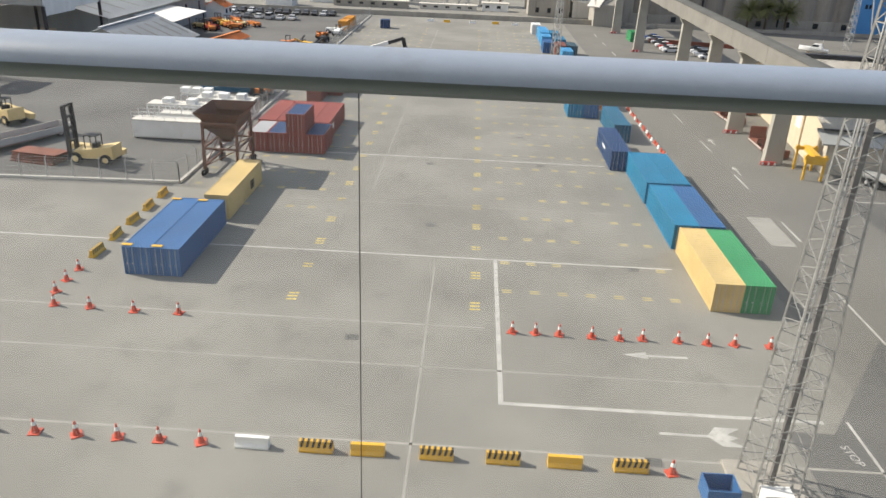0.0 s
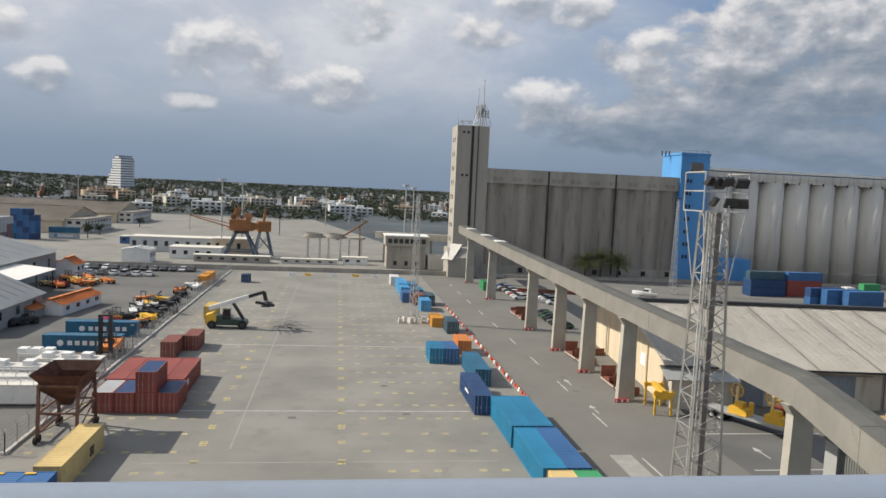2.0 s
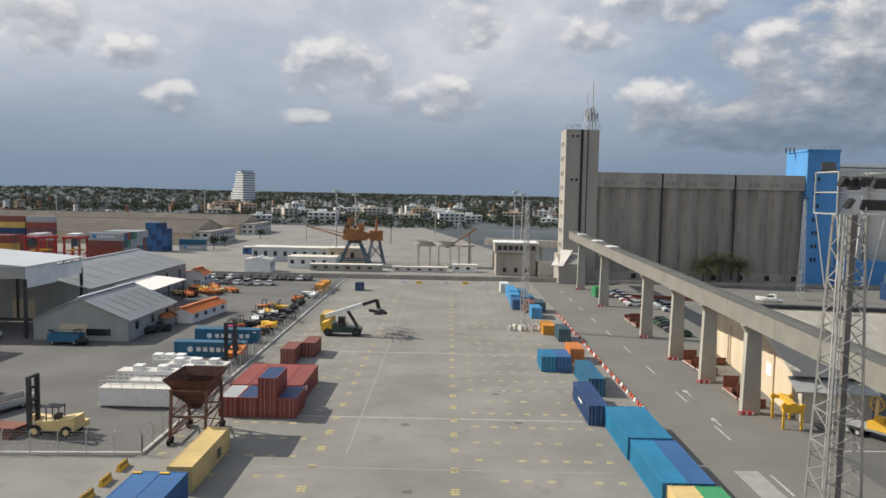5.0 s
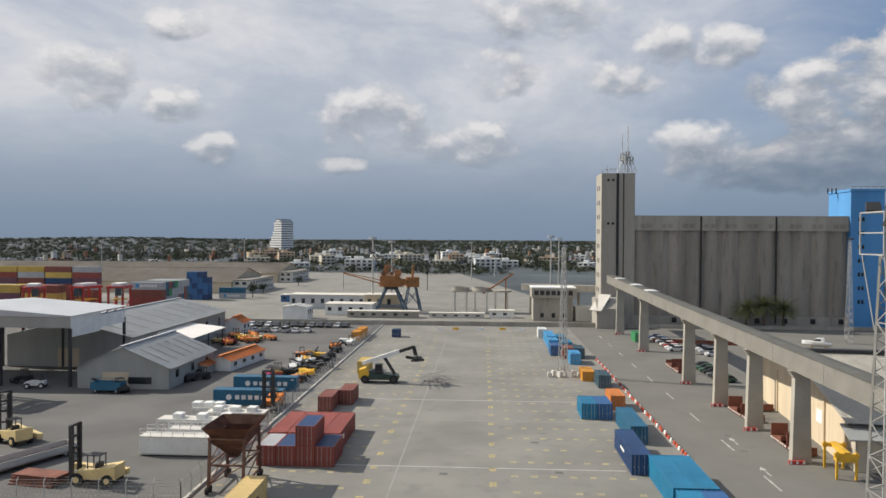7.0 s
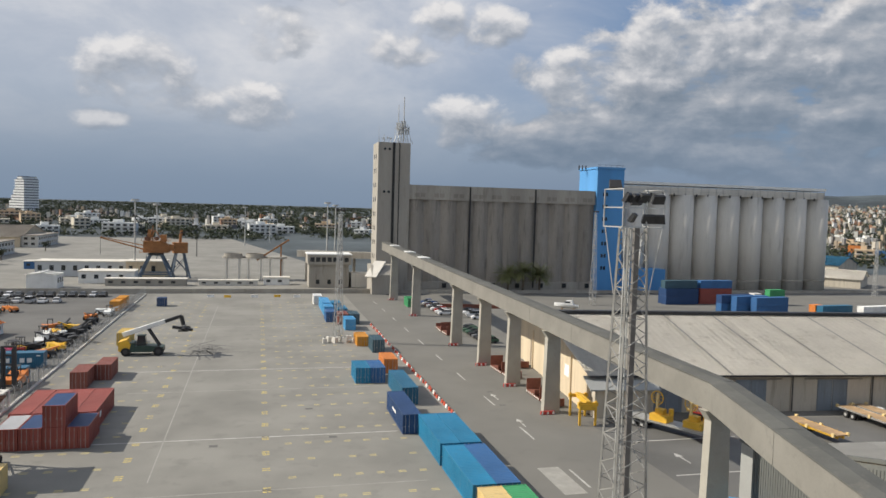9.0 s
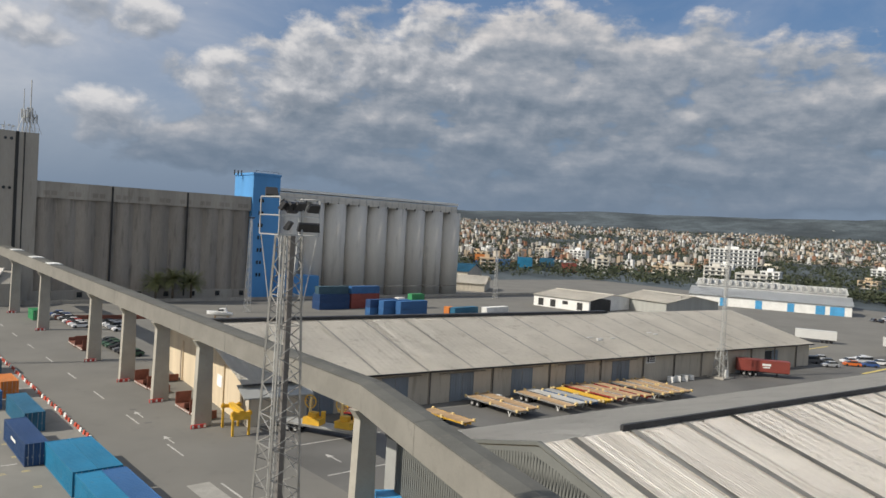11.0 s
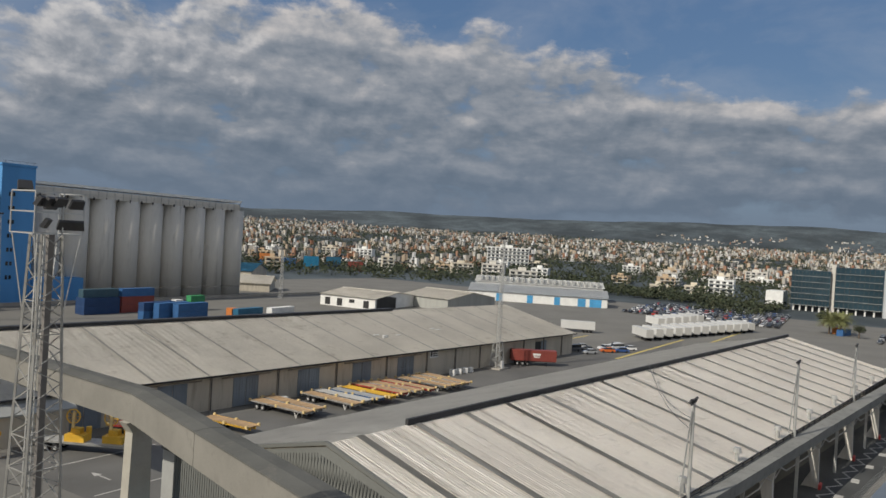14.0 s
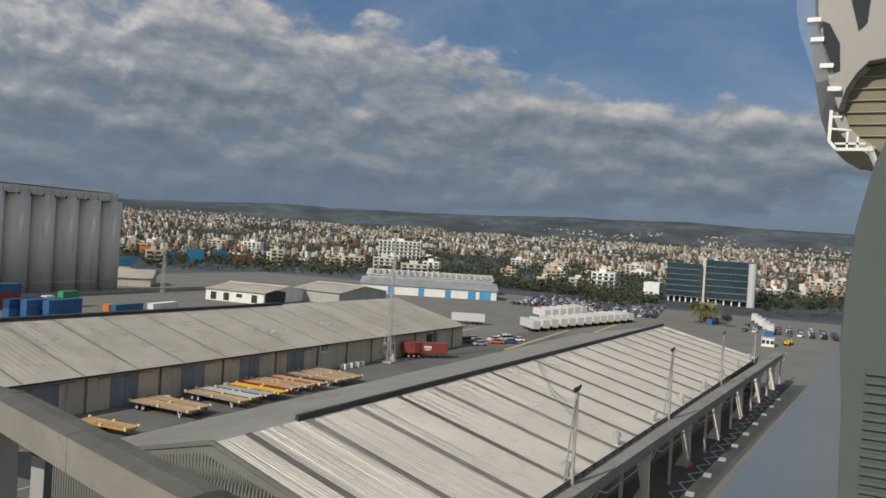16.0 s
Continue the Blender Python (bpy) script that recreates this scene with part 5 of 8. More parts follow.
for x, st in ((-11.8, "white"), (-8.0, "striped"), (-4.95, "yellow"), (-0.9, "striped"), (3.0, "striped"), (6.6, "yellow"), (10.45, "striped")):
    barrier(x, 34.0, st, rnd.uniform(-1.5, 1.5))
for i in range(5):
    barrier(-33.15 - 0.05 * i, 58.9 + 3.9 * i, "striped", 90 + rnd.uniform(-3, 3))
for i, x in enumerate((-1, -9, 12, 6, -14)):
    barrier(x, 236 + rnd.uniform(-1, 1), "yellow" if i % 2 else "white", rnd.uniform(-5, 5))
# line of red and white barriers along the road
BAR = {}
bm = bmesh.new()
prism(bm, [(-0.17, 0), (0.17, 0), (0.13, 0.12), (0.06, 0.5), (-0.06, 0.5), (-0.13, 0.12)], "y", -0.34, 0.34)
BAR["r"] = mesh_of("barrier_body", bm, "cone_red")
bm = bmesh.new()
prism(bm, [(-0.17, 0), (0.17, 0), (0.13, 0.12), (0.06, 0.5), (-0.06, 0.5), (-0.13, 0.12)], "y", -0.34, 0.34)
BAR["w"] = mesh_of("barrier_body", bm, "white_paint")
for i in range(58):
    y = 99.5 + 1.42 * i
    ob = part("road_barrier", BAR["r" if i % 3 else "w"], None)
    ob.matrix_basis = pose(27.2 + rnd.uniform(-0.12, 0.12), y, 0, 0, 0, rnd.uniform(-8, 8))
    tagged(ob, "red plastic road barrier" if i % 3 else "white plastic road barrier", "barrier", "line of road barriers")
# blue skip at the mast foot, manholes
t = thing("waste_skip", "open blue waste skip standing by the mast", "skip", pose(14.9, 32.0, 0))
bm = bmesh.new()
for a in ((-0.9, 0.9, -0.75, -0.68), (-0.9, 0.9, 0.68, 0.75), (-0.9, -0.83, -0.68, 0.68), (0.83, 0.9, -0.68, 0.68)):
    box(bm, *a, 0.1, 1.2)
box(bm, -0.83, 0.83, -0.68, 0.68, 0.1, 0.16)
part("tub", bm, "box_blue", t)
bm = bmesh.new()
for sx in (-0.7, 0.7):
    for sy in (-0.6, 0.6):
        box(bm, sx - 0.1, sx + 0.1, sy - 0.1, sy + 0.1, 0, 0.1)
part("wheel_block", bm, "tyre", t)
for x, y in ((-4.9, 91), (9.5, 92.5), (7.4, 106), (36, 104), (36.5, 112), (22.6, 61.5), (15.8, 61.8), (12, 34.8), (-3.5, 70), (-8, 47)):
    bm = bmesh.new()
    box(bm, -0.5, 0.5, -0.4, 0.4, -0.02, 0.006)
    ob = setting("manhole", bm, "asphalt", "dark iron drain cover in the paving", "drain cover")
    ob.matrix_basis = pose(x, y, 0)


# ---- fence ----
def fence(points, h=2.3, step=3.0):
    t = thing("chain_fence", "chain-link fence with cranked posts on a low kerb", "fence")
    for (x0, y0), (x1, y1) in zip(points, points[1:]):
        L = math.hypot(x1 - x0, y1 - y0)
        n = max(1, round(L / step))
        bm = bmesh.new()
        beam(bm, (x0, y0, 0.14), (x1, y1, 0.14), 0.35, 0.3)
        part("kerb", bm, "silo_light", t)
        dx, dy = (x1 - x0) / L, (y1 - y0) / L
        for i in range(n + 1):
            bm = bmesh.new()
            px_, py_ = x0 + dx * L * i / n, y0 + dy * L * i / n
            beam(bm, (px_, py_, 0), (px_, py_, h), 0.09)
            beam(bm, (px_, py_, h), (px_ - 0.35 * abs(dy), py_ + 0.35 * abs(dx), h + 0.4), 0.07)
            part("post", bm, "galv", t)
        bm = bmesh.new()
        for z in (0.35, 0.9, 1.4, 1.9, h - 0.05, h + 0.25):
            beam(bm, (x0, y0, z), (x1, y1, z), 0.02)
        k = 0.0
        while k < L:
            for s in (-1, 1):
                a = min(L, max(0, k + s * 1.0))
                beam(bm, (x0 + dx * k, y0 + dy * k, 0.3), (x0 + dx * a, y0 + dy * a, h - 0.05), 0.012)
            k += 0.5
        part("mesh_wire", bm, "galv", t)


fence([(-33.0, 78.6), (-33.6, 243)])
fence([(-75, 76.5), (-33.0, 78.6)])


# ---- hopper on wheels ----
def hopper():
    t = thing("hopper", "rusty wheeled loading hopper on a braced frame", "hopper", pose(-29.2, 85.2, 0))
    a, b = 2.0, 3.2
    bm = bmesh.new()
    rings = []
    for hx, hy, z in ((2.75, 3.6, 7.5), (2.05, 2.85, 6.5), (2.0, 2.8, 5.7), (0.55, 0.7, 3.8), (0.5, 0.6, 3.4)):
        rings.append([bm.verts.new((sx * hx, sy * hy, z)) for sx, sy in ((-1, -1), (1, -1), (1, 1), (-1, 1))])
    for p, q in zip(rings, rings[1:]):
        for i in range(4):
            bm.faces.new((p[i], p[(i + 1) % 4], q[(i + 1) % 4], q[i]))
    bmesh.ops.solidify(bm, geom=bm.faces[:], thickness=0.08)
    part("funnel", bm, "rust", t, "flared rusty steel funnel")
    for sx in (-1, 1):
        for sy in (-1, 1):
            bm = bmesh.new()
            beam(bm, (sx * a, sy * b, 0.5), (sx * a, sy * b * 0.85, 6.3), 0.3)
            leg = part("leg", bm, "rust", t)
            for d in (-0.45, 0.45):
                bm = bmesh.new()
                tube(bm, (sx * a - 0.15, sy * b + d, 0.4), (sx * a + 0.15, sy * b + d, 0.4), 0.4, n=14)
                part("wheel", bm, "tyre", leg)
    bm = bmesh.new()
    for z in (1.0, 3.2, 6.2):
        for sx in (-1, 1):
            beam(bm, (sx * a, -b, z), (sx * a, b, z), 0.2)
        for sy in (-1, 1):
            if z > 2:
                beam(bm, (-a, sy * b * 0.95, z), (a, sy * b * 0.95, z), 0.2)
    part("cross_beam", bm, "rust", t)
    bm = bmesh.new()
    for sx in (-1, 1):
        beam(bm, (sx * a, -b, 1), (sx * a, b, 3.2), 0.1)
        beam(bm, (sx * a, b, 1), (sx * a, -b, 3.2), 0.1)
        beam(bm, (sx * a, -b, 3.2), (sx * a, b, 6), 0.1)
    for sy in (-1, 1):
        beam(bm, (-a, sy * b, 1), (a, sy * b, 3.2), 0.1)
    part("bracing", bm, "rust", t)


hopper()


def wheel(name, t, x, y, r, w, rim="yellow"):
    bm = bmesh.new()
    tube(bm, (x - w / 2, y, r), (x + w / 2, y, r), r, n=16)
    ob = part(name, bm, "tyre", t)
    bm = bmesh.new()
    tube(bm, (x - w / 2 - 0.02, y, r), (x + w / 2 + 0.02, y, r), r * 0.5, n=12)
    part("rim", bm, rim, ob)


def reach_stacker(x, y, turn):
    t = thing("reach_stacker", "yellow and dark green reach stacker with raised white boom", "vehicle", pose(x, y, 0, 0, 0, turn))
    bm = bmesh.new()
    prism(bm, [(-4.2, 0.7), (3.4, 0.7), (3.4, 1.6), (0.8, 1.9), (-1.5, 1.8), (-1.9, 2.5), (-4.2, 2.4)], "x", -1.4, 1.4)
    part("chassis", bm, M["stacker_green"], t)
    bm = bmesh.new()
    prism(bm, [(-4.5, 0.9), (-2.6, 0.9), (-2.3, 2.2), (-3.0, 3.1), (-4.5, 2.6)], "x", -1.45, 1.45)
    part("counterweight", bm, "yellow", t)
    bm = bmesh.new()
    prism(bm, [(-1.4, 1.9), (0.4, 1.9), (0.1, 3.6), (-1.2, 3.6)], "x", -0.7, 0.7)
    cab = part("cab", bm, "pane", t, "dark glazed cab")
    bm = bmesh.new()
    box(bm, -0.75, 0.75, -1.3, 0.2, 3.6, 3.75)
    part("cab_roof", bm, M["stacker_green"], cab)
    bm = bmesh.new()
    beam(bm, (0, -3.9, 3.8), (0, 3.6, 6.3), 0.9, 0.8)
    part("boom", bm, "white_paint", t, "white telescopic boom")
    bm = bmesh.new()
    beam(bm, (0, 3.6, 6.3), (0, 6.6, 7.3), 0.65, 0.6)
    part("boom_extension", bm, "dark_metal", t)
    bm = bmesh.new()
    beam(bm, (0, 6.5, 7.3), (0, 6.9, 5.6), 0.7)
    beam(bm, (0, 4.9, 5.2), (0, 8.6, 4.6), 0.8, 0.5)
    beam(bm, (-2.4, 7.0, 5.0), (2.4, 7.0, 5.0), 0.5)
    for s in (-2.3, 2.3):
        beam(bm, (s, 6.2, 4.8), (s, 8.0, 4.8), 0.3)
    part("spreader", bm, "black", t, "black container spreader")
    for s in (-0.75, 0.75):
        bm = bmesh.new()
        beam(bm, (s, 2.8, 1.5), (s, 0.6, 5.0), 0.3)
        part("lift_cylinder", bm, "dark_metal", t)
    for s in (-1.3, 1.3):
        wheel("wheel", t, s, 2.6, 0.85, 0.9, "dark_metal")
        wheel("wheel", t, s, -3.2, 0.8, 0.7, "dark_metal")


M["stacker_green"] = mat("stacker_green", (0.03, 0.06, 0.05), 0.45, var=0.15)
reach_stacker(-20.6, 148.2, -90)


def big_forklift(x, y, turn, color="pale_yellow", arm=True):
    t = thing("container_forklift", "large pale yellow forklift with tall dark mast", "vehicle", pose(x, y, 0, 0, 0, turn))
    bm = bmesh.new()
    prism(bm, [(-3.2, 0.8), (1.6, 0.8), (1.6, 1.7), (-0.6, 1.9), (-3.2, 2.4)], "x", -1.2, 1.2)
    part("body", bm, color, t)
    bm = bmesh.new()
    for s in (-0.85, 0.85):
        beam(bm, (s, 2.3, 0.5), (s, 2.3, 7.0), 0.42)
        beam(bm, (s * 0.6, 2.3, 0.5), (s * 0.6, 2.3, 6.6), 0.2)
    for z in (1.0, 2.6, 4.2, 5.6, 6.9):
        beam(bm, (-0.9, 2.3, z), (0.9, 2.3, z), 0.28)
    part("mast", bm, "dark_metal", t, "tall dark lifting mast")
    bm = bmesh.new()
    for s in (-0.65, 0.65):
        for yy in (-1.1, 0.4):
            beam(bm, (s, yy, 1.8), (s, yy, 3.4), 0.1)
    box(bm, -0.75, 0.75, -1.2, 0.5, 3.4, 3.5)
    box(bm, -0.5, 0.5, -1.0, -0.4, 1.9, 2.5)
    part("cab_frame", bm, "dark_metal", t)
    bm = bmesh.new()
    for s in (-0.8, 0.8):
        box(bm, s - 0.12, s + 0.12, 2.4, 5.2, 0.7, 0.85)
    part("fork", bm, "dark_metal", t)
    if arm:
        bm = bmesh.new()
        beam(bm, (2.3, -3.0, 0.8), (2.3, 3.8, 1.3), 0.8, 0.7)
        part("lift_beam", bm, color, t)
    for s in (-1.15, 1.15):
        wheel("wheel", t, s, 1.4, 0.75, 0.6, color)
        wheel("wheel", t, s, -2.3, 0.7, 0.5, color)


big_forklift(-46.0, 84.6, 88)
big_forklift(-35.8, 123.3, 180, "orange", False)
big_forklift(-66.5, 100.5, 60)


# long low trailer with sides, dark plates
t = thing("skip_trailer", "long grey low-sided dump trailer with rusty bed", "trailer", pose(-58.5, 90.5, 0, 0, 0, -24))
bm = bmesh.new()
box(bm, -1.5, 1.5, -7, 7, 0.5, 0.7)
part("bed", bm, "rust_deck", t)
for s in (-1.5, 1.42):
    bm = bmesh.new()
    box(bm, s, s + 0.08, -7, 7, 0.5, 1.5)
    part("side_board", bm, "grey_roof", t)
for s in (-7, 6.92):
    bm = bmesh.new()
    box(bm, -1.42, 1.42, s, s + 0.08, 0.7, 1.5)
    part("end_board", bm, "grey_roof", t)
for yy in (-5, 5):
    for s in (-1.2, 1.2):
        wheel("wheel", t, s, yy, 0.4, 0.35, "galv")
t = thing("steel_plate_stack", "stack of rusty steel spreader plates", "steel stack", pose(-52.5, 84.0, 0, 0, 0, 80))
for k in range(4):
    bm = bmesh.new()
    box(bm, -1.3 + k * 0.2, 1.3 + 0.2 * k, -3, 3, 0.3 * k, 0.3 * k + 0.18)
    box(bm, -1.0, -0.8, -2.8, 2.8, 0.3 * k + 0.18, 0.3 * k + 0.3)
    part("plate", bm, "rust_deck", t)


# long white container-like frames by the fence
def white_frame(x, y, L, z=0.0, turn=90.0, lab="long white steel platform unit with handrails"):
    t = thing("gangway_unit", lab, "gangway", pose(x, y, z, 0, 0, turn), "white gangway units")
    bm = bmesh.new()
    box(bm, -1.2, 1.2, -L / 2, L / 2, 0.35, 2.5)
    part("body", bm, "white_paint", t)
    bm = bmesh.new()
    box(bm, -1.25, 1.25, -L / 2 - 0.1, L / 2 + 0.1, 2.5, 2.62)
    box(bm, -1.25, 1.25, -L / 2 - 0.1, L / 2 + 0.1, 0.2, 0.35)
    part("deck", bm, "silo_light", t)
    bm = bmesh.new()
    n = int(L / 1.5)
    for s in (-1.15, 1.15):
        for i in range(n + 1):
            yy = -L / 2 + L * i / n
            beam(bm, (s, yy, 2.62), (s, yy, 3.6), 0.05)
        for zz in (3.1, 3.6):
            beam(bm, (s, -L / 2, zz), (s, L / 2, zz), 0.05)
    part("handrail", bm, "white_paint", t)
    for s in (-1, 1):
        for yy in (-L * 0.35, L * 0.35):
            bm = bmesh.new()
            tube(bm, (s - 0.12, yy, 0.22), (s + 0.12, yy, 0.22), 0.22, n=10)
            part("wheel", bm, "tyre", t)


def open_frame(x, y, L, turn=90.0):
    t = thing("open_gangway", "open white steel gangway frame with posts", "gangway", pose(x, y, 0, 0, 0, turn), "white gangway units")
    bm = bmesh.new()
    for s in (-1.2, 1.2):
        for z in (0.3, 2.4):
            beam(bm, (s, -L / 2, z), (s, L / 2, z), 0.22)
        n = int(L / 1.6)
        for i in range(n + 1):
            yy = -L / 2 + L * i / n
            beam(bm, (s, yy, 0), (s, yy, 2.4), 0.16)
    part("frame", bm, "white_paint", t)
    bm = bmesh.new()
    box(bm, -1.3, 1.3, -L / 2, L / 2, 2.5, 2.62)
    part("deck", bm, "silo_light", t)
    bm = bmesh.new()
    for i in range(3):
        yy = -L / 2 + 1.5 + i * L / 3.4
        box(bm, -0.8, 0.8, yy, yy + 1.3, 2.62, 3.3)
    part("top_box", bm, "white_paint", t)


white_frame(-40.5, 96.8, 10.5)
white_frame(-39.5, 100.6, 8.0, lab="white steel platform unit with top railing")
open_frame(-41.5, 106.0, 12.0)
open_frame(-37.6, 110.8, 9.0)
open_frame(-42.2, 113.5, 6.0)


def letters(t, L, H):
    """Lettering on a container's side as plain bars."""
    bm = bmesh.new()
    for i in range(6):
        y0 = 2.2 - i * 1.15
        box(bm, -1.24, -1.21, y0 - 0.75, y0, 0.95, 1.7)
    tube(bm, (-1.24, 3.3, 1.32), (-1.21, 3.3, 1.32), 0.5, n=16)
    box(bm, -1.24, -1.21, -5.6, -5.0, 2.0, 2.2)
    part("lettering", bm, "white_paint", t, "white painted lettering bars")


container("teal", 12.19, -41.6, 139.4, label="teal blue container with white lettering", turn=90, marks=letters, group="containers beyond the fence")
container("teal", 12.19, -41.0, 127.2, label="teal blue container with white lettering, nearer", turn=90, marks=letters, group="containers beyond the fence")


# ---- road side: flat racks, lifting frame, trailers ----
def flat_rack(x, y, turn, folded=False):
    t = thing("flat_rack", "rust-red steel flat rack with end walls", "flat rack", pose(x, y, 0, 0, 0, turn), "flat racks by the columns")
    bm = bmesh.new()
    box(bm, -1.2, 1.2, -3, 3, 0.15, 0.55)
    part("deck", bm, "rust_deck", t)
    for yy in (-3.0, 2.85):
        bm = bmesh.new()
        box(bm, -1.2, 1.2, yy, yy + 0.15, 0.55, 1.3 if folded else 2.3)
        part("end_wall", bm, "rust_deck", t)
    for k in range(7):
        bm = bmesh.new()
        box(bm, -1.23, -1.18, -2.7 + 0.85 * k, -2.2 + 0.85 * k, 0.22, 0.46)
        part("stake_pocket", bm, "silo_light", t)


for x, y, f in ((43.4, 126.5, False), (43.6, 123.0, True), (43.5, 108.0, False), (43.6, 104.5, True), (43.4, 171, True), (43.5, 166, False), (48.0, 131, True)):
    flat_rack(x, y, rnd.uniform(-2, 2), f)
bm = bmesh.new()
prism(bm, [(48, 212), (70, 207.5), (70.0, 207.9), (48, 212.4)], "z", 0, 1.1)
setting("barrier_long", bm, "rust_deck", "long rust-red low steel barrier", "barrier")

t = thing("lifting_frame", "yellow steel lifting frame on four legs", "lifting gear", pose(44.6, 94.6, 0, 0, 0, -8))
for sx in (-1.1, 1.1):
    for sy in (-2.4, 2.4):
        bm = bmesh.new()
        beam(bm, (sx, sy, 0), (sx, sy, 3.4), 0.28)
        part("leg", bm, "yellow", t)
bm = bmesh.new()
for sy in (-2.4, 2.4):
    beam(bm, (-1.4, sy, 3.0), (1.4, sy, 3.0), 0.45)
beam(bm, (0, -2.6, 3.1), (0, 2.6, 3.1), 0.7, 0.6)
box(bm, -1.2, 1.2, -2.7, -1.4, 2.2, 3.0)
part("top_frame", bm, "yellow", t)


def flatbed(x, y, turn, deck="timber", L=12.2, lab="flatbed semi-trailer with worn timber deck", frame_col="galv", legs=True, posts=True):
    t = thing("flatbed_trailer", lab, "trailer", pose(x, y, 0, 0, 0, turn), "parked flatbed trailers")
    for s in (-0.85, 0.0, 0.85):
        bm = bmesh.new()
        box(bm, s - 0.4, s + 0.4, -L / 2, L / 2, 1.25, 1.36)
        part("deck_board", bm, deck, t)
    bm = bmesh.new()
    for s in (-0.5, 0.5):
        box(bm, s - 0.09, s + 0.09, -L / 2, L / 2, 0.85, 1.25)
    for s in (-1.25, 1.2):
        box(bm, s, s + 0.06, -L / 2, L / 2, 1.16, 1.38)
    for k in range(7):
        yy = -L / 2 + 0.2 + k * (L - 0.5) / 6
        box(bm, -1.2, 1.2, yy, yy + 0.12, 1.12, 1.25)
    part("chassis", bm, frame_col, t)
    if posts:
        for sy in (-L / 2 + 0.1, 0, L / 2 - 0.1):
            for s in (-1.22, 1.22):
                bm = bmesh.new()
                box(bm, s - 0.14, s + 0.14, sy - 0.2, sy + 0.2, 1.15, 1.6)
                part("corner_lock", bm, "pale_yellow", t)
    if legs:
        for s in (-0.8, 0.8):
            bm = bmesh.new()
            beam(bm, (s, -L / 2 + 2.6, 1.2), (s * 0.8, -L / 2 + 2.2, 0), 0.14)
            beam(bm, (s, -L / 2 + 1.6, 1.2), (s * 0.8, -L / 2 + 2.2, 0.1), 0.09)
            part("landing_leg", bm, "white_paint", t)
    for yy in (L / 2 - 3.0, L / 2 - 1.7):
        for s in (-0.95, 0.95):
            wheel("wheel", t, s, yy, 0.48, 0.5, "galv")
    return t


flatbed(86.1, 85.9, 0.5, lab="flatbed semi-trailer with worn timber deck and posts")
flatbed(89.0, 86.2, -1.0)
flatbed(96.3, 84.4, -2.0)
flatbed(99.4, 84.8, 0.0, "grey_roof", lab="skeletal trailer with grey steel frame")
flatbed(102.6, 83.9, 1.0, "galv", 11, "grey steel chassis trailer", "box_blue")
flatbed(105.5, 83.6, 0.0, "yellow", 11.5, "yellow painted low chassis trailer", "yellow", False)
flatbed(109.6, 84.4, 1.0, lab="flatbed trailer with red painted frame", frame_col="red_paint")
flatbed(113.0, 83.8, 2.0)
flatbed(116.4, 83.0, 0.0, frame_col="red_paint")
flatbed(121.2, 82.4, 0.0)
flatbed(124.6, 82.0, -6.0)
flatbed(127.8, 81.6, -8.0)
flatbed(73.4, 83.4, 4, "timber", 9, "yellow low trailer with timber deck", "yellow", False)
flatbed(64.5, 88.6, 33, "rust", 12.2, "flatbed trailer with red load", "red_paint")
for i, (x, y, s) in enumerate(((91, 90.5, 0.9), (104.5, 90.2, 0.7), (106.4, 90, 0.6), (117, 89, 0.7), (119.5, 88.8, 0.6), (138.0, 86.2, 0.9), (140.2, 86.0, 0.9), (142.4, 85.8, 0.9), (144.5, 85.6, 0.8))):
    t = thing("concrete_block", "white painted concrete ballast block", "block", pose(x, y, 0, 0, 0, 20 * i), "white ballast blocks")
    bm = bmesh.new()
    box(bm, -s * 0.7, s * 0.7, -s * 0.6, s * 0.6, 0, s * 1.3)
    box(bm, -0.1, 0.1, -0.1, 0.1, s * 1.3, s * 1.3 + 0.15)
    part("block", bm, "white_paint", t)
# chassis with yellow pump units
PX, PY = 54.2, 87.4
t = flatbed(PX, PY, 29, "galv", 13.5, "silver chassis trailer carrying yellow machinery", "galv", False, False)
for k, (lx, ly) in enumerate(((-0.2, 1.5), (0.3, -3.2))):
    u = thing("pump_unit", "yellow pump unit with hose reel on a chassis trailer", "machine", pose(PX, PY, 0, 0, 0, 29) @ pose(lx, ly, 1.38), "yellow pump units")
    bm = bmesh.new()
    box(bm, -0.9, 0.9, -1.4, 1.2, 0, 0.9)
    box(bm, -0.5, 0.5, -0.6, 0.6, 0.9, 1.6)
    tube(bm, (0.6, -1.2, 0.9), (0.6, -1.2, 1.7), 0.35, n=10)
    part("housing", bm, "yellow", u)
    bm = bmesh.new()
    ring = []
    for a in range(12):
        c_, s_ = math.cos(a * math.pi / 6), math.sin(a * math.pi / 6)
        ring.append([bm.verts.new((dx, 0.6 + r_ * c_, 3.0 + r_ * s_)) for dx, r_ in ((-0.06, 0.84), (0.06, 0.84), (0.06, 0.96), (-0.06, 0.96))])
    for a in range(12):
        p_, q_ = ring[a], ring[(a + 1) % 12]
        for e in range(4):
            bm.faces.new((p_[e], p_[(e + 1) % 4], q_[(e + 1) % 4], q_[e]))
    reel = part("reel", bm, "yellow", u)
    for a in range(4):
        c_, s_ = 0.86 * math.cos(a * math.pi / 4), 0.86 * math.sin(a * math.pi / 4)
        bm = bmesh.new()
        beam(bm, (0.01 * a, 0.6 - c_, 3.0 - s_), (0.01 * a, 0.6 + c_, 3.0 + s_), 0.06)
        part("spoke", bm, "yellow", reel)
    bm = bmesh.new()
    beam(bm, (0, 0.6, 0.9), (0, 0.5, 3.6), 0.3)
    beam(bm, (0.3, 0.6, 0.9), (0.1, 0.5, 3.2), 0.12)
    part("stand", bm, "pale_yellow", u)
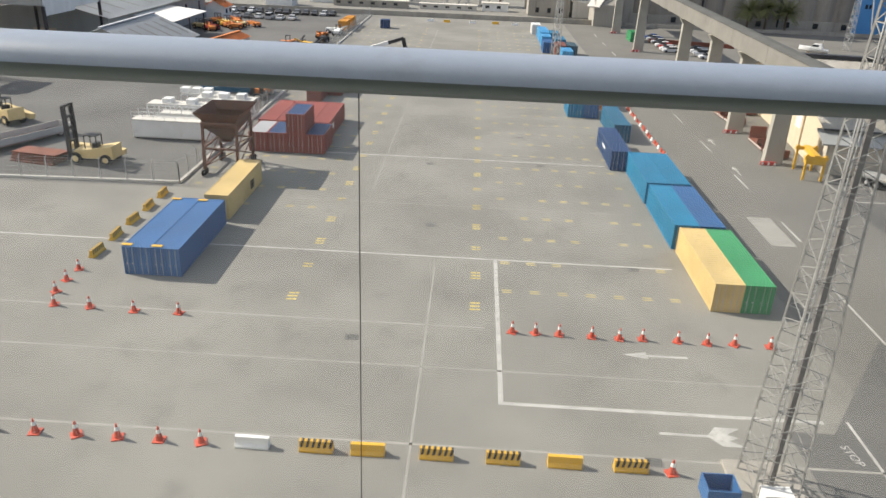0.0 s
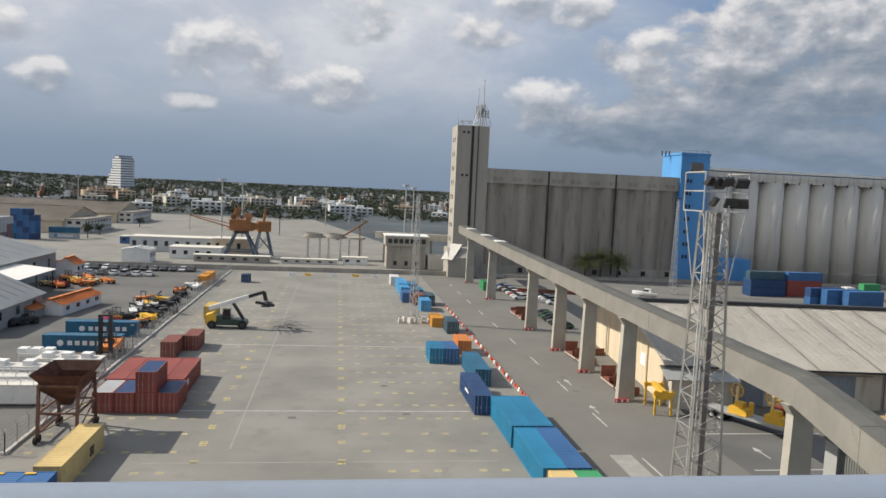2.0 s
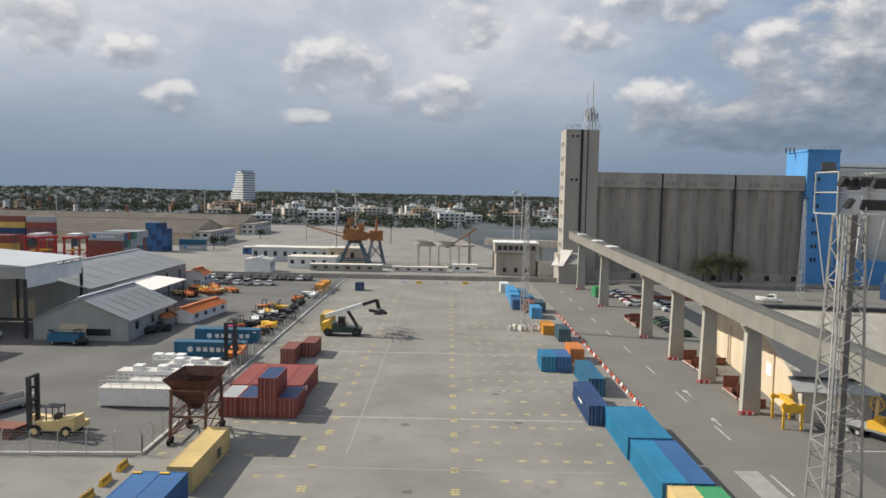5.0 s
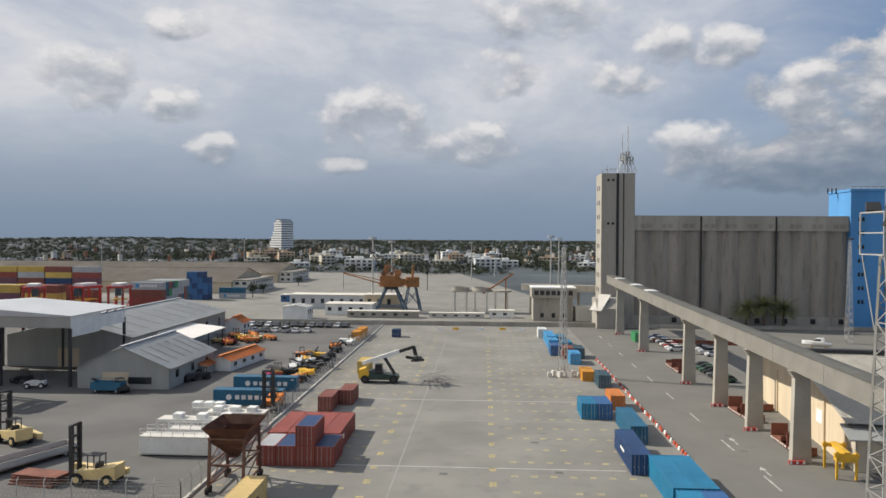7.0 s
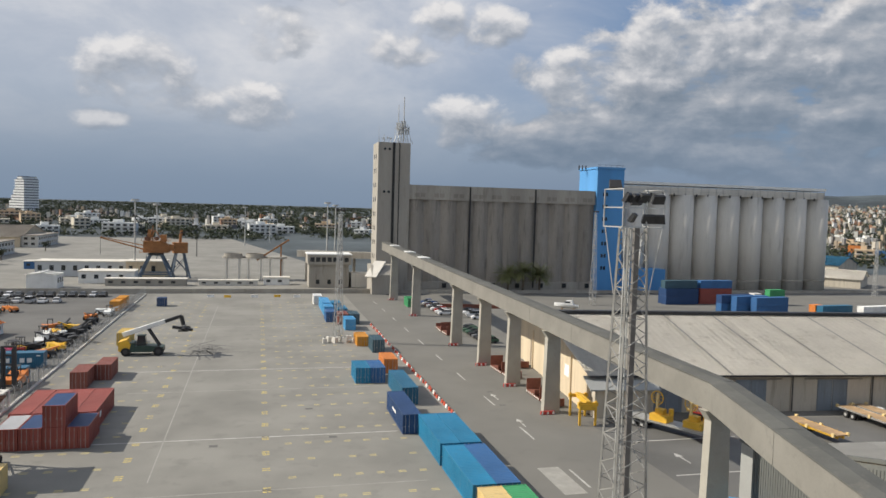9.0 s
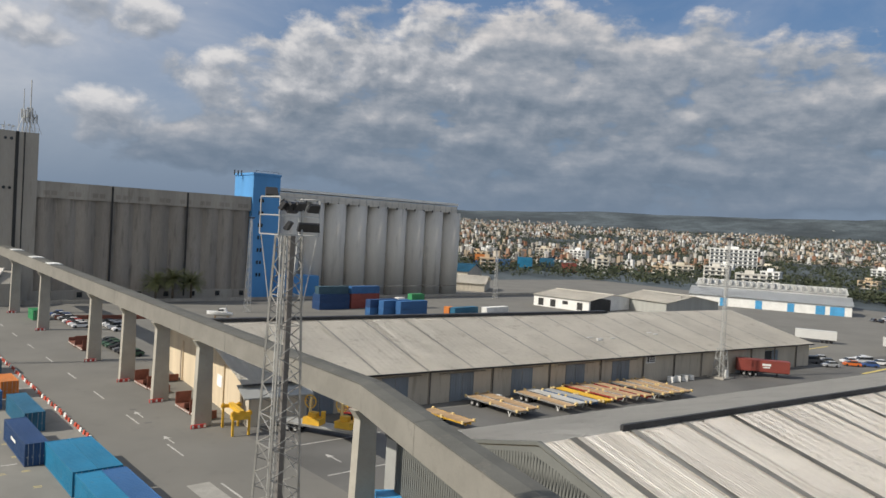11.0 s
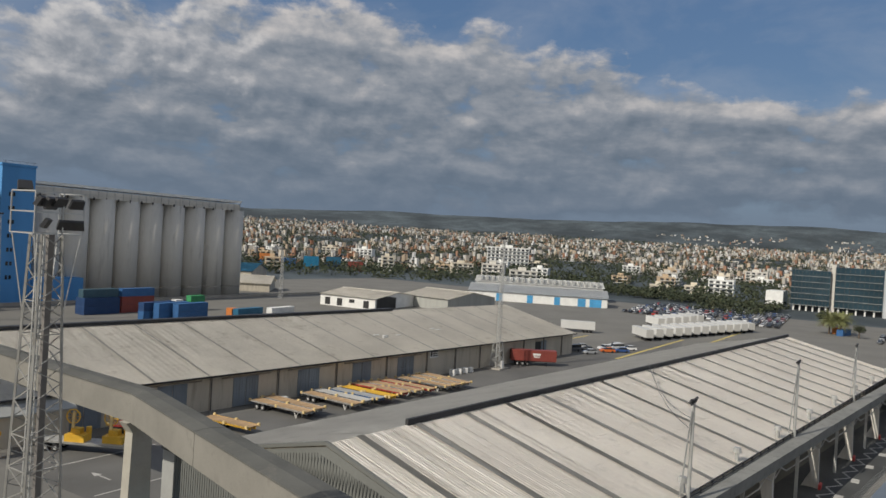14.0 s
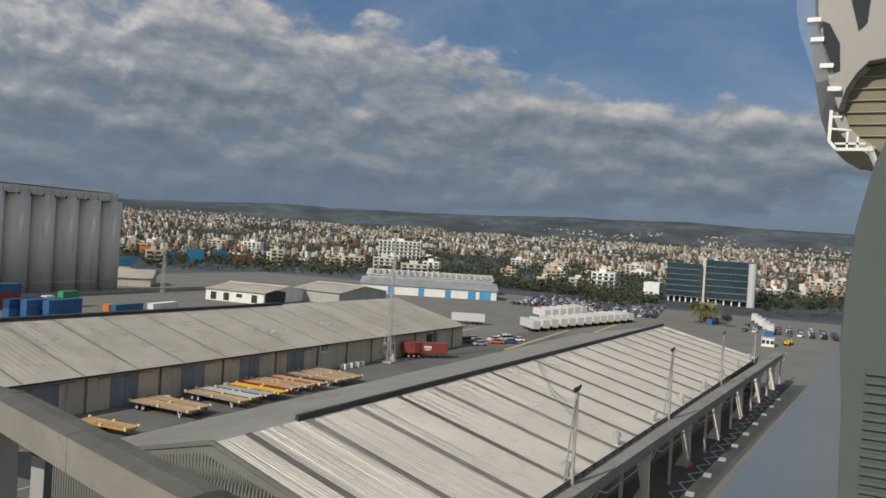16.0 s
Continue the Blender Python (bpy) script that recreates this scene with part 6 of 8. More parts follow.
# red load and the grey post with a coloured skip near the shed corner
t = thing("load_bin", "bright red load bin on a flatbed trailer", "bin", pose(64.2, 89.2, 1.38, 0, 0, 33))
bm = bmesh.new()
box(bm, -0.6, 0.6, -2.2, 2.4, 0, 1.0)
part("bin", bm, "red_paint", t)
bm = bmesh.new()
box(bm, -0.66, 0.66, -2.26, 2.46, 1.0, 1.06)
part("rim", bm, "cone_red", t)
t = thing("gate_pillar", "grey sheet-clad square pillar beside the gallery", "pillar", pose(50.0, 64.5, 0, 0, 0, -6))
bm = bmesh.new()
box(bm, -1.0, 1.0, -1.2, 1.2, 0, 5.9)
part("shaft", bm, "grey_sheet", t)
bm = bmesh.new()
box(bm, -1.15, 1.15, -1.35, 1.35, 5.9, 6.1)
part("cap", bm, "gallery_roof", t)
container("light_blue", 6.06, 43.4, 57.0, label="light blue container under the gallery", turn=-30)
container("orange", 6.06, 46.4, 55.2, label="orange-red container beside the blue one", turn=-30)

# red box trailer by the mast
t = thing("box_trailer", "dark red container on a semi-trailer", "trailer", pose(165.7, 80.6, 0, 0, 0, 40))
t.matrix_basis = pose(165.9, 80.4, 0, 0, 0, 37)
bm = bmesh.new()
box(bm, -1.22, 1.22, -5.6, 5.6, 1.2, 3.8)
part("box_body", bm, "box_red", t)
bm = bmesh.new()
for k in range(30):
    box(bm, -1.26, -1.22, -5.4 + 0.36 * k, -5.2 + 0.36 * k, 1.35, 3.65)
part("box_rib", bm, "box_red", t)
bm = bmesh.new()
box(bm, -1.28, -1.26, -1.6, 0.3, 2.6, 3.1)
box(bm, -1.28, -1.26, -1.4, 0.1, 2.1, 2.4)
part("lettering", bm, "white_paint", t)
for yy in (1.5, 2.8, 4.1):
    for s in (-0.95, 0.95):
        wheel("wheel", t, s, yy, 0.48, 0.4, "galv")
bm = bmesh.new()
for s in (-0.7, 0.7):
    beam(bm, (s, -3.2, 0), (s, -3.2, 1.2), 0.15)
    beam(bm, (s, -5.4, 1.1), (s, 5.4, 1.1), 0.2)
part("chassis", bm, "dark_metal", t)


# ---- quay side of the white-roofed shed: canopy, legs, lamps ----
M["quay_asphalt"] = mat("quay_asphalt", (0.062, 0.064, 0.062), 0.85, var=0.2, scale=0.3, bump=0.2, fine=40, dirt=(0.3, (0.09, 0.09, 0.085)), world_space=True)
M["canopy_top"] = mat("canopy_top", (0.22, 0.22, 0.205), 0.9, spec=0.2, var=0.1, scale=0.6, bump=0.1, fine=8, dirt=(0.4, (0.14, 0.14, 0.13)))


def quay_canopy():
    t = thing("quay_canopy", "flat grey concrete canopy on slanting legs along quay", "canopy")
    a, b = Vector((43.5, 18.1, 7.4)), Vector((195.0, -0.8, 7.4))
    d = (b - a).normalized()
    side = Vector((d.y, -d.x, 0))
    n = 20
    L = (b - a).length
    for i in range(n):
        p, q = a + d * (L * i / n + 0.03), a + d * (L * (i + 1) / n - 0.03)
        bm = bmesh.new()
        vs = [p - side * 1.95, q - side * 1.95, q, p]
        lo = [bm.verts.new(v) for v in vs]
        hi = [bm.verts.new(v + Vector((0, 0, 0.35))) for v in vs]
        bm.faces.new(lo[::-1])
        bm.faces.new(hi)
        for k in range(4):
            bm.faces.new((lo[k], lo[(k + 1) % 4], hi[(k + 1) % 4], hi[k]))
        part("slab", bm, "canopy_top", t, "weathered grey slab")
        bm = bmesh.new()
        beam(bm, p - side * 0.25 + Vector((0, 0, -0.45)), q - side * 0.25 + Vector((0, 0, -0.45)), 0.4, 0.9)
        part("edge_beam", bm, "canopy_top", t)
    # legs under the outer edge, wide at the top, with a fin behind
    for i in range(8):
        x = 49.9 + 19.6 * i
        f_ = (x - a.x) / d.x
        p = a + d * f_
        bm = bmesh.new()
        vs = []
        for y0, y1, z in ((0.45, 1.0, 0.0), (0.6, 2.0, 5.0), (0.3, 2.4, 6.6)):
            for u, yy in ((-0.45, y0), (0.45, y0), (0.45, y1), (-0.45, y1)):
                vs.append(bm.verts.new((p.x + u, p.y + yy, z)))
        bm.faces.new((vs[3], vs[2], vs[1], vs[0]))
        bm.faces.new(vs[8:12])
        for r_ in (0, 4):
            for k in range(4):
                bm.faces.new((vs[r_ + k], vs[r_ + (k + 1) % 4], vs[r_ + 4 + (k + 1) % 4], vs[r_ + 4 + k]))
        leg = part("leg", bm, "silo_light", t, "tapered pale concrete leg")
        bm = bmesh.new()
        prism(bm, [(p.y + 1.0, 0.0), (p.y + 2.5, 0.0), (p.y + 1.3, 2.4)], "x", p.x - 0.2, p.x + 0.2)
        part("fin", bm, "silo_light", leg)
        bm = bmesh.new()
        box(bm, p.x - 0.8, p.x + 0.8, p.y + 0.1, p.y + 0.4, 0, 0.6)
        part("bumper", bm, "red_paint", leg)
        q = p + d * 9.8
        bm = bmesh.new()
        beam(bm, q - side * 0.7 + Vector((0, 0, -0.4)), q - side * 0.7 + Vector((0, 0, -7.4)), 0.35)
        part("post", bm, "galv", t)
        # bracing between leg and post
        for s0, s1 in ((0.6, 4.9), (4.9, 9.2), (10.4, 14.7), (14.7, 19.0)):
            bm = bmesh.new()
            beam(bm, p + d * s0 + Vector((0, 0, -0.7)) - side * 0.6, p + d * s1 + Vector((0, 0, -2.2 if s0 < 3 or s0 > 12 else -0.7)) - side * 0.6, 0.13)
            beam(bm, p + d * s0 + Vector((0, 0, -2.2)) - side * 0.6, p + d * s1 + Vector((0, 0, -0.7 if s0 < 3 or s0 > 12 else -2.2)) - side * 0.6, 0.10)
            part("brace", bm, "galv", t)
    # gutter pipe and vents on the eave
    bm = bmesh.new()
    n = 46
    for i in range(n):
        p = W1_S[0].lerp(W1_S[1], (i + 0.5) / n)
        beam(bm, p + Vector((0, 0, -0.5)) + side * 0.3, p + Vector((0, 0, 0.25)) + side * 0.3, 0.12)
    for z in (-0.1, 0.25):
        beam(bm, W1_S[0] + side * 0.3 + Vector((0, 0, z)), W1_S[1] + side * 0.3 + Vector((0, 0, z)), 0.1)
    part("eave_rail", bm, "dark_metal", t)
    for i in range(8):
        p = W1_S[0].lerp(W1_S[1], 0.189 + i * 0.108) - side * 0.5
        bm = bmesh.new()
        tube(bm, p, p + Vector((0, 0, 1.0)), 0.22, n=8)
        tube(bm, p + Vector((0, 0, 1.0)), p + Vector((0, 0, 1.5)), 0.42, 0.36, n=10)
        part("roof_vent", bm, "galv", t)


quay_canopy()
for f, h in ((0.182, 8.4), (0.433, 8.8), (0.688, 8.4), (0.950, 7.4)):
    p = W1_S[0].lerp(W1_S[1], f)
    t = thing("roof_lamp_post", "slim steel lamp post with ladder on roof edge", "lamp post", Matrix.Translation(p + Vector((0, -0.4, 0))), "lamp posts on the shed roof")
    bm = bmesh.new()
    tube(bm, (0, 0, -0.4), (0, 0, h), 0.19, 0.14, n=8)
    part("post", bm, "galv", t)
    bm = bmesh.new()
    for s in (-0.2, 0.15):
        beam(bm, (-0.85 + s, 0.5, 0.2), (-0.3 + s * 0.5, 0.05, h - 0.6), 0.06)
    for k in range(18):
        g_ = k / 18
        beam(bm, (-1.05 + 0.55 * g_, 0.5 - 0.45 * g_, 0.4 + (h - 1.2) * g_), (-0.7 + 0.45 * g_, 0.5 - 0.45 * g_, 0.4 + (h - 1.2) * g_), 0.04)
    part("ladder", bm, "galv", t)
    bm = bmesh.new()
    beam(bm, (-0.9, 0, h), (0.9, 0, h + 0.1), 0.12)
    part("arm", bm, "dark_metal", t)
    for s in (-0.75, 0.2, 0.75):
        bm = bmesh.new()
        floodlight(bm, (s, 0, h + 0.3), 0.4 * s, 0.6, 0.9)
        part("floodlight", bm, "dark_metal", t)
for y0, h0 in ((0.0, 11.6), (0.05, 10.9)):
    bm = bmesh.new()
    a = W1_R[0].lerp(W1_R[1], 0.45) + Vector((0, 0, 0.8))
    prev = None
    for k in range(25):
        g_ = k / 24
        p = a.lerp(W1_S[0].lerp(W1_S[1], 0.182) + Vector((0, -0.4, 7.0 - y0 * 20)), g_) + Vector((0, 0, -1.4 * math.sin(math.pi * g_) - y0 * 10 * (1 - g_) * 0))
        if prev is not None:
            beam(bm, prev, p, 0.035)
        prev = p
    ob = part("cable", bm, "black")
    tagged(ob, "thin black cable slung over the roof", "cable")
# hatched strip and rails along the quay edge
slab("quay_road", [(40, 24.0), (196, 3.5), (200, -6.5), (40, 14.5)], -0.01, 0.003, "quay_asphalt", "dark oil-stained quay apron under the canopy", "pavement")
bm = bmesh.new()
for i in range(52):
    x0 = 62 + 2.4 * i
    y0 = 14.6 - 0.118 * (x0 - 62)
    o = 0.7 if i % 2 else -0.7
    beam(bm, (x0, y0 - o, 0.008), (x0 + 2.4, y0 - 0.28 + o, 0.008), 0.28, 0.008)
setting("zigzag_mark", bm, "line_white", "white zigzag line along the quay", "road marking")
strips("quay_mark", [(66 + 9.8 * i, 68.2 + 9.8 * i, 12.0 - 1.16 * i, 13.0 - 1.16 * i) for i in range(12)], "line_white", "worn white blocks beside the zigzag", 0.007)


# ---- vehicles ----
CAR_COL = {"white": (0.72, 0.72, 0.72), "silver": (0.45, 0.46, 0.47), "black": (0.02, 0.02, 0.022), "grey": (0.12, 0.125, 0.13), "red": (0.4, 0.04, 0.03), "blue": (0.04, 0.09, 0.25), "orange": (0.6, 0.14, 0.03), "green": (0.06, 0.12, 0.08)}
for k, c in CAR_COL.items():
    M["car_" + k] = mat("car_" + k, c, 0.25, var=0.03, bump=0, spec=0.6)
CAR_MESH = {}


def car(x, y, turn, colour="white", style="car", group="parked cars"):
    key = (colour, style)
    if key not in CAR_MESH:
        out = {}
        if style == "car":
            prof = [(-2.1, 0.3), (2.1, 0.3), (2.15, 0.75), (1.2, 0.95), (-1.9, 1.0), (-2.15, 0.8)]
            top = [(1.15, 0.95), (0.35, 1.42), (-1.2, 1.45), (-1.95, 1.0)]
        else:
            prof = [(-2.4, 0.35), (2.4, 0.35), (2.45, 0.95), (1.7, 1.15), (-2.4, 1.15)]
            top = [(1.65, 1.15), (1.0, 1.85), (-2.3, 1.95), (-2.4, 1.15)]
        bm = bmesh.new()
        prism(bm, prof, "x", -0.87, 0.87)
        roof = [(top[0][0] - 0.55, top[1][1] - 0.03), (top[1][0] - 0.1, top[1][1] + 0.04), (top[2][0], top[2][1] + 0.04), (top[2][0] - 0.2, top[2][1] - 0.05)]
        prism(bm, [(top[1][0], top[1][1] - 0.01), (top[1][0] - 0.1, top[1][1] + 0.05), (top[2][0], top[2][1] + 0.05), (top[2][0] - 0.08, top[2][1] - 0.01)], "x", -0.74, 0.74)
        out["body"] = mesh_of("body", bm, "car_" + colour)
        bm = bmesh.new()
        prism(bm, top, "x", -0.76, 0.76)
        out["window_band"] = mesh_of("window_band", bm, "pane")
        for nm, sx, yy in (("wheel", -0.8, 1.35), ("wheel_b", 0.8, 1.35), ("wheel_c", -0.8, -1.3), ("wheel_d", 0.8, -1.3)):
            bm = bmesh.new()
            tube(bm, (sx - 0.1, yy, 0.33), (sx + 0.1, yy, 0.33), 0.33, n=12)
            out[nm] = mesh_of("wheel", bm, "tyre")
        CAR_MESH[key] = out
    far = math.hypot(x, y) > 320
    t = thing("car", {"car": colour + " parked car on the asphalt", "van": colour + " parked van on the asphalt"}[style], style if style == "van" else "car", pose(x, y, 0, 0, 0, turn), group)
    for nm, me in CAR_MESH[key].items():
        if far and nm in ("wheel_b", "wheel_d"):
            continue
        part("wheel" if nm.startswith("wheel") else nm, me, None, t)


cr = random.Random(11)
PAL = ["white", "white", "white", "silver", "silver", "grey", "black", "black", "red", "blue", "grey"]
for i in range(12):
    car(-76 + 2.85 * i + cr.uniform(-0.2, 0.2), 238 + cr.uniform(-0.4, 0.4), 180 + cr.uniform(-3, 3), cr.choice(["black", "grey", "silver", "white", "black"]), group="cars by the wall")
for i in range(7):
    car(-74 + 3.3 * i, 224 + cr.uniform(-0.6, 0.6), cr.uniform(-4, 4), cr.choice(["white", "white", "silver", "grey"]), "van" if i == 4 else "car", group="cars by the wall")
for i in range(9):
    car(50.5 + cr.uniform(-0.3, 0.3), 196 + 2.9 * i, 90 + cr.uniform(-3, 3), cr.choice(PAL), group="cars beside the gallery")
for i in range(5):
    car(57.5, 188 + 2.9 * i, 90 + cr.uniform(-3, 3), "white" if i < 2 else cr.choice(PAL), "van" if i == 1 else "car", group="cars beside the gallery")
for i in range(7):
    car(49.5, 154 + 2.8 * i, 90 + cr.uniform(-3, 3), cr.choice(["black", "grey", "black", "green"]), group="cars beside the gallery")
for x, y, c, s in ((198, 78.5, "silver", "car"), (206, 76.3, "orange", "car"), (203, 81.5, "grey", "car"), (211, 79, "white", "car"), (214, 76.6, "white", "van"), (210, 73.5, "blue", "car"), (216.5, 73.5, "white", "car"), (220, 79, "white", "car"), (199, 84, "grey", "van"), (207, 85, "silver", "car")):
    car(x, y, cr.uniform(30, 60), c, s, "cars by the shed")
# big car park far to the east
for r in range(9):
    for i in range(24):
        if cr.random() < 0.1:
            continue
        car(352 + 9.5 * r + cr.uniform(-0.4, 0.4), 54 + 3.0 * i + r * 0.8, 90 + cr.uniform(-3, 3), cr.choice(PAL), "van" if cr.random() < 0.12 else "car", "cars in the large car park")
for r in range(4):
    for i in range(10):
        car(330 + 7.5 * r, -24 + 4.2 * i, 80 + cr.uniform(-3, 3), cr.choice(PAL), "van" if cr.random() < 0.4 else "car", "cars in the far lot")


def motorboat(x, y, turn):
    t = thing("motorboat", "small white motorboat standing ashore", "boat", pose(x, y, 0.5, 0, 0, turn))
    bm = bmesh.new()
    rows = []
    for yy, w, zk in ((-3.2, 1.2, 0.35), (-1, 1.35, 0.2), (1.2, 1.2, 0.25), (2.8, 0.7, 0.6), (3.9, 0.05, 1.2)):
        rows.append([bm.verts.new((-w, yy, 1.5 + 0.08 * yy)), bm.verts.new((-w * 0.8, yy, 0.8)), bm.verts.new((0, yy, zk)), bm.verts.new((w * 0.8, yy, 0.8)), bm.verts.new((w, yy, 1.5 + 0.08 * yy))])
    for a, b in zip(rows, rows[1:]):
        for i in range(4):
            bm.faces.new((a[i], a[i + 1], b[i + 1], b[i]))
        bm.faces.new((a[4], a[0], b[0], b[4]))
    bm.faces.new(rows[0])
    part("hull", bm, "ship_white", t)
    bm = bmesh.new()
    prism(bm, [(-1.8, 1.5), (1.2, 1.6), (0.4, 2.5), (-1.4, 2.6)], "x", -0.85, 0.85)
    part("cabin", bm, "ship_white", t)
    bm = bmesh.new()
    prism(bm, [(-0.9, 1.85), (0.9, 1.85), (0.45, 2.35), (-0.9, 2.4)], "x", -0.87, 0.87)
    part("cabin_window", bm, "pane", t)
    bm = bmesh.new()
    for s in (-0.8, 0.8):
        beam(bm, (s, -1.2, 2.5), (s, -1.6, 3.5), 0.06)
    beam(bm, (-0.8, -1.6, 3.5), (0.8, -1.6, 3.5), 0.08)
    part("radar_arch", bm, "galv", t)
    for yy in (-2, 1.5):
        bm = bmesh.new()
        box(bm, -1, 1, yy - 0.15, yy + 0.15, -0.5, 0.35)
        part("cradle", bm, "timber", t)


motorboat(89.2, 202.5, 60)


def palm(x, y, h, seed):
    r = random.Random(seed)
    t = thing("palm_tree", "stout date palm with a full green crown", "palm tree", pose(x, y, 0, 0, 0, r.uniform(0, 360)), "palms before the silo")
    bm = bmesh.new()
    prev = (0, 0, 0)
    for k in range(6):
        nx = (0.1 * math.sin(k), 0.08 * k * 0.2, h * (k + 1) / 6)
        tube(bm, prev, nx, 0.42 - 0.02 * k, 0.36 - 0.02 * k, n=10)
        prev = nx
    part("trunk", bm, "bark", t)
    bm = bmesh.new()
    for i in range(110):
        a = r.uniform(0, 6.28)
        up = r.uniform(-0.35, 1.15)
        L = r.uniform(4.6, 6.4)
        p = Vector(prev)
        d = Vector((math.cos(a) * math.cos(up), math.sin(a) * math.cos(up), math.sin(up)))
        sidev = Vector((-math.sin(a), math.cos(a), 0))
        pts = [p]
        for s in range(5):
            d = (d + Vector((0, 0, -0.16))).normalized()
            pts.append(pts[-1] + d * L / 5)
        for s in range(5):
            p0, p1 = pts[s], pts[s + 1]
            w = 0.8 * math.sin(math.pi * (s + 0.7) / 5.6)
            for sg in (-1, 1):
                for q in range(3):
                    b0 = p0.lerp(p1, q / 3)
                    b1 = p0.lerp(p1, (q + 0.6) / 3)
                    tip = b1 + sidev * sg * w + d * 0.25 + Vector((0, 0, -0.15))
                    bm.faces.new([bm.verts.new(v) for v in (b0, b1, tip)])
    part("crown", bm, "palm_leaf", t)


for x, h, s in ((86.4, 6.6, 1), (92.0, 7.4, 2), (98.4, 6.4, 3)):
    palm(x, 248.5, h, s)
# containers before the pale silos
container("navy", 12.19, 135.2, 216.2, label="dark blue forty-foot container before the silos", turn=92, group="containers before the silos")
container("navy", 12.19, 135.4, 218.8, label="dark blue container in a stacked block", turn=92, group="containers before the silos")
container("navy", 12.19, 135.4, 218.8, 2.6, label="dark blue container stacked on another", turn=92, group="containers before the silos")
container("red", 12.19, 148.4, 217.2, label="dark red container before the silos", turn=92, group="containers before the silos")
container("red", 12.19, 148.4, 217.2, 2.6, label="dark red container stacked on a red one", turn=92, group="containers before the silos")
container("blue", 12.19, 151.0, 192.6, label="blue forty-foot container beside the shed", turn=96, group="containers before the silos")
container("blue", 12.19, 146.6, 196.0, label="blue forty-foot container behind another", turn=96, group="containers before the silos")
container("blue", 12.19, 143.6, 199.2, label="blue forty-foot container at the back of three", turn=96, group="containers before the silos")
for x, y, z, c, a, lab in ((135.2, 216.2, 2.6, "navy", 92, "dark blue container in the middle of a stack"), (135.3, 217.3, 5.2, "dark", 92, "dark steel container on top of a stack"), (148.4, 217.2, 5.2, "blue", 92, "blue container on top of red ones"),
                            (146.6, 196.0, 2.6, "blue", 96, "blue container stacked on another"), (143.6, 199.2, 2.6, "navy", 96, "navy container stacked at the back"), (151.0, 192.6, 2.6, "blue", 96, "bright blue container stacked in front")):
    container(c, 12.19, x, y, z, a, label=lab, group="containers before the silos")
container("red", 6.06, 169.0, 213.2, label="dark red container under a green one", turn=92, group="containers before the silos")
container("green", 6.06, 169.0, 213.2, 2.6, label="green container stacked before the silos", turn=92, group="containers before the silos")
container("white", 2.99, 162.6, 214.6, label="small white cabin container", turn=92, H=3.8, group="containers before the silos")
container("teal", 12.19, 174.6, 192.6, label="teal container in a low row", turn=96, group="containers before the silos")
container("orange", 3.0, 169.4, 194.6, label="small orange container in a low row", turn=96, group="containers before the silos")
container("white", 12.19, 187.8, 190.6, label="white container in a low row", turn=96, group="containers before the silos")

container("orange", 6.06, 47.7, 56.5, label="orange-red steel container standing below the gallery")


# ---- plain sheds and buildings ----
def shed(name, label, m, L, D, eave, ridge, wall, roof, doors=0, windows=0, roof_over=0.8, cat="shed", seams=0):
    """Gabled shed; long axis along local y, x across, entry gable at y=0."""
    t = thing(name, label, cat, m)
    for yy in (0.0, L - 0.25):
        bm = bmesh.new()
        prism(bm, [(0, 0), (D, 0), (D, eave), (D / 2, ridge - 0.15), (0, eave)], "y", yy, yy + 0.25)
        part("gable_wall", bm, wall, t)
    for xx in (0.0, D - 0.25):
        bm = bmesh.new()
        box(bm, xx, xx + 0.25, 0.25, L - 0.25, 0, eave)
        part("side_wall", bm, wall, t)
    s = (ridge - eave) / (D / 2)
    for x0 in (-roof_over, D + roof_over):
        bm = bmesh.new()
        n = max(4, int(L / 0.9))
        A, B = [], []
        for i in range(2 * n + 1):
            yy = -roof_over + (L + 2 * roof_over) * i / (2 * n)
            dz = 0.05 if i % 2 else 0
            A.append(bm.verts.new((x0, yy, eave - s * roof_over + dz)))
            B.append(bm.verts.new((D / 2, yy, ridge + dz)))
        for i in range(2 * n):
            bm.faces.new((A[i], A[i + 1], B[i + 1], B[i]))
        bmesh.ops.solidify(bm, geom=bm.faces[:], thickness=0.12)
        part("roof_slope", bm, roof, t)
    bm = bmesh.new()
    box(bm, D / 2 - 0.35, D / 2 + 0.35, -roof_over, L + roof_over, ridge + 0.02, ridge + 0.2)
    part("ridge_cap", bm, roof, t)
    for i in range(seams):
        yy = L * (i + 0.5) / seams
        bm = bmesh.new()
        quad(bm, (D * 0.62, yy, ridge - s * D * 0.12 + 0.07), (D * 0.62, yy + 0.7, ridge - s * D * 0.12 + 0.07), (D * 0.95, yy + 0.7, eave + s * D * 0.05 + 0.07), (D * 0.95, yy, eave + s * D * 0.05 + 0.07))
        bmesh.ops.solidify(bm, geom=bm.faces[:], thickness=0.04)
        part("skylight_strip", bm, "skylight_strip", t)
    for i in range(doors):
        bm = bmesh.new()
        w = min(5.0, D / (doors + 1) * 0.8)
        cx = D * (i + 1) / (doors + 1)
        box(bm, cx - w / 2, cx + w / 2, -0.07, 0, 0, min(4.2, eave - 0.2))
        part("door", bm, "cream_wall", t)
    for i in range(windows):
        bm = bmesh.new()
        yy = L * (i + 0.5) / windows
        box(bm, D, D + 0.06, yy - 0.7, yy + 0.7, eave * 0.4, eave * 0.75)
        part("window", bm, "pane", t)
    return t


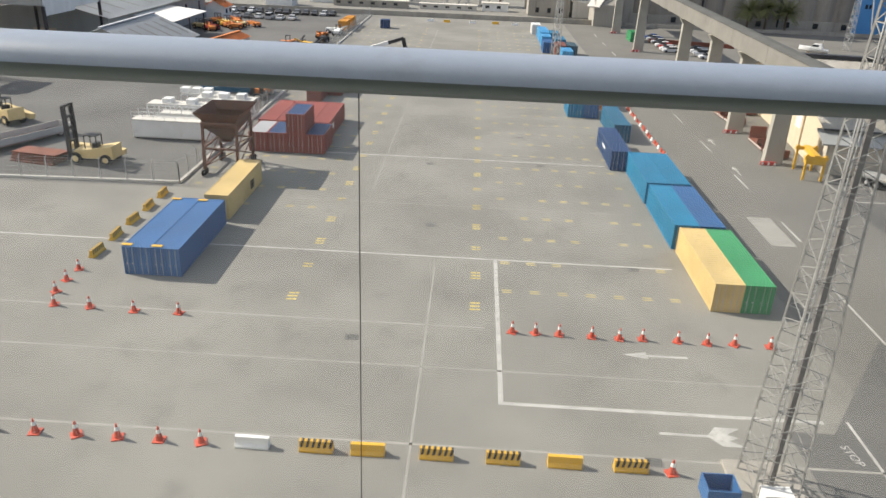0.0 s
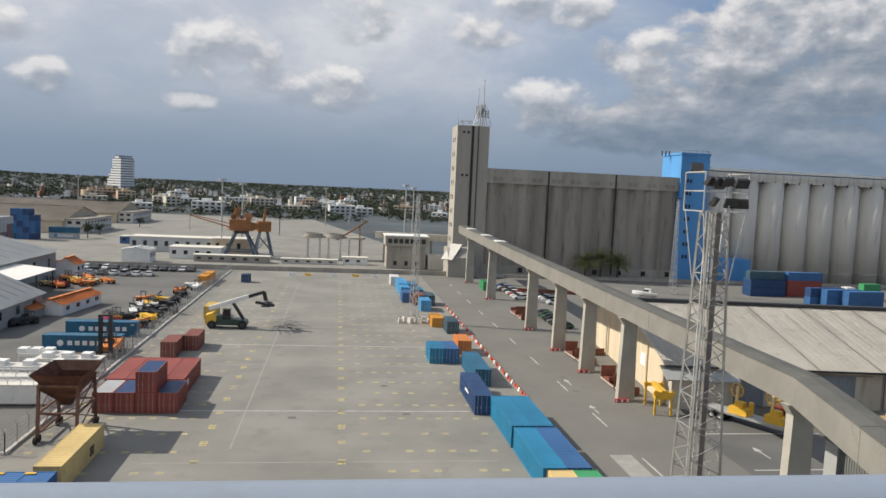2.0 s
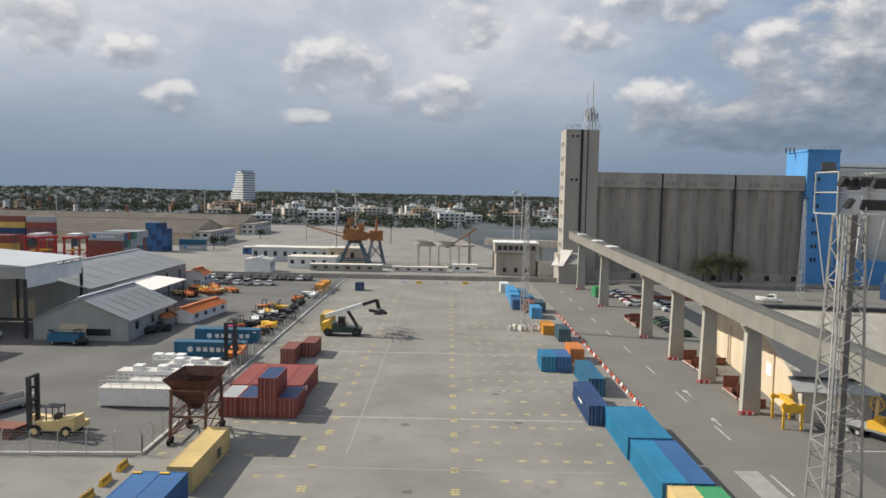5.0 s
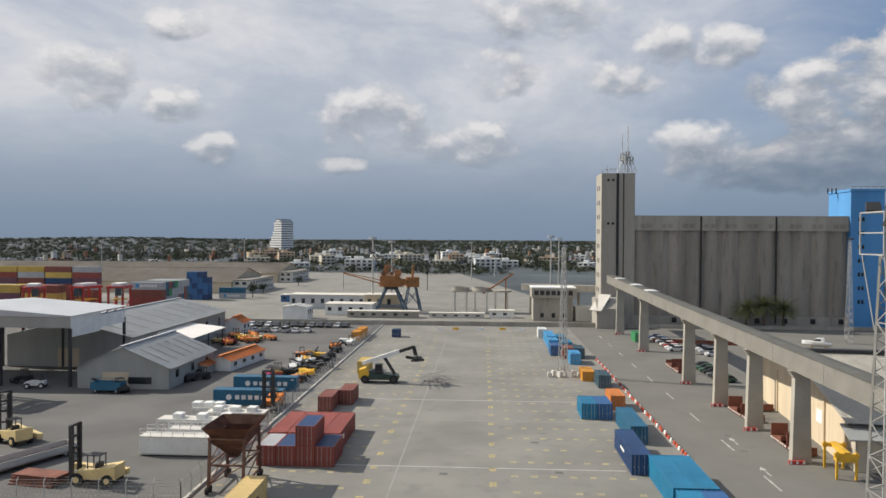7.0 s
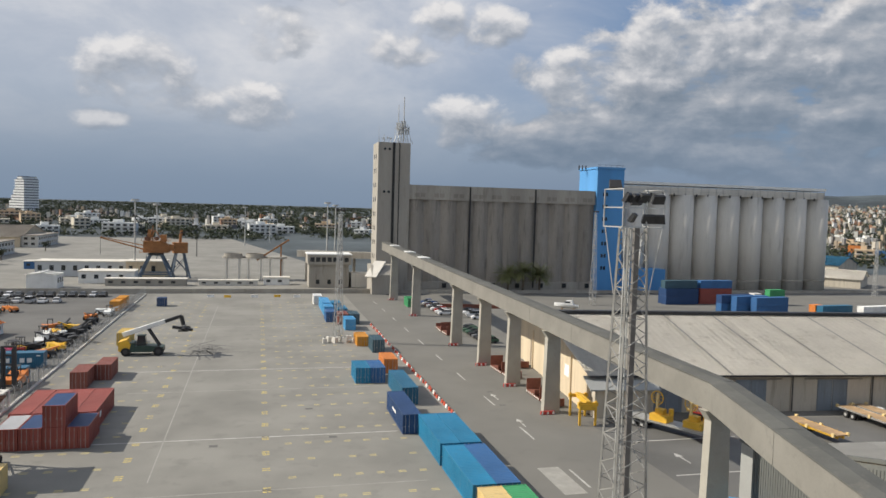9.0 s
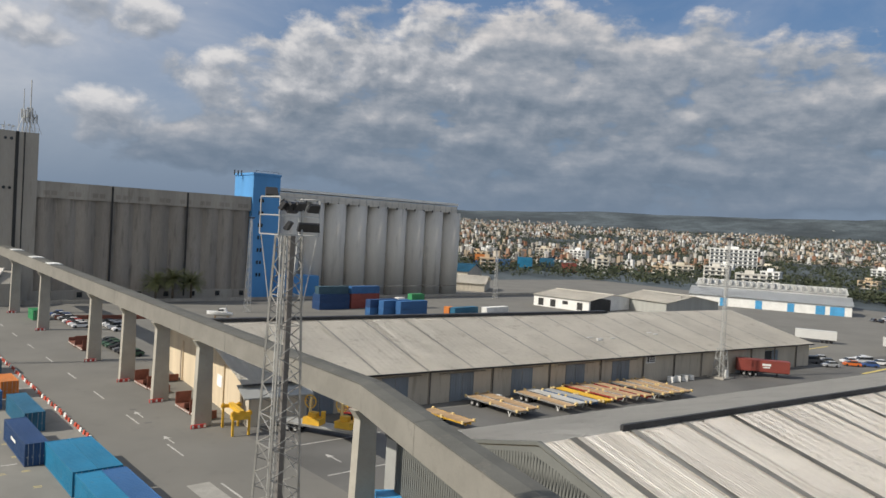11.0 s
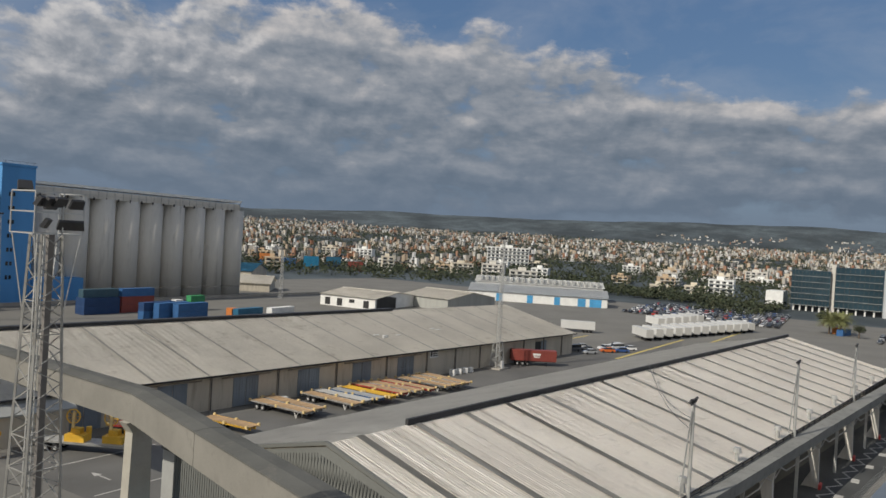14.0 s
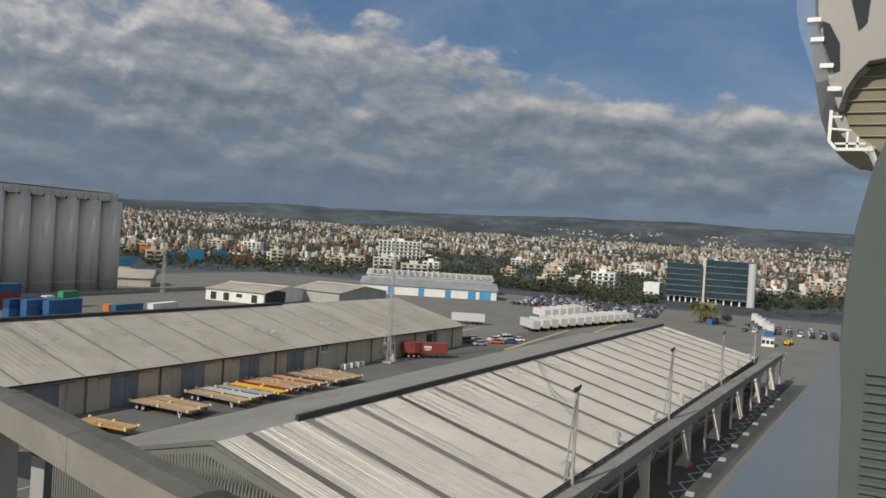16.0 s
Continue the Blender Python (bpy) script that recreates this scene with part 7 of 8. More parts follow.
CONTAINER_NAME = {k: k.replace('_', ' ') + ' steel' for k in CONTAINER_COLOURS}
M["old_roof"] = mat("old_roof", (0.30, 0.27, 0.235), 0.85, spec=0.1, var=0.12, scale=0.15, bump=0.05, fine=6, dirt=(0.35, (0.2, 0.175, 0.15)))
M["pale_wall"] = mat("pale_wall", (0.36, 0.365, 0.34), 0.85, var=0.08, dirt=(0.25, (0.38, 0.36, 0.32)), streak=True)
M["light_sheet"] = mat("light_sheet", (0.50, 0.52, 0.53), 0.45, var=0.05, scale=0.4, bump=0.04, dirt=(0.15, (0.42, 0.43, 0.43)))
# western sheds
t = shed("workshop_shed", "grey gabled workshop with cream roller door", pose(-78.0, 137.5, 0), 23, 18, 4.4, 8.2, "pale_wall", "light_sheet", windows=3, seams=6)
for x0, x1, z0, z1, mt, nm in ((-7.2 + 18 - 0.8, -2.6 + 18 - 0.8, 1.0, 2.3, "pane", "window"), (5.0, 10.2, 0.2, 3.2, "cream_wall", "roller_door")):
    bm = bmesh.new()
    box(bm, x0, x1, -0.08, 0.0, z0, z1)
    part(nm, bm, mt, t)
shed("storage_shed", "long grey metal-roofed storage shed", pose(-107.0, 160.0, 0), 60, 28.5, 7.0, 10.5, "pale_wall", "light_sheet", doors=1, windows=6, seams=8)
t = thing("shed_canopy", "bright white sheet canopy beside the shed", "canopy")
bm = bmesh.new()
prism(bm, [(-78.5, 6.0), (-69.0, 5.0), (-69.0, 5.12), (-78.5, 6.12)], "y", 172, 194)
part("roof_sheet", bm, "white_roof", t)
for yy in (173, 183, 193):
    bm = bmesh.new()
    beam(bm, (-69.6, yy, 0), (-69.6, yy, 5.0), 0.2)
    part("post", bm, "dark_metal", t)


def open_shed():
    t = thing("open_shed", "tall open steel shed with white fascia panels", "shed")
    x0, x1, y0, y1, h = -122.0, -80.0, 138.5, 160.0, 14.8
    for x in (x0, -108, -94, x1):
        for y in (y0, y1):
            bm = bmesh.new()
            beam(bm, (x, y, 0), (x, y, h - 3.5), 0.5)
            part("column", bm, "dark_metal", t)
    bm = bmesh.new()
    prism(bm, [(x0 - 0.5, h - 1.2), (x1 + 0.5, h - 1.2), (x1 + 0.5, h - 1.0), ((x0 + x1) / 2, h + 0.6), (x0 - 0.5, h - 1.0)], "y", y0 - 0.4, y1 + 0.4)
    part("roof", bm, "light_sheet", t)
    for a in ((x1, x1 + 0.2, y0, y0 + 11, 9.6, h - 1.2), (x1, x1 + 0.2, y0 + 11, y1, 10.2, h - 1.9), (x0, x1, y0 - 0.2, y0, h - 3.4, h - 1.2)):
        bm = bmesh.new()
        box(bm, *a)
        part("fascia_panel", bm, "white_paint" if a[1] - a[0] < 1 else "pale_wall", t, "white sheet fascia")
    bm = bmesh.new()
    for x in (x0, -108, -94, x1):
        for k in range(6):
            y = y0 + (y1 - y0) * k / 6
            beam(bm, (x, y, h - 3.4), (x, y + (y1 - y0) / 6, h - 1.4), 0.14)
        beam(bm, (x, y0, h - 3.5), (x, y1, h - 3.5), 0.2)
    part("truss", bm, "dark_metal", t)


open_shed()
# small orange-roofed huts
shed("site_hut", "long white hut with an orange-red roof", pose(-59.8, 158.0, 0, 0, 0, -8), 17, 5.0, 2.4, 3.3, "white_paint", "orange", windows=4, roof_over=0.4, cat="hut")
shed("site_hut", "small hut with weathered orange roof", pose(-62.5, 152.0, 0), 6, 4, 2.0, 2.8, "pale_wall", "orange", roof_over=0.4, cat="hut")
shed("site_hut", "small white and blue hut with red roof", pose(-79, 220, 0), 7, 6, 3.4, 5.0, "white_paint", "orange", windows=2, roof_over=0.4, cat="hut")
shed("gate_house", "white two-part gate house with open roof deck", pose(-71.3, 258, 0), 8, 9, 4.6, 5.2, "white_paint", "white_paint", windows=3, roof_over=0.3, cat="building")


# scrap machines, mowers and small plant parked behind the fence
def machine(x, y, turn, colour, seed):
    r = random.Random(seed)
    t = thing("plant_machine", "small " + {"yellow": "yellow", "orange": "orange", "red_paint": "red", "dark_metal": "dark", "white_paint": "white", "pale_yellow": "pale yellow", "magenta": "pink-red"}[colour] + " work machine parked by the fence", "machine", pose(x, y, 0, 0, 0, turn), "plant behind the fence")
    L = r.uniform(1.4, 2.4)
    bm = bmesh.new()
    prism(bm, [(-L, 0.6), (L, 0.6), (L, 1.2), (L * 0.3, 1.5), (-L * 0.4, 1.3), (-L, 1.4)], "x", -0.8, 0.8)
    part("body", bm, colour, t)
    if r.random() < 0.6:
        bm = bmesh.new()
        for sx in (-0.6, 0.6):
            for sy in (-0.5, 0.5):
                beam(bm, (sx, sy - L * 0.3, 1.3), (sx, sy - L * 0.3, 2.5), 0.09)
        box(bm, -0.7, 0.7, -0.6 - L * 0.3, 0.6 - L * 0.3, 2.5, 2.6)
        part("cab_frame", bm, "dark_metal", t)
    else:
        bm = bmesh.new()
        beam(bm, (0, L * 0.4, 1.2), (0, L + 1.2, 2.0), 0.3)
        part("arm", bm, colour, t)
    for sx in (-0.85, 0.85):
        for sy in (-L * 0.7, L * 0.7):
            wheel("wheel", t, sx, sy, 0.55, 0.4, colour)


M["magenta"] = mat("magenta", (0.5, 0.06, 0.16), 0.5, var=0.1)
mr_ = random.Random(5)
for i in range(24):
    machine(-44.5 + 9.5 * mr_.random() , 146 + 1.4 * i + mr_.uniform(-1, 1), mr_.uniform(0, 360), mr_.choice(["dark_metal", "dark_metal", "dark_metal", "yellow", "red_paint", "white_paint", "orange"]), i)
machine(-44.2, 149.5, 30, "magenta", 3)
for i in range(15):
    machine(-66.5 + mr_.uniform(-7, 6), 196 + 1.2 * i, mr_.uniform(0, 360), mr_.choice(["yellow", "orange", "pale_yellow", "orange", "red_paint", "pale_yellow"]), 60 + i)
for x, y, c in ((-37.5, 186, "dark_metal"), (-39, 192, "orange"), (-36.2, 199, "white_paint"), (-37.6, 201.5, "white_paint"), (-74, 140, "dark_metal"), (-86, 137, "white_paint"), (-92, 142, "dark_metal"), (-60, 146, "dark_metal"), (-58, 148, "dark_metal"), (-60, 152, "dark_metal"), (-100, 142, "white_paint"), (-68, 134.6, "dark_metal")):
    machine(x, y, mr_.uniform(0, 360), c, int(x * -7))
t = thing("blue_wagon", "blue open wagon standing before the workshop", "wagon", pose(-70.2, 134.3, 0, 0, 0, 90))
bm = bmesh.new()
for a in ((-1.2, 1.2, -2.9, -2.82), (-1.2, 1.2, 2.82, 2.9), (-1.2, -1.12, -2.82, 2.82), (1.12, 1.2, -2.82, 2.82)):
    box(bm, *a, 0.6, 2.0)
box(bm, -1.12, 1.12, -2.82, 2.82, 0.6, 0.7)
part("tub", bm, "box_teal", t)
bm = bmesh.new()
for yy in (-2.6, -1.3, 0, 1.3, 2.6):
    beam(bm, (-1.18, yy, 2.0), (-1.18, yy, 2.9), 0.06)
beam(bm, (-1.18, -2.8, 2.9), (-1.18, 2.8, 2.9), 0.06)
part("side_rail", bm, "box_teal", t)
for sx in (-1, 1):
    for sy in (-2, 2):
        wheel("wheel", t, sx, sy, 0.4, 0.25, "galv")

# stacked containers in the far west
sr = random.Random(21)


def far_box(c, x, y, level, turn, group, lab="container in a far stack", L=12.19, marks=None):
    return container(c, L, x, y, 2.6 * level, turn, label=CONTAINER_NAME[c] + " " + lab, group=group, fine=False, marks=marks)


def star_marks(t, L, H):
    """A pale square mark and a row of lettering bars on the side wall."""
    bm = bmesh.new()
    box(bm, -1.245, -1.215, 2.6, 3.8, 0.8, 2.0)
    part("mark", bm, "box_light_blue", t, "light blue square mark")
    bm = bmesh.new()
    for k in range(6):
        box(bm, -1.245, -1.215, 1.4 - 1.05 * k, 2.15 - 1.05 * k, 0.95, 1.85)
    part("lettering", bm, "white_paint", t, "painted lettering bars")


M["box_plum"] = mat("box_plum", (0.17, 0.075, 0.10), 0.5, var=0.12, scale=0.8, bump=0.05, dirt=(0.2, (0.12, 0.08, 0.08)), obj_var=0.08)
CONTAINER_NAME["plum"] = "plum-coloured steel"
# block whose ends face the lane: nine rows deep, five high
ENDS = ["grey", "green", "brown", "grey", "teal", "grey", "red", "grey", "dark"]
for r in range(9):
    for k in range(5):
        c = ENDS[(r * 2 + k * 5) % 9]
        if r == 0:
            c = ("red", "red", "red", "brown", "grey")[k]
        far_box(c, -119.4, 256 + 2.62 * r, k, 90, "stack beside the lane", marks=star_marks if r == 0 and k == 4 else None)
# nearer western block: yellow, plum and red in long rows
for r in range(2):
    for i in range(6):
        for k in range(5):
            c = ("plum", "yellow", "plum", "yellow", "red", "plum", "blue", "brown")[(i + 2 * r + k * 3) % 8]
            if k == 4:
                c = ("brown", "yellow", "yellow", "plum", "yellow", "red")[i]
            far_box(c, -146 - 12.7 * i, 236 + 2.62 * r, k, 90, "nearer western stacks")
# rear block, yellow boxes on top
for i in range(6):
    for k in range(2, 6):
        c = ("yellow", "brown", "grey", "plum", "red", "navy")[(i * 2 + k) % 6]
        if k == 5:
            c = ("grey", "brown", "yellow", "yellow", "yellow", "blue")[i]
        far_box(c, -178 - 12.7 * i, 322, k, 90, "rear western stacks")
    for k in range(2):
        far_box("red" if k else "brown", -178 - 12.7 * i, 322, k, 90, "rear western stacks")
# tall blue stack with a stepped side
for i, n in enumerate((5, 5, 5, 4)):
    for k in range(n):
        far_box("blue" if (i + k) % 3 else "navy", -136.5 + 2.5 * i, 338, k, 0, "tall blue stack", "container in a tall upright stack", 6.06)
for k in range(2):
    far_box("teal" if k else "grey", -119.5, 345, k, 90, "tall blue stack", "container beside the tall stack", marks=star_marks if k == 0 else None)


# red straddle carriers among the stacks
def straddle(x, y, turn, h=13.0):
    t = thing("straddle_carrier", "red steel straddle carrier standing among the stacks", "vehicle", pose(x, y, 0, 0, 0, turn), "red straddle carriers")
    for sx in (-2.2, 2.2):
        for sy in (-3.6, 3.6):
            bm = bmesh.new()
            beam(bm, (sx, sy, 1.0), (sx, sy, h), 0.6)
            leg = part("leg", bm, "red_paint", t)
            bm = bmesh.new()
            tube(bm, (sx - 0.3, sy, 0.75), (sx + 0.3, sy, 0.75), 0.75, n=14)
            part("wheel", bm, "tyre", leg)
        bm = bmesh.new()
        beam(bm, (sx, -4.6, 1.3), (sx, 4.6, 1.3), 0.9)
        beam(bm, (sx, -4.4, h), (sx, 4.4, h), 0.9)
        beam(bm, (sx, -3.6, 4.5), (sx, 3.6, 9), 0.28)
        part("side_frame", bm, "red_paint", t)
    for sy in (-3.6, 0.6, 3.6):
        bm = bmesh.new()
        beam(bm, (-2.2, sy, h), (2.2, sy, h), 0.6)
        part("cross_beam", bm, "red_paint", t)
    bm = bmesh.new()
    prism(bm, [(-5.8, h - 2.4), (-4.2, h - 2.4), (-4.0, h), (-5.6, h)], "x", 0.6, 2.4)
    part("cab", bm, "pane", t, "dark glazed cab")
    bm = bmesh.new()
    box(bm, -1.6, 1.6, -3.0, 3.0, h + 0.45, h + 1.3)
    part("machine_deck", bm, "white_paint", t)
    bm = bmesh.new()
    beam(bm, (-1.6, -3, h - 4), (-1.6, 3, h - 4), 0.35)
    beam(bm, (1.6, -3, h - 4), (1.6, 3, h - 4), 0.35)
    for sy in (-2.6, 2.6):
        beam(bm, (-1.6, sy, h - 4), (1.6, sy, h - 4), 0.3)
        beam(bm, (0, sy, h - 4), (0, sy, h), 0.1)
    part("spreader", bm, "yellow", t)


for x, y, a in ((-93, 127, 0), (-117, 231, 8), (-127, 229, -14), (-141, 224, 20)):
    straddle(x, y, a)

M["render_white"] = mat("render_white", (0.60, 0.58, 0.53), 0.85, var=0.06, dirt=(0.2, (0.42, 0.39, 0.34)))
# long western warehouses
t = shed("far_warehouse", "long warehouse with weathered brown-grey roof far off", pose(-131, 376, 0, 0, 0, 90), 220, 56, 6, 12, "cream_wall", "old_roof", windows=0, cat="warehouse")
t = shed("far_warehouse", "long warehouse with weathered brown-grey roof behind another", pose(-133, 470, 0, 0, 0, 90), 240, 56, 6, 12, "cream_wall", "old_roof", windows=0, cat="warehouse")
for x0, y0 in ((-130.9, 378), (-132.9, 472)):
    t = thing("warehouse_annex", "white two-storey office annex at the warehouse gable", "building", pose(x0, y0, 0), "gable annexes")
    bm = bmesh.new()
    box(bm, 0, 9, 0, 44, 0, 6.6)
    part("wall", bm, "render_white", t)
    bm = bmesh.new()
    box(bm, -0.0, 9.4, -0.4, 44.4, 6.6, 7.0)
    part("roof", bm, "old_roof", t)
    for z in (1.3, 4.4):
        for k in range(9):
            bm = bmesh.new()
            box(bm, 9.0, 9.1, 1.5 + 4.7 * k, 4.0 + 4.7 * k, z, z + 1.4)
            part("window", bm, "pane", t)
        for k in range(2):
            bm = bmesh.new()
            box(bm, 1.4 + 3.8 * k, 3.4 + 3.8 * k, -0.1, 0, z, z + 1.4)
            part("window", bm, "pane", t)


# ---- old harbour crane and dockside frames ----
def harbour_crane(x, y, turn):
    t = thing("harbour_crane", "old rusty orange slewing crane on blue portal legs", "crane", pose(x, y, 0, 0, 0, turn))
    for sx in (-1, 1):
        for sy in (-1, 1):
            bm = bmesh.new()
            beam(bm, (sx * 6.0, sy * 4.5, 0.6), (sx * 2.0, sy * 2.0, 9.2), 0.6)
            part("leg", bm, "crane_blue", t, "blue-grey portal leg")
            bm = bmesh.new()
            beam(bm, (sx * 5.2, sy * 4.0, 2.4), (sx * 2.6, -sy * 2.4, 7.6), 0.25)
            part("brace", bm, "crane_blue", t)
    for z, w in ((2.4, 5.2), (9.2, 2.2)):
        bm = bmesh.new()
        for s in (-1, 1):
            beam(bm, (-w, s * w * 0.8, z), (w, s * w * 0.8, z), 0.45)
            beam(bm, (s * w, -w * 0.8, z), (s * w, w * 0.8, z), 0.45)
        part("tie_ring", bm, "crane_blue", t)
    bm = bmesh.new()
    tube(bm, (0, 0, 9.2), (0, 0, 10.2), 2.8, n=20)
    part("slewing_ring", bm, "dark_metal", t)
    bm = bmesh.new()
    prism(bm, [(-4.2, 10.2), (4.4, 10.2), (4.4, 13.0), (2.5, 14.2), (-4.2, 14.2)], "y", -2.4, 2.4)
    part("machine_house", bm, "crane_orange", t, "rusty orange machine house")
    bm = bmesh.new()
    beam(bm, (-2.6, 0, 14.2), (-2.2, 0, 18.5), 1.2)
    box(bm, 1.6, 3.6, -1.2, 1.2, 14.2, 16.6)
    beam(bm, (-1.2, 0, 14), (-1.2, 0, 20.0), 0.4)
    part("head_frame", bm, "crane_orange", t)
    bm = bmesh.new()
    for s in (-0.7, 0.7):
        beam(bm, (-4.2, s, 11.2), (-19.0, s * 0.3, 15.2), 0.35)
        beam(bm, (-4.2, s, 12.6), (-19.0, s * 0.3, 15.5), 0.2)
    for k in range(9):
        g_ = k / 9
        beam(bm, (-4.2 - 14.8 * g_, -0.7 + 0.5 * g_, 11.2 + 4 * g_), (-4.2 - 14.8 * (g_ + 0.11), 0.7 - 0.5 * g_, 11.3 + 4 * (g_ + 0.11)), 0.15)
    part("jib", bm, "crane_orange", t, "long lattice jib")
    bm = bmesh.new()
    beam(bm, (-2.2, 0, 18.5), (-19, 0, 15.6), 0.12)
    beam(bm, (-1.2, 0, 20), (-8, 0, 24.0), 0.3)
    beam(bm, (-2, 0, 14), (-8, 0, 24.0), 0.25)
    beam(bm, (-19, 0, 15.3), (-19, 0, 9.0), 0.12)
    beam(bm, (3.6, 0, 16.4), (14, 3, 18.5), 0.3)
    beam(bm, (14, 3, 18.5), (14, 3, 8.5), 0.25)
    part("rope", bm, "dark_metal", t)


def crane_fittings(x, y):
    """Walkways, winch drums, cab and ladders on the old crane."""
    t = thing("crane_walkway", "rusty walkways and winch gear on the old crane", "walkway", pose(x, y, 0))
    bm = bmesh.new()
    for z, w in ((10.15, 5.2), (14.25, 4.6)):
        for s_ in (-1, 1):
            box(bm, -w, w, s_ * 3.0 - 0.45, s_ * 3.0 + 0.45, z, z + 0.08)
            for k in range(9):
                beam(bm, (-w + w * k / 4, s_ * 3.4, z), (-w + w * k / 4, s_ * 3.4, z + 1.1), 0.07)
            beam(bm, (-w, s_ * 3.4, z + 1.1), (w, s_ * 3.4, z + 1.1), 0.08)
            beam(bm, (-w, s_ * 3.4, z + 0.6), (w, s_ * 3.4, z + 0.6), 0.06)
    part("walkway", bm, "crane_orange", t)
    for xx, r in ((-3.0, 0.9), (0.2, 0.7)):
        bm = bmesh.new()
        tube(bm, (xx, -1.4, 15.2), (xx, 1.4, 15.2), r, n=14)
        part("winch_drum", bm, "rust", t)
    bm = bmesh.new()
    prism(bm, [(4.4, 10.6), (6.4, 10.9), (6.4, 13.0), (4.4, 13.2)], "y", -1.1, 1.1)
    part("cab", bm, "crane_orange", t)
    bm = bmesh.new()
    box(bm, 6.38, 6.46, -0.9, 0.9, 11.6, 12.7)
    part("cab_window", bm, "pane", t)
    bm = bmesh.new()
    for s_ in (-0.25, 0.25):
        beam(bm, (-4.6, s_ - 4.2, 0.4), (-2.6, s_ - 2.6, 10.2), 0.07)
    for k in range(20):
        f = k / 20
        beam(bm, (-4.6 + 2 * f, -4.45 + 1.6 * f, 0.4 + 9.8 * f), (-4.6 + 2 * f, -3.95 + 1.6 * f, 0.4 + 9.8 * f), 0.05)
    part("ladder", bm, "crane_blue", t)
    bm = bmesh.new()
    for a, b in (((-2.6, 0, 14.2), (-0.4, 0, 18.4)), ((2.6, 0, 14.2), (-0.4, 0, 18.4)), ((-2.6, 1.2, 14.2), (-0.4, 0.4, 18.4)), ((2.6, -1.2, 14.2), (-0.4, -0.4, 18.4))):
        beam(bm, a, b, 0.28)
    part("gantry", bm, "crane_orange", t)


crane_fittings(-36.5, 289)
harbour_crane(-36.5, 289, 0)
t = thing("harbour_crane", "second rusty orange crane partly behind the first", "crane", pose(-29, 297, 0, 0, 0, 14))
for sx in (-1, 1):
    for sy in (-1, 1):
        bm = bmesh.new()
        beam(bm, (sx * 3.4, sy * 3, 0), (sx * 1.4, sy * 1.4, 9.5), 0.5)
        part("leg", bm, "crane_blue", t)
        bm = bmesh.new()
        beam(bm, (sx * 3.0, sy * 2.6, 2), (-sx * 1.8, sy * 1.8, 7.5), 0.22)
        part("brace", bm, "crane_blue", t)
bm = bmesh.new()
box(bm, -2.6, 2.6, -2, 2, 9.5, 13.5)
beam(bm, (0, 0, 13.5), (0.5, 0, 18.2), 0.9)
part("machine_house", bm, "crane_orange", t)
t = thing("dock_frame", "row of grey concrete dock frames with round tops", "frame", pose(-11.5, 289, 0))
for i in range(3):
    for sx in (0, 4.6):
        for sy in (0, 5):
            bm = bmesh.new()
            beam(bm, (i * 8.0 + sx, sy, 0), (i * 8.0 + sx, sy, 8.2), 0.7)
            part("post", bm, "silo_light", t)
    bm = bmesh.new()
    tube(bm, (i * 8 + 2.3, 2.5, 8.2), (i * 8 + 2.3, 2.5, 8.9), 4.0, n=20)
    if i < 2:
        tube(bm, (i * 8 + 2.3, 2.5, 8.9), (i * 8 + 2.3, 2.5, 10.0), 3.4, n=20, caps=False)
    part("ring_top", bm, "silo_band", t)
bm = bmesh.new()
beam(bm, (11, 2, 7.5), (23, 2, 15.5), 0.9, 0.6)
beam(bm, (20, 2, 0), (20, 2, 14), 0.5)
part("loading_arm", bm, "crane_orange", t, "orange loading arm")
t = thing("quay_office", "grey concrete office block with flat white roof", "building", pose(17.5, 264, 0))
for a, mt, nm in (((0, 14, 0, 10, 0, 8.2), "silo_band", "block"), ((-0.6, 14.8, -1.0, 10.6, 8.2, 11.6), "silo_band", "upper_floor"), ((-0.9, 15.1, -1.3, 10.9, 11.6, 12.0), "white_paint", "roof_slab"), ((15, 26, 0, 8, 0, 5), "silo_light", "side_block")):
    bm = bmesh.new()
    box(bm, *a)
    part(nm, bm, mt, t)
for i in range(7):
    bm = bmesh.new()
    box(bm, 0.3 + 2 * i, 1.8 + 2 * i, -1.08, -1.0, 9.2, 10.8)
    part("window", bm, "pane", t)
    if i % 2:
        bm = bmesh.new()
        box(bm, 0.5 + 2 * i, 1.7 + 2 * i, -0.08, 0.0, 1.2, 2.8)
        part("window", bm, "pane", t)
t = thing("conveyor_bridge", "grey concrete conveyor bridge behind the yard", "bridge", pose(0, 0, 0))
bm = bmesh.new()
beam(bm, (15, 288, 10.5), (48, 270, 11.0), 3.0, 2.4)
part("bridge", bm, "silo_band", t)
for x in (18, 27, 35):
    bm = bmesh.new()
    beam(bm, (x, 288 - (x - 15) * 0.55, 0), (x, 288 - (x - 15) * 0.55, 9.4), 1.0)
    part("support", bm, "silo_band", t)
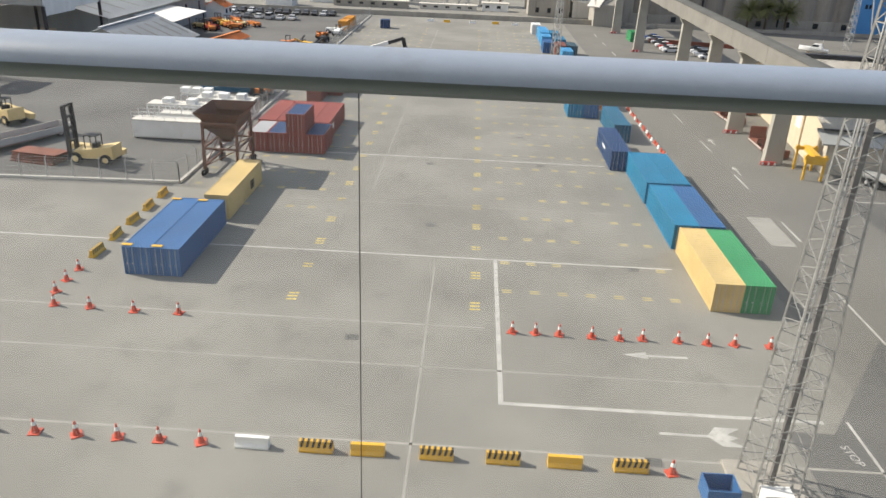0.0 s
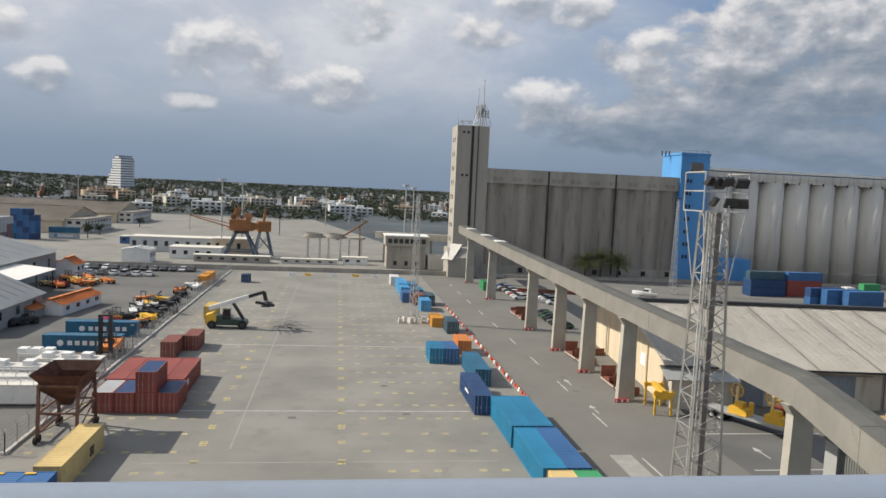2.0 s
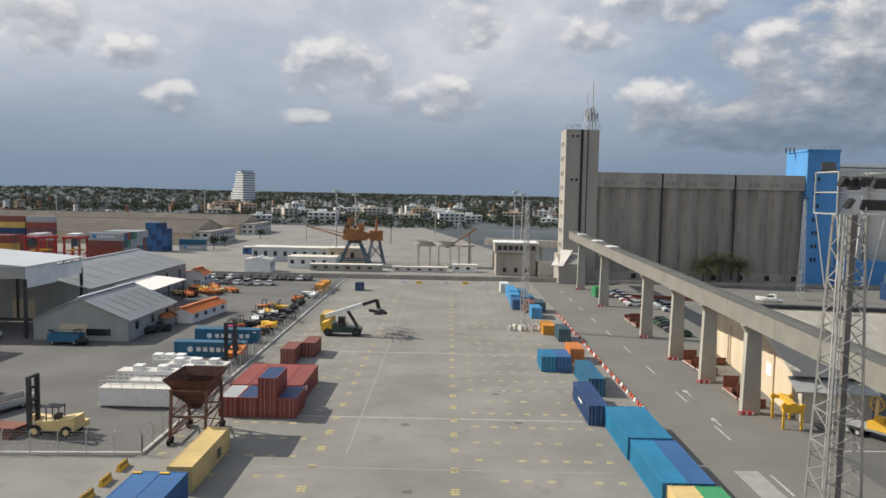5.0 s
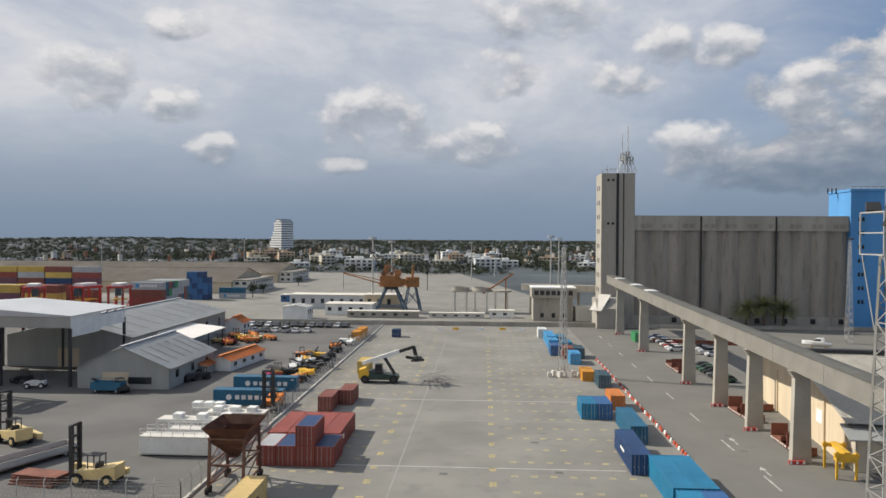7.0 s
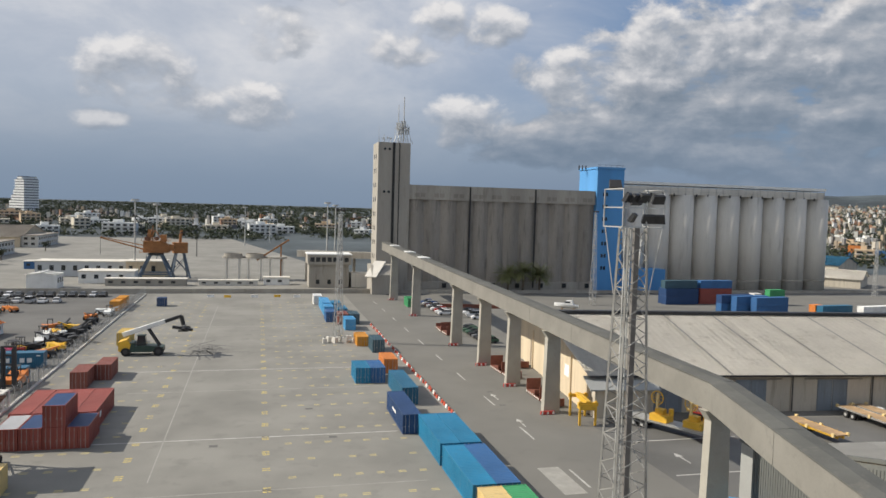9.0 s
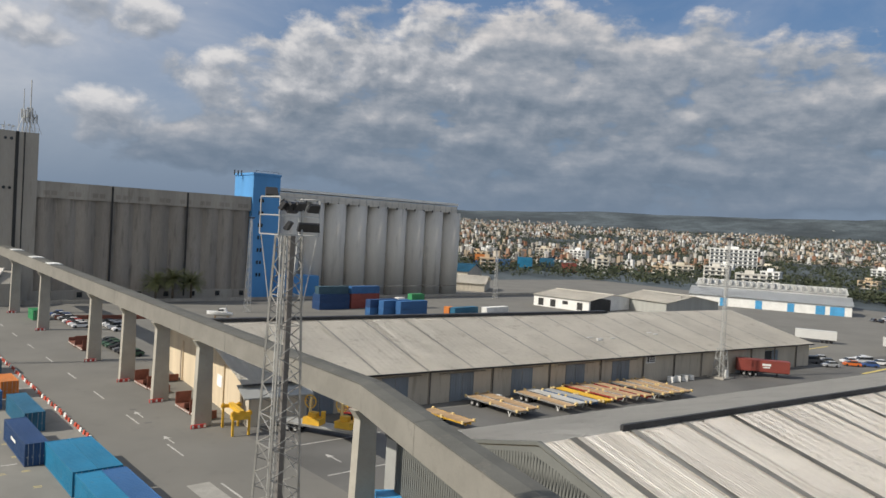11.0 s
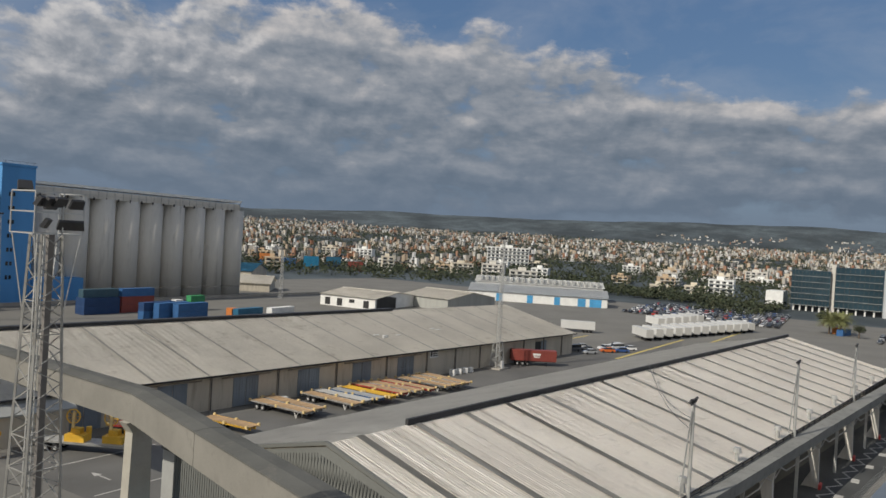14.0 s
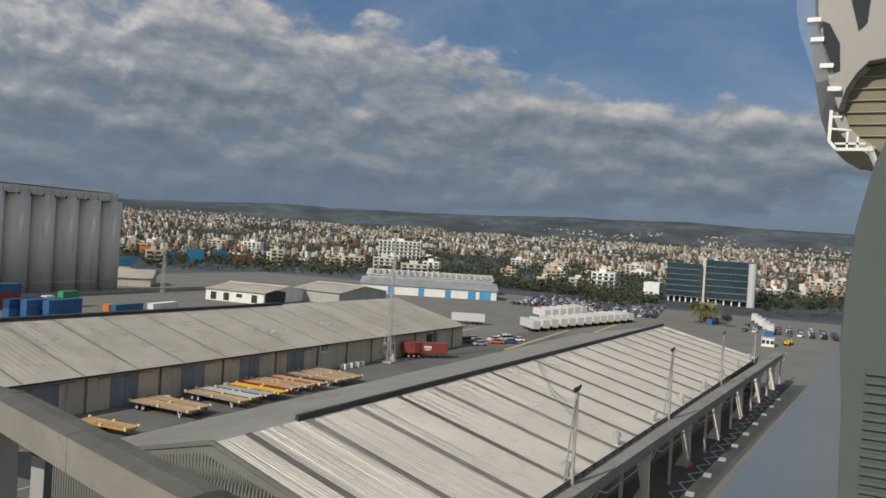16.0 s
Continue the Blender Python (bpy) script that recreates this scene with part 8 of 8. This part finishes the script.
for x, y, l, d, h, c in ((-60, 276, 18, 9, 4.0, "white_paint"), (-48, 296, 14, 10, 6, "cream_wall"), (-80, 300, 34, 10, 5.5, "light_sheet"), (2, 272, 9, 4, 2.5, "white_paint"), (-92, 330, 26, 6, 3.0, "box_blue"), (-20, 270, 20, 3, 1.6, "silo_light"), (-50, 268, 26, 4, 2.2, "silo_band")):
    t = thing("quay_hut", "low quay building with a flat roof", "building", pose(x, y, 0), "low buildings behind the wall")
    bm = bmesh.new()
    box(bm, 0, l, 0, d, 0, h)
    part("wall", bm, c, t)
    bm = bmesh.new()
    box(bm, -0.3, l + 0.3, -0.3, d + 0.3, h, h + 0.3)
    part("roof", bm, "sheet_roof", t)
    for i in range(int(l / 4)):
        bm = bmesh.new()
        box(bm, 1 + 4 * i, 2.4 + 4 * i, -0.06, 0, h * 0.4, h * 0.75)
        part("window", bm, "pane", t)


# ---- sheds and lots east of the silos ----
def low_hall(name, label, x, y, turn, L, D, h, ridge, wall, roof, bays=8):
    t = shed(name, label, pose(x, y, 0, 0, 0, turn), L, D, h, ridge, wall, roof, cat="hall")
    return t


t = shed("white_hall", "low white hall with dark openings and grey roof", pose(233, 184, 0, 0, 0, 6), 27, 34, 4.6, 6.6, "white_paint", "sheet_roof", cat="hall")
# openings are black sheets on closed walls, coloured as the shade indoors
for yy in (3, 10, 16, 22):
    bm = bmesh.new()
    box(bm, -0.08, 0, yy, yy + 2.6, 0.4 if yy != 10 else 2.0, 3.4)
    part("opening", bm, "black", t, "black panel for the shade in an opening")
bm = bmesh.new()
prism(bm, [(1, 0), (16, 0), (16, 4.4), (8, 5.4), (1, 4.4)], "y", -0.1, 0.0)
part("opening", bm, "black", t)
shed("white_hall", "pale roofed hall behind the grey warehouse", pose(262, 168, 0, 0, 0, -6), 26, 34, 5, 7.6, "pale_wall", "sheet_roof", cat="hall")
t = shed("blue_hall", "long pale hall with blue doors", pose(363, 136, 0, 0, 0, 26), 71, 24, 5.0, 8.0, "white_paint", "light_sheet", cat="hall")
for i, (y0, y1) in enumerate(((3, 9), (11, 15), (24, 27), (38, 41), (54, 57))):
    bm = bmesh.new()
    box(bm, -0.1, 0, y0, y1, 0, 4.0)
    part("blue_door", bm, "box_light_blue", t, "bright blue sliding door")
t = shed("saw_hall", "white hall with a ribbed saw-tooth roof", pose(398, 152, 0, 0, 0, 26), 72, 26, 8.0, 10.5, "white_paint", "white_paint", cat="hall")
for i in range(20):
    bm = bmesh.new()
    box(bm, 1, 12, 2 + 3.5 * i, 3.1 + 3.5 * i, 8.6, 10.6)
    part("roof_rib", bm, "galv", t)
shed("grey_hall", "low grey hall with a shallow roof", pose(250, 262, 0, 0, 0, 40), 30, 24, 4, 7, "grey_wall", "sheet_roof", cat="hall")
shed("grey_hall", "grey hall with a blue-edged roof", pose(300, 330, 0, 0, 0, 30), 40, 30, 5, 9, "grey_wall", "box_teal", cat="hall")
for i in range(9):
    for k in range(2 + (i % 3)):
        c = ["blue", "blue", "cyan", "navy", "red", "orange", "brown", "blue", "teal"][i]
        container(c, 12.19, 425 + 13 * (i % 5) + 9 * (i // 5), 452 - 13 * (i % 5) + 8 * (i // 5), 2.6 * k, 45, label=CONTAINER_NAME[c] + " container stacked in a far depot", group="far depot containers", fine=False)
# refrigerated trailers
M["reefer"] = mat("reefer", (0.60, 0.60, 0.58), 0.45, var=0.04, obj_var=0.1, dirt=(0.2, (0.55, 0.53, 0.5)))


def reefer(x, y, turn, L=12.0, group="parked refrigerated trailers"):
    if not REEF:
        bm = bmesh.new()
        box(bm, -1.25, 1.25, -6, 6, 1.1, 3.9)
        REEF["trailer_box"] = mesh_of("trailer_box", bm, "reefer")
        bm = bmesh.new()
        box(bm, -1.27, 1.27, -6.05, -6.0, 1.2, 3.8)
        REEF["rear_door"] = mesh_of("rear_door", bm, "grey_roof")
        bm = bmesh.new()
        box(bm, -1.0, 1.0, -5.8, 5.8, 0.8, 1.1)
        REEF["chassis"] = mesh_of("chassis", bm, "dark_metal")
        for i, yy in enumerate((-4.6, -3.3, -2.0)):
            for j, s in enumerate((-0.95, 0.95)):
                bm = bmesh.new()
                tube(bm, (s - 0.2, yy, 0.5), (s + 0.2, yy, 0.5), 0.5, n=10)
                REEF["wheel%d%d" % (i, j)] = mesh_of("wheel", bm, "tyre")
    t = thing("reefer_trailer", "white refrigerated box trailer parked in a row", "trailer", pose(x, y, 0, 0, 0, turn), group)
    for nm, me in REEF.items():
        part("wheel" if nm.startswith("wheel") else nm, me, None, t)
    return t


REEF = {}
for i in range(13):
    reefer(250 + 6.0 * i, 80.5 - 1.55 * i, -48)
for i in range(4, 10):
    reefer(268 + 7.5 * i, 96 - 1.2 * i, -48)
for i in range(1):
    reefer(247 + 4 * i, 103 - 9 * i + 0.0, 25)
for i in range(5):
    reefer(330 + 14 * i, 4 + 2.0 * i, 90, group="trailers in the far lot")
container("blue", 12.19, 352, 28, label="blue container beside the far lot", turn=80)
container("orange", 6.06, 357, 31, label="orange-red container beside the far lot", turn=80)
t = thing("kiosk", "small white and blue port cabin", "cabin", pose(283, 4, 0))
for a, mt, nm in (((-3, 3, -2, 2, 0, 3), "white_paint", "wall"), ((-1.2, 1.6, -1.5, 1.5, 3, 5.2), "box_blue", "upper_box"), ((-3.2, 3.2, -2.2, 2.2, 3, 3.2), "grey_roof", "roof")):
    bm = bmesh.new()
    box(bm, *a)
    part(nm, bm, mt, t)
for a in (-2.0, 0, 2.0):
    bm = bmesh.new()
    box(bm, -3.05, -3.0, a * 0.7 - 0.5, a * 0.7 + 0.5, 1, 2.2)
    part("window", bm, "pane", t)
machine(292, -2.2, 80, "yellow", 8)
machine(296, -3.0, 95, "yellow", 18)
strips("yellow_line", [(196, 262, 69.6, 70.4), (262, 330, 60.6, 61.4), (210, 240, 96, 96.6)], "line_yellow", "yellow painted edge line")


# ---- glass office block ----
def glass_office():
    t = thing("office_building", "modern dark glass office block with six floors", "building", pose(500, 18, 0, 0, 0, 0))
    M["office_glass"] = mat("office_glass", (0.05, 0.10, 0.13), 0.1, metal=0.5, var=0.15, scale=0.3, bump=0, spec=0.8)
    for a, b, h in ((0.0, 28.0, 28.0), (30.5, 52.0, 25.0)):
        bm = bmesh.new()
        box(bm, 0, 22, a, b, 3.6, h)
        part("glass_body", bm, "office_glass", t)
        for k in range(6):
            z = 3.6 + k * (h - 3.6) / 6
            bm = bmesh.new()
            box(bm, -0.7, 22.5, a - 0.4, b + 0.4, z, z + 0.22)
            part("floor_band", bm, "grey_sheet", t, "pale floor band")
        for i in range(12):
            bm = bmesh.new()
            y = a + (b - a) * i / 11
            box(bm, -0.25, 0, y - 0.12, y + 0.12, 3.6, h)
            part("mullion", bm, "dark_metal", t)
        for i in range(6):
            bm = bmesh.new()
            y = a + (b - a) * (i + 0.5) / 6
            tube(bm, (0.4, y, 0), (1.4, y, 3.8), 0.5, n=8)
            part("pilotis", bm, "white_paint", t)
        bm = bmesh.new()
        box(bm, 3, 20, a + 1, b - 1, 0, 3.6)
        part("lobby", bm, "pane", t)
    bm = bmesh.new()
    tube(bm, (0.5, 0.5, 0), (0.5, 0.5, 27.5), 2.4, n=20)
    part("corner_column", bm, "light_sheet", t, "pale rounded corner column")
    bm = bmesh.new()
    box(bm, 2, 20, 28, 30.5, 0, 29.5)
    part("stair_core", bm, "silo_light", t)
    bm = bmesh.new()
    box(bm, -2, 16, 56, 66, 0, 11)
    part("annex", bm, "white_paint", t, "white annex beside the block")


glass_office()


# ---- city ----
def flats(x, y, w, d, h, floors, wall, label, turn=0.0):
    t = thing("apartment_building", label, "building", pose(x, y, land_height(x, y) - 0.3, 0, 0, turn), "town buildings")
    bm = bmesh.new()
    box(bm, -w / 2, w / 2, 0, d, 0, h)
    part("wall", bm, wall, t)
    bm = bmesh.new()
    box(bm, -w / 2 - 0.3, w / 2 + 0.3, -0.3, d + 0.3, h, h + 0.8)
    box(bm, -w * 0.2, w * 0.1, d * 0.3, d * 0.7, h + 0.8, h + 3.2)
    part("roof", bm, wall, t)
    for k in range(floors):
        z = (k + 0.35) * h / floors
        n = max(2, int(w / 4.5))
        for i in range(n):
            x0 = -w / 2 + w * (i + 0.2) / n
            bm = bmesh.new()
            box(bm, x0, x0 + w / n * 0.6, -0.12, 0.0, z, z + h / floors * 0.5)
            part("window", bm, "pane", t)
        bm = bmesh.new()
        box(bm, -w / 2 + 0.3, w / 2 - 0.3, -1.3, -0.12, z - 0.5, z - 0.2)
        part("balcony", bm, "white_paint", t)


M["render_cream"] = mat("render_cream", (0.64, 0.58, 0.47), 0.85, var=0.06)
M["render_sand"] = mat("render_sand", (0.56, 0.43, 0.29), 0.85, var=0.06)
cty = random.Random(33)


def polar(yaw, r):
    a = math.radians(yaw)
    return -r * math.sin(a), r * math.cos(a)


# pale landmark tower block on the western skyline
x, y = polar(16.0, 1300)
t = thing("landmark_block", "stepped white high-rise block far off", "building", pose(x, y, land_height(x, y) - 11, 0, 0, -42))
for w, z0, z1, o in ((42, 0, 20, -2), (37, 20, 28, 0.5), (32, 28, 36, 3), (27, 36, 44, 5.5), (23, 44, 60, 7.5), (12, 60, 64, 8)):
    for k in range(int((z1 - z0) / 4)):
        bm = bmesh.new()
        box(bm, -w / 2 + o, w / 2 + o, 0, 24, z0 + 4 * k, z0 + 4 * k + 2.9)
        part("floor", bm, "ship_white", t)
        bm = bmesh.new()
        box(bm, -w / 2 + o + 1, w / 2 + o - 1, 0.5, 23.3, z0 + 4 * k + 2.9, z0 + 4 * k + 4)
        part("glazing", bm, "pane", t)
for k in range(30):
    yaw = cty.uniform(-10, 19)
    x, y = polar(yaw, cty.uniform(660, 1000))
    f = cty.choice((2, 2, 3, 3))
    flats(x, y, cty.uniform(12, 26), 12, 3.2 * f, f, cty.choice(["white_paint", "render_cream", "white_paint", "render_sand"]), "white or cream flats among far trees", yaw + cty.uniform(-15, 15))
for k in range(48):
    yaw = cty.uniform(-96, -38)
    x, y = polar(yaw, cty.uniform(560, 900))
    if abs(yaw + 88) < 7 and math.hypot(x, y) < 640:
        continue
    f = cty.choice((2, 2, 3, 3, 4))
    flats(x, y, cty.uniform(11, 22), 12, 3.1 * f, f, cty.choice(["white_paint", "render_cream", "white_paint", "render_sand", "silo_light"]), "pale flat-roofed town building", yaw + cty.uniform(-20, 20))
flats(716, 385, 46, 16, 23, 6, "white_paint", "large white six-storey block above the halls", -62)

CITY = island_mat("city_walls", [(0.64, 0.64, 0.62), (0.46, 0.43, 0.38), (0.57, 0.56, 0.51), (0.41, 0.33, 0.24), (0.54, 0.49, 0.41), (0.25, 0.24, 0.23), (0.49, 0.41, 0.31), (0.30, 0.15, 0.09), (0.66, 0.66, 0.65), (0.18, 0.17, 0.16), (0.39, 0.37, 0.33), (0.34, 0.20, 0.13)])


def add_box_fast(V, F, x, y, z, w, d, h, a):
    c, s = math.cos(a), math.sin(a)
    n = len(V)
    for zz in (z - 4, z + h):
        for sx, sy in ((-1, -1), (1, -1), (1, 1), (-1, 1)):
            px_, py_ = sx * w / 2, sy * d / 2
            V.append((x + px_ * c - py_ * s, y + px_ * s + py_ * c, zz))
    for f in ((4, 5, 6, 7), (0, 1, 5, 4), (1, 2, 6, 5), (2, 3, 7, 6), (3, 0, 4, 7)):
        F.append(tuple(n + i for i in f))


V, F, WV, WF = [], [], [], []
for k in range(14500):
    east = cty.random() < 0.86
    yaw = cty.uniform(-103, -37) if east else cty.uniform(-12, 42)
    r = (cty.uniform(700 ** 0.7, 3600 ** 0.7)) ** (1 / 0.7) if east else cty.uniform(720, 1350)
    x, y = polar(yaw, r)
    if not east and (cty.random() < 0.62 or yaw > 14 and cty.random() < 0.6):
        continue
    if noise.noise((x / 200, y / 200, 3)) < -0.05 or r > 3000 and noise.noise((x / 330, y / 330, 6)) < 0.12:
        continue
    f = cty.choice((1, 1, 1, 2, 2, 2)) if east else cty.choice((1, 1, 2, 2))
    w, d, h, a = cty.uniform(5, 11), cty.uniform(5, 10), 1.9 * f + 0.6, math.radians(yaw) + cty.uniform(-0.7, 0.7)
    z = land_height(x, y)
    add_box_fast(V, F, x, y, z, w, d, h, a)
    if r < 2200:
        for q in range(f):
            for o in (-0.27, 0.23):
                add_box_fast(WV, WF, x + o * w * math.cos(a) + (d / 2) * math.sin(a), y + o * w * math.sin(a) - (d / 2) * math.cos(a), z + 4 + 3.1 * q + 0.7, w * 0.26, 0.5, -2.6, a)
    if cty.random() < 0.4:
        add_box_fast(V, F, x, y, z + h + 4, w * 0.4, d * 0.4, 2.6, a)


def stuff_mesh(name, V, F, material, label, category):
    me = bpy.data.meshes.new(name)
    me.from_pydata(V, [], F)
    me.materials.append(material)
    return tagged(new(name, me), label, category, kind="stuff")


stuff_mesh("town", V, F, CITY, "dense pale town of low flat-roofed houses", "town")
stuff_mesh("town_windows", WV, WF, M["pane"], "dark windows of the town houses", "windows")

# ---- trees: clumps of small leaf cards on a far scale, real crowns nearer ----
LEAF = island_mat("foliage", [(0.04, 0.052, 0.026), (0.055, 0.066, 0.03), (0.03, 0.042, 0.022), (0.06, 0.066, 0.036), (0.042, 0.054, 0.03)], 0.9)


def clump(V, F, x, y, z, r, h, rng, n=14):
    """Uneven crown out of many small tilted triangles pairs."""
    for k in range(n):
        u, v = rng.uniform(0, 6.28), rng.uniform(-0.3, 1.0)
        rr = r * math.sqrt(max(0.05, 1 - v * v)) * rng.uniform(0.55, 1.05)
        c = Vector((x + rr * math.cos(u), y + rr * math.sin(u), z + h * (0.5 + 0.5 * v)))
        s = r * rng.uniform(0.22, 0.42)
        i = len(V)
        o = [Vector((rng.uniform(-1, 1), rng.uniform(-1, 1), rng.uniform(-0.8, 0.8))) * s for _ in range(4)]
        V.extend([tuple(c + q) for q in o])
        F.extend([(i, i + 1, i + 2), (i, i + 2, i + 3), (i, i + 1, i + 3), (i + 1, i + 2, i + 3)])


V, F = [], []
for k in range(7800):
    yaw = cty.uniform(-12, 42)
    r = cty.uniform(590, 980) if k % 4 == 0 else cty.uniform(950, 2300)
    x, y = polar(yaw, r)
    if k % 4 == 0 and noise.noise((x / 90, y / 90, 8)) < -0.05:
        continue
    z = land_height(x, y)
    s = cty.uniform(2.5, 5) if r < 1000 else cty.uniform(2.4, 5.2)
    clump(V, F, x, y, z - 1, s, s * cty.uniform(1.0, 1.5), cty, 24)
for k in range(20000):
    yaw = cty.uniform(-103, -36)
    r = (cty.uniform(520 ** 0.7, 3400 ** 0.7)) ** (1 / 0.7)
    x, y = polar(yaw, r)
    if noise.noise((x / 260, y / 260, 3)) > 0.15 and cty.random() < 0.5:
        continue
    s = cty.uniform(2.2, 5)
    clump(V, F, x, y, land_height(x, y) - 1, s, s * cty.uniform(1.2, 2.4), cty, 12)
for k in range(520):
    x, y = 430 + cty.uniform(-30, 60), cty.uniform(70, 210)
    s = cty.uniform(1.8, 4.2)
    if x < 452 and y > 110:
        x += 60
    clump(V, F, x + (y - 70) * 0.2, y, -0.5, s, s * cty.uniform(1.2, 2.0), cty, 16)
stuff_mesh("far_woods", V, F, LEAF, "dark green belts of pines and shrubs far off", "woods")


def tree(x, y, h, seed, lab="round dark green tree with dense crown"):
    r = random.Random(seed)
    t = thing("tree", lab, "tree", pose(x, y, 0), "trees on the port edge")
    bm = bmesh.new()
    tube(bm, (0, 0, 0), (0.1, 0, h * 0.45), 0.28, 0.18, n=8)
    for k in range(5):
        a = k * 1.26
        tube(bm, (0.1, 0, h * 0.4), (h * 0.22 * math.cos(a), h * 0.22 * math.sin(a), h * 0.7), 0.12, 0.05, n=6)
    part("trunk", bm, "bark", t)
    V, F = [], []
    for k in range(26):
        a, q = r.uniform(0, 6.28), r.uniform(0, h * 0.34)
        clump(V, F, q * math.cos(a), q * math.sin(a), h * r.uniform(0.28, 0.7), h * 0.15, h * 0.26, r, 26)
    me = bpy.data.meshes.new("crown")
    me.from_pydata(V, [], F)
    me.materials.append(LEAF)
    part("crown", me, None, t)


for i, (x, y, h) in enumerate(((-112, 352, 7), (-113, 372, 6), (-112, 440, 6), (392, 40, 8), (402, 36, 7), (430, 8, 8), (452, -2, 9), (468, -14, 9), (474, 4, 8), (345, 22, 6), (488, -20, 10), (500, -34, 10))):
    tree(x, y, h, i)
for i, (x, y) in enumerate(((352, 33.5), (356, 30), (349, 29))):
    palm(x, y, 6, 20 + i)
